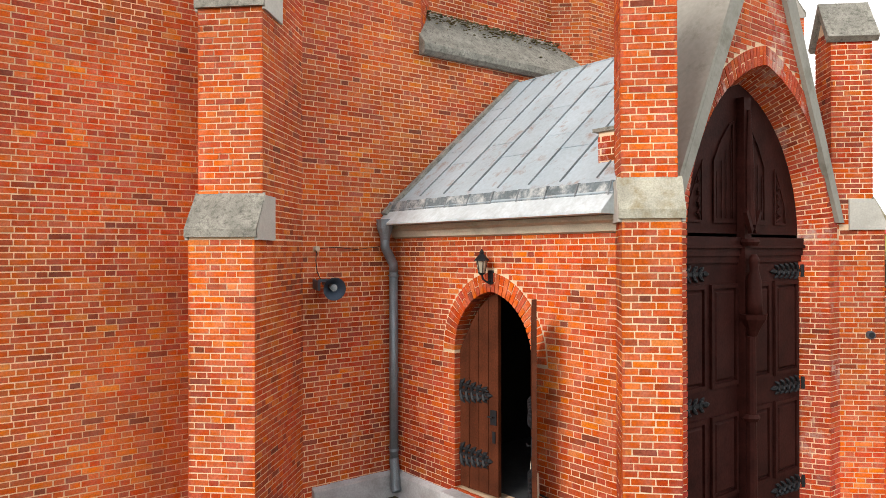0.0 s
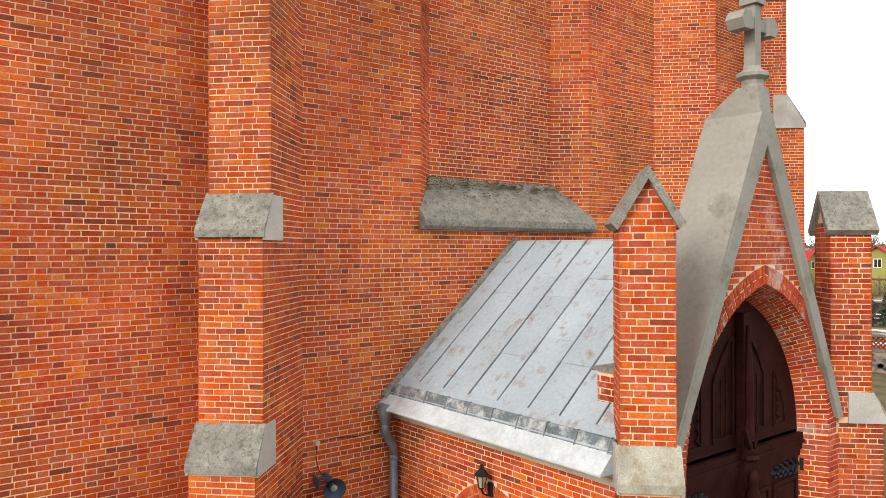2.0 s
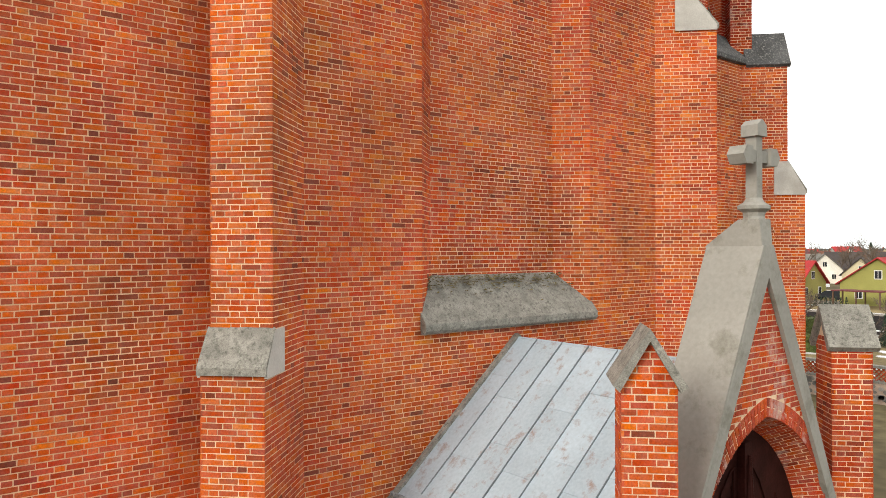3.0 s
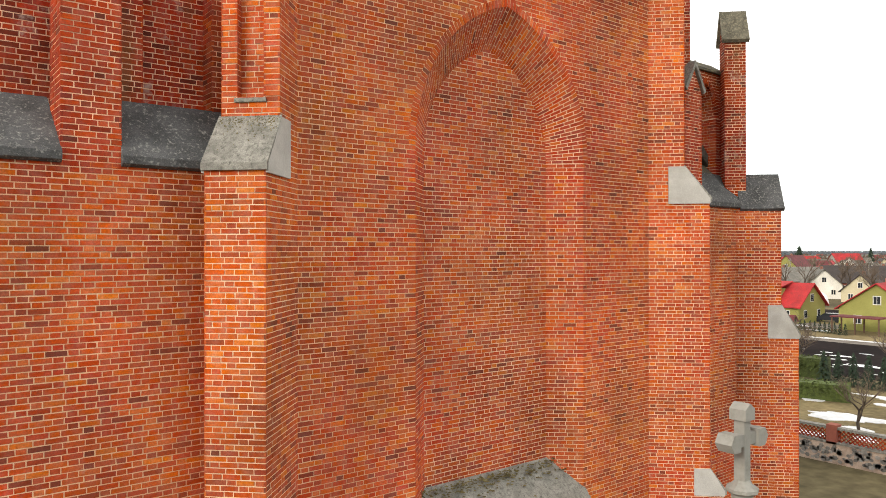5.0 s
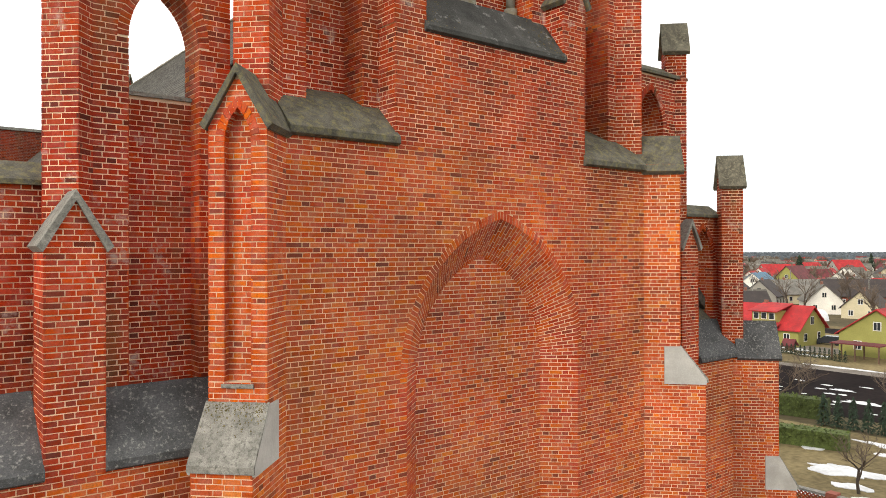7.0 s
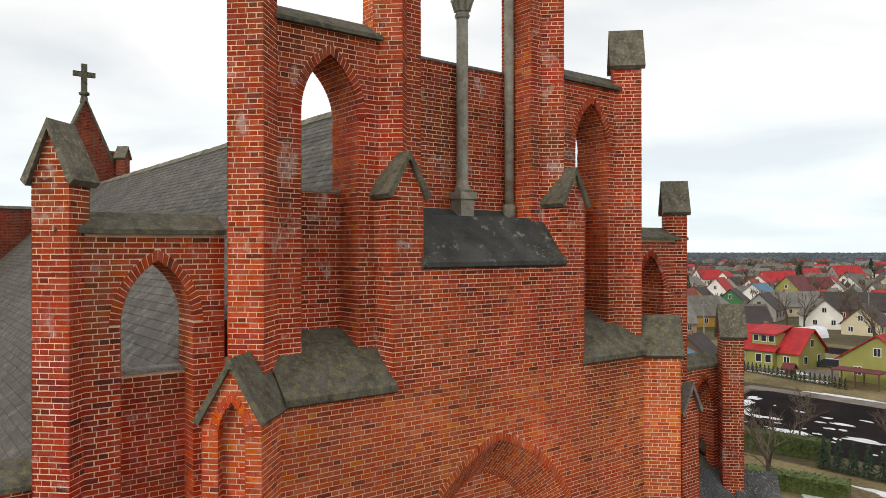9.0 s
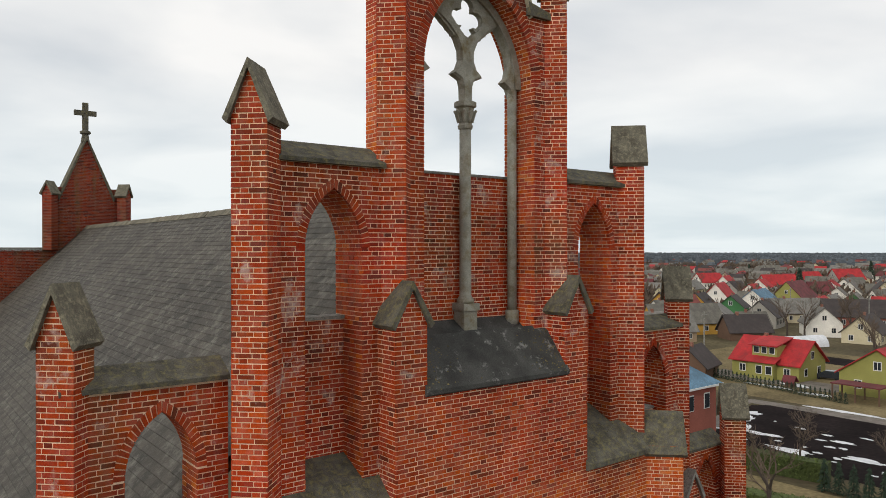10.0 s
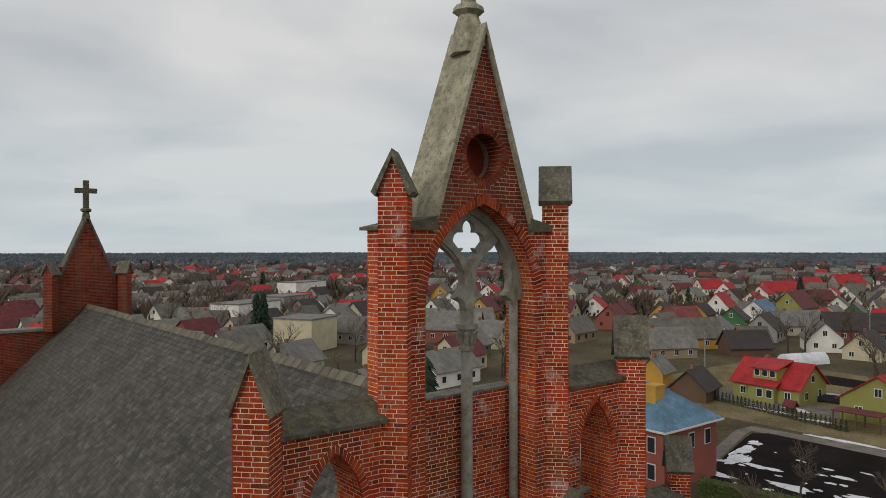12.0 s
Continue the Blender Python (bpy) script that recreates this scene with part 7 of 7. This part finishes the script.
for x, y in ((108.0, 64.0), (150.0, 78.0), (200.0, 94.0), (172.0, 62.0)):
    up_ = put(thing("utility_pole", "grey concrete utility pole", "pole", "utility poles"), x, y)
    m = Mesh(); m.tube([(0, 0, 0), (0, 0, 8.5)], [0.16, 0.1], 8); part("shaft", m, STONE, up_)
    m = Mesh(); m.box(-0.9, 0.9, -0.06, 0.06, 7.8, 7.95); part("crossarm", m, STONE, up_)

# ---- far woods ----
# distance haze is mixed into this blue-grey colour
WOODS_HAZED = mat("far_woods", (0.075, 0.088, 0.10), 0.95, vary=0.3, scale=0.006, fine=0.05, bump=0, island=0.2)
m = Mesh()
for i in range(26000):
    dist = 720 + 1500 * tr_.random() ** 0.75
    an = heading + radians(tr_.uniform(-38, 38))
    if dist < 1000 and tr_.random() < 0.75:
        continue
    x, y = -7.8 + dist * math.cos(an), -8.5 + dist * math.sin(an)
    h, w = tr_.uniform(5.5, 9.0), tr_.uniform(2.4, 5.0)
    a = tr_.uniform(0, 6)
    foot = [(x + w * 0.8 * math.cos(a + k * 1.571), y + w * 0.8 * math.sin(a + k * 1.571), GROUND) for k in range(4)]
    base = [(x + w * math.cos(a + k * 1.571), y + w * math.sin(a + k * 1.571), h * 0.6 + GROUND) for k in range(4)]
    cap = [(x + w * 0.5 * math.cos(a + k * 1.571), y + w * 0.5 * math.sin(a + k * 1.571), h * tr_.uniform(0.88, 1.05) + GROUND) for k in range(4)]
    m.add(foot + base + cap, [(k + o, (k + 1) % 4 + o, (k + 1) % 4 + o + 4, k + o + 4) for o in (0, 4) for k in range(4)] + [(8, 9, 10, 11)])
wd = tagged(part("far_woods", m, WOODS_HAZED, None, "distant woods along the horizon, haze in their blue-grey colour"), category="woods", kind="stuff")

# ---- single bricks of the nearest wall stretches ----
one = Mesh()
one.hexa([(-0.108, -0.006, -0.029), (0.108, -0.005, -0.029), (0.108, 0.02, -0.029), (-0.108, 0.02, -0.029),
          (-0.107, -0.005, 0.029), (0.108, -0.006, 0.028), (0.108, 0.02, 0.029), (-0.108, 0.02, 0.029)])
brick_data = one.data("brick", BRICK_ONE)
for top, ones in single_sets:
    for at, turn in ones:
        ob = new("brick", brick_data)
        ob.parent = top
        ob.location = [c * S for c in at]
        ob.rotation_euler = (rnd.uniform(-0.01, 0.01), 0, turn)
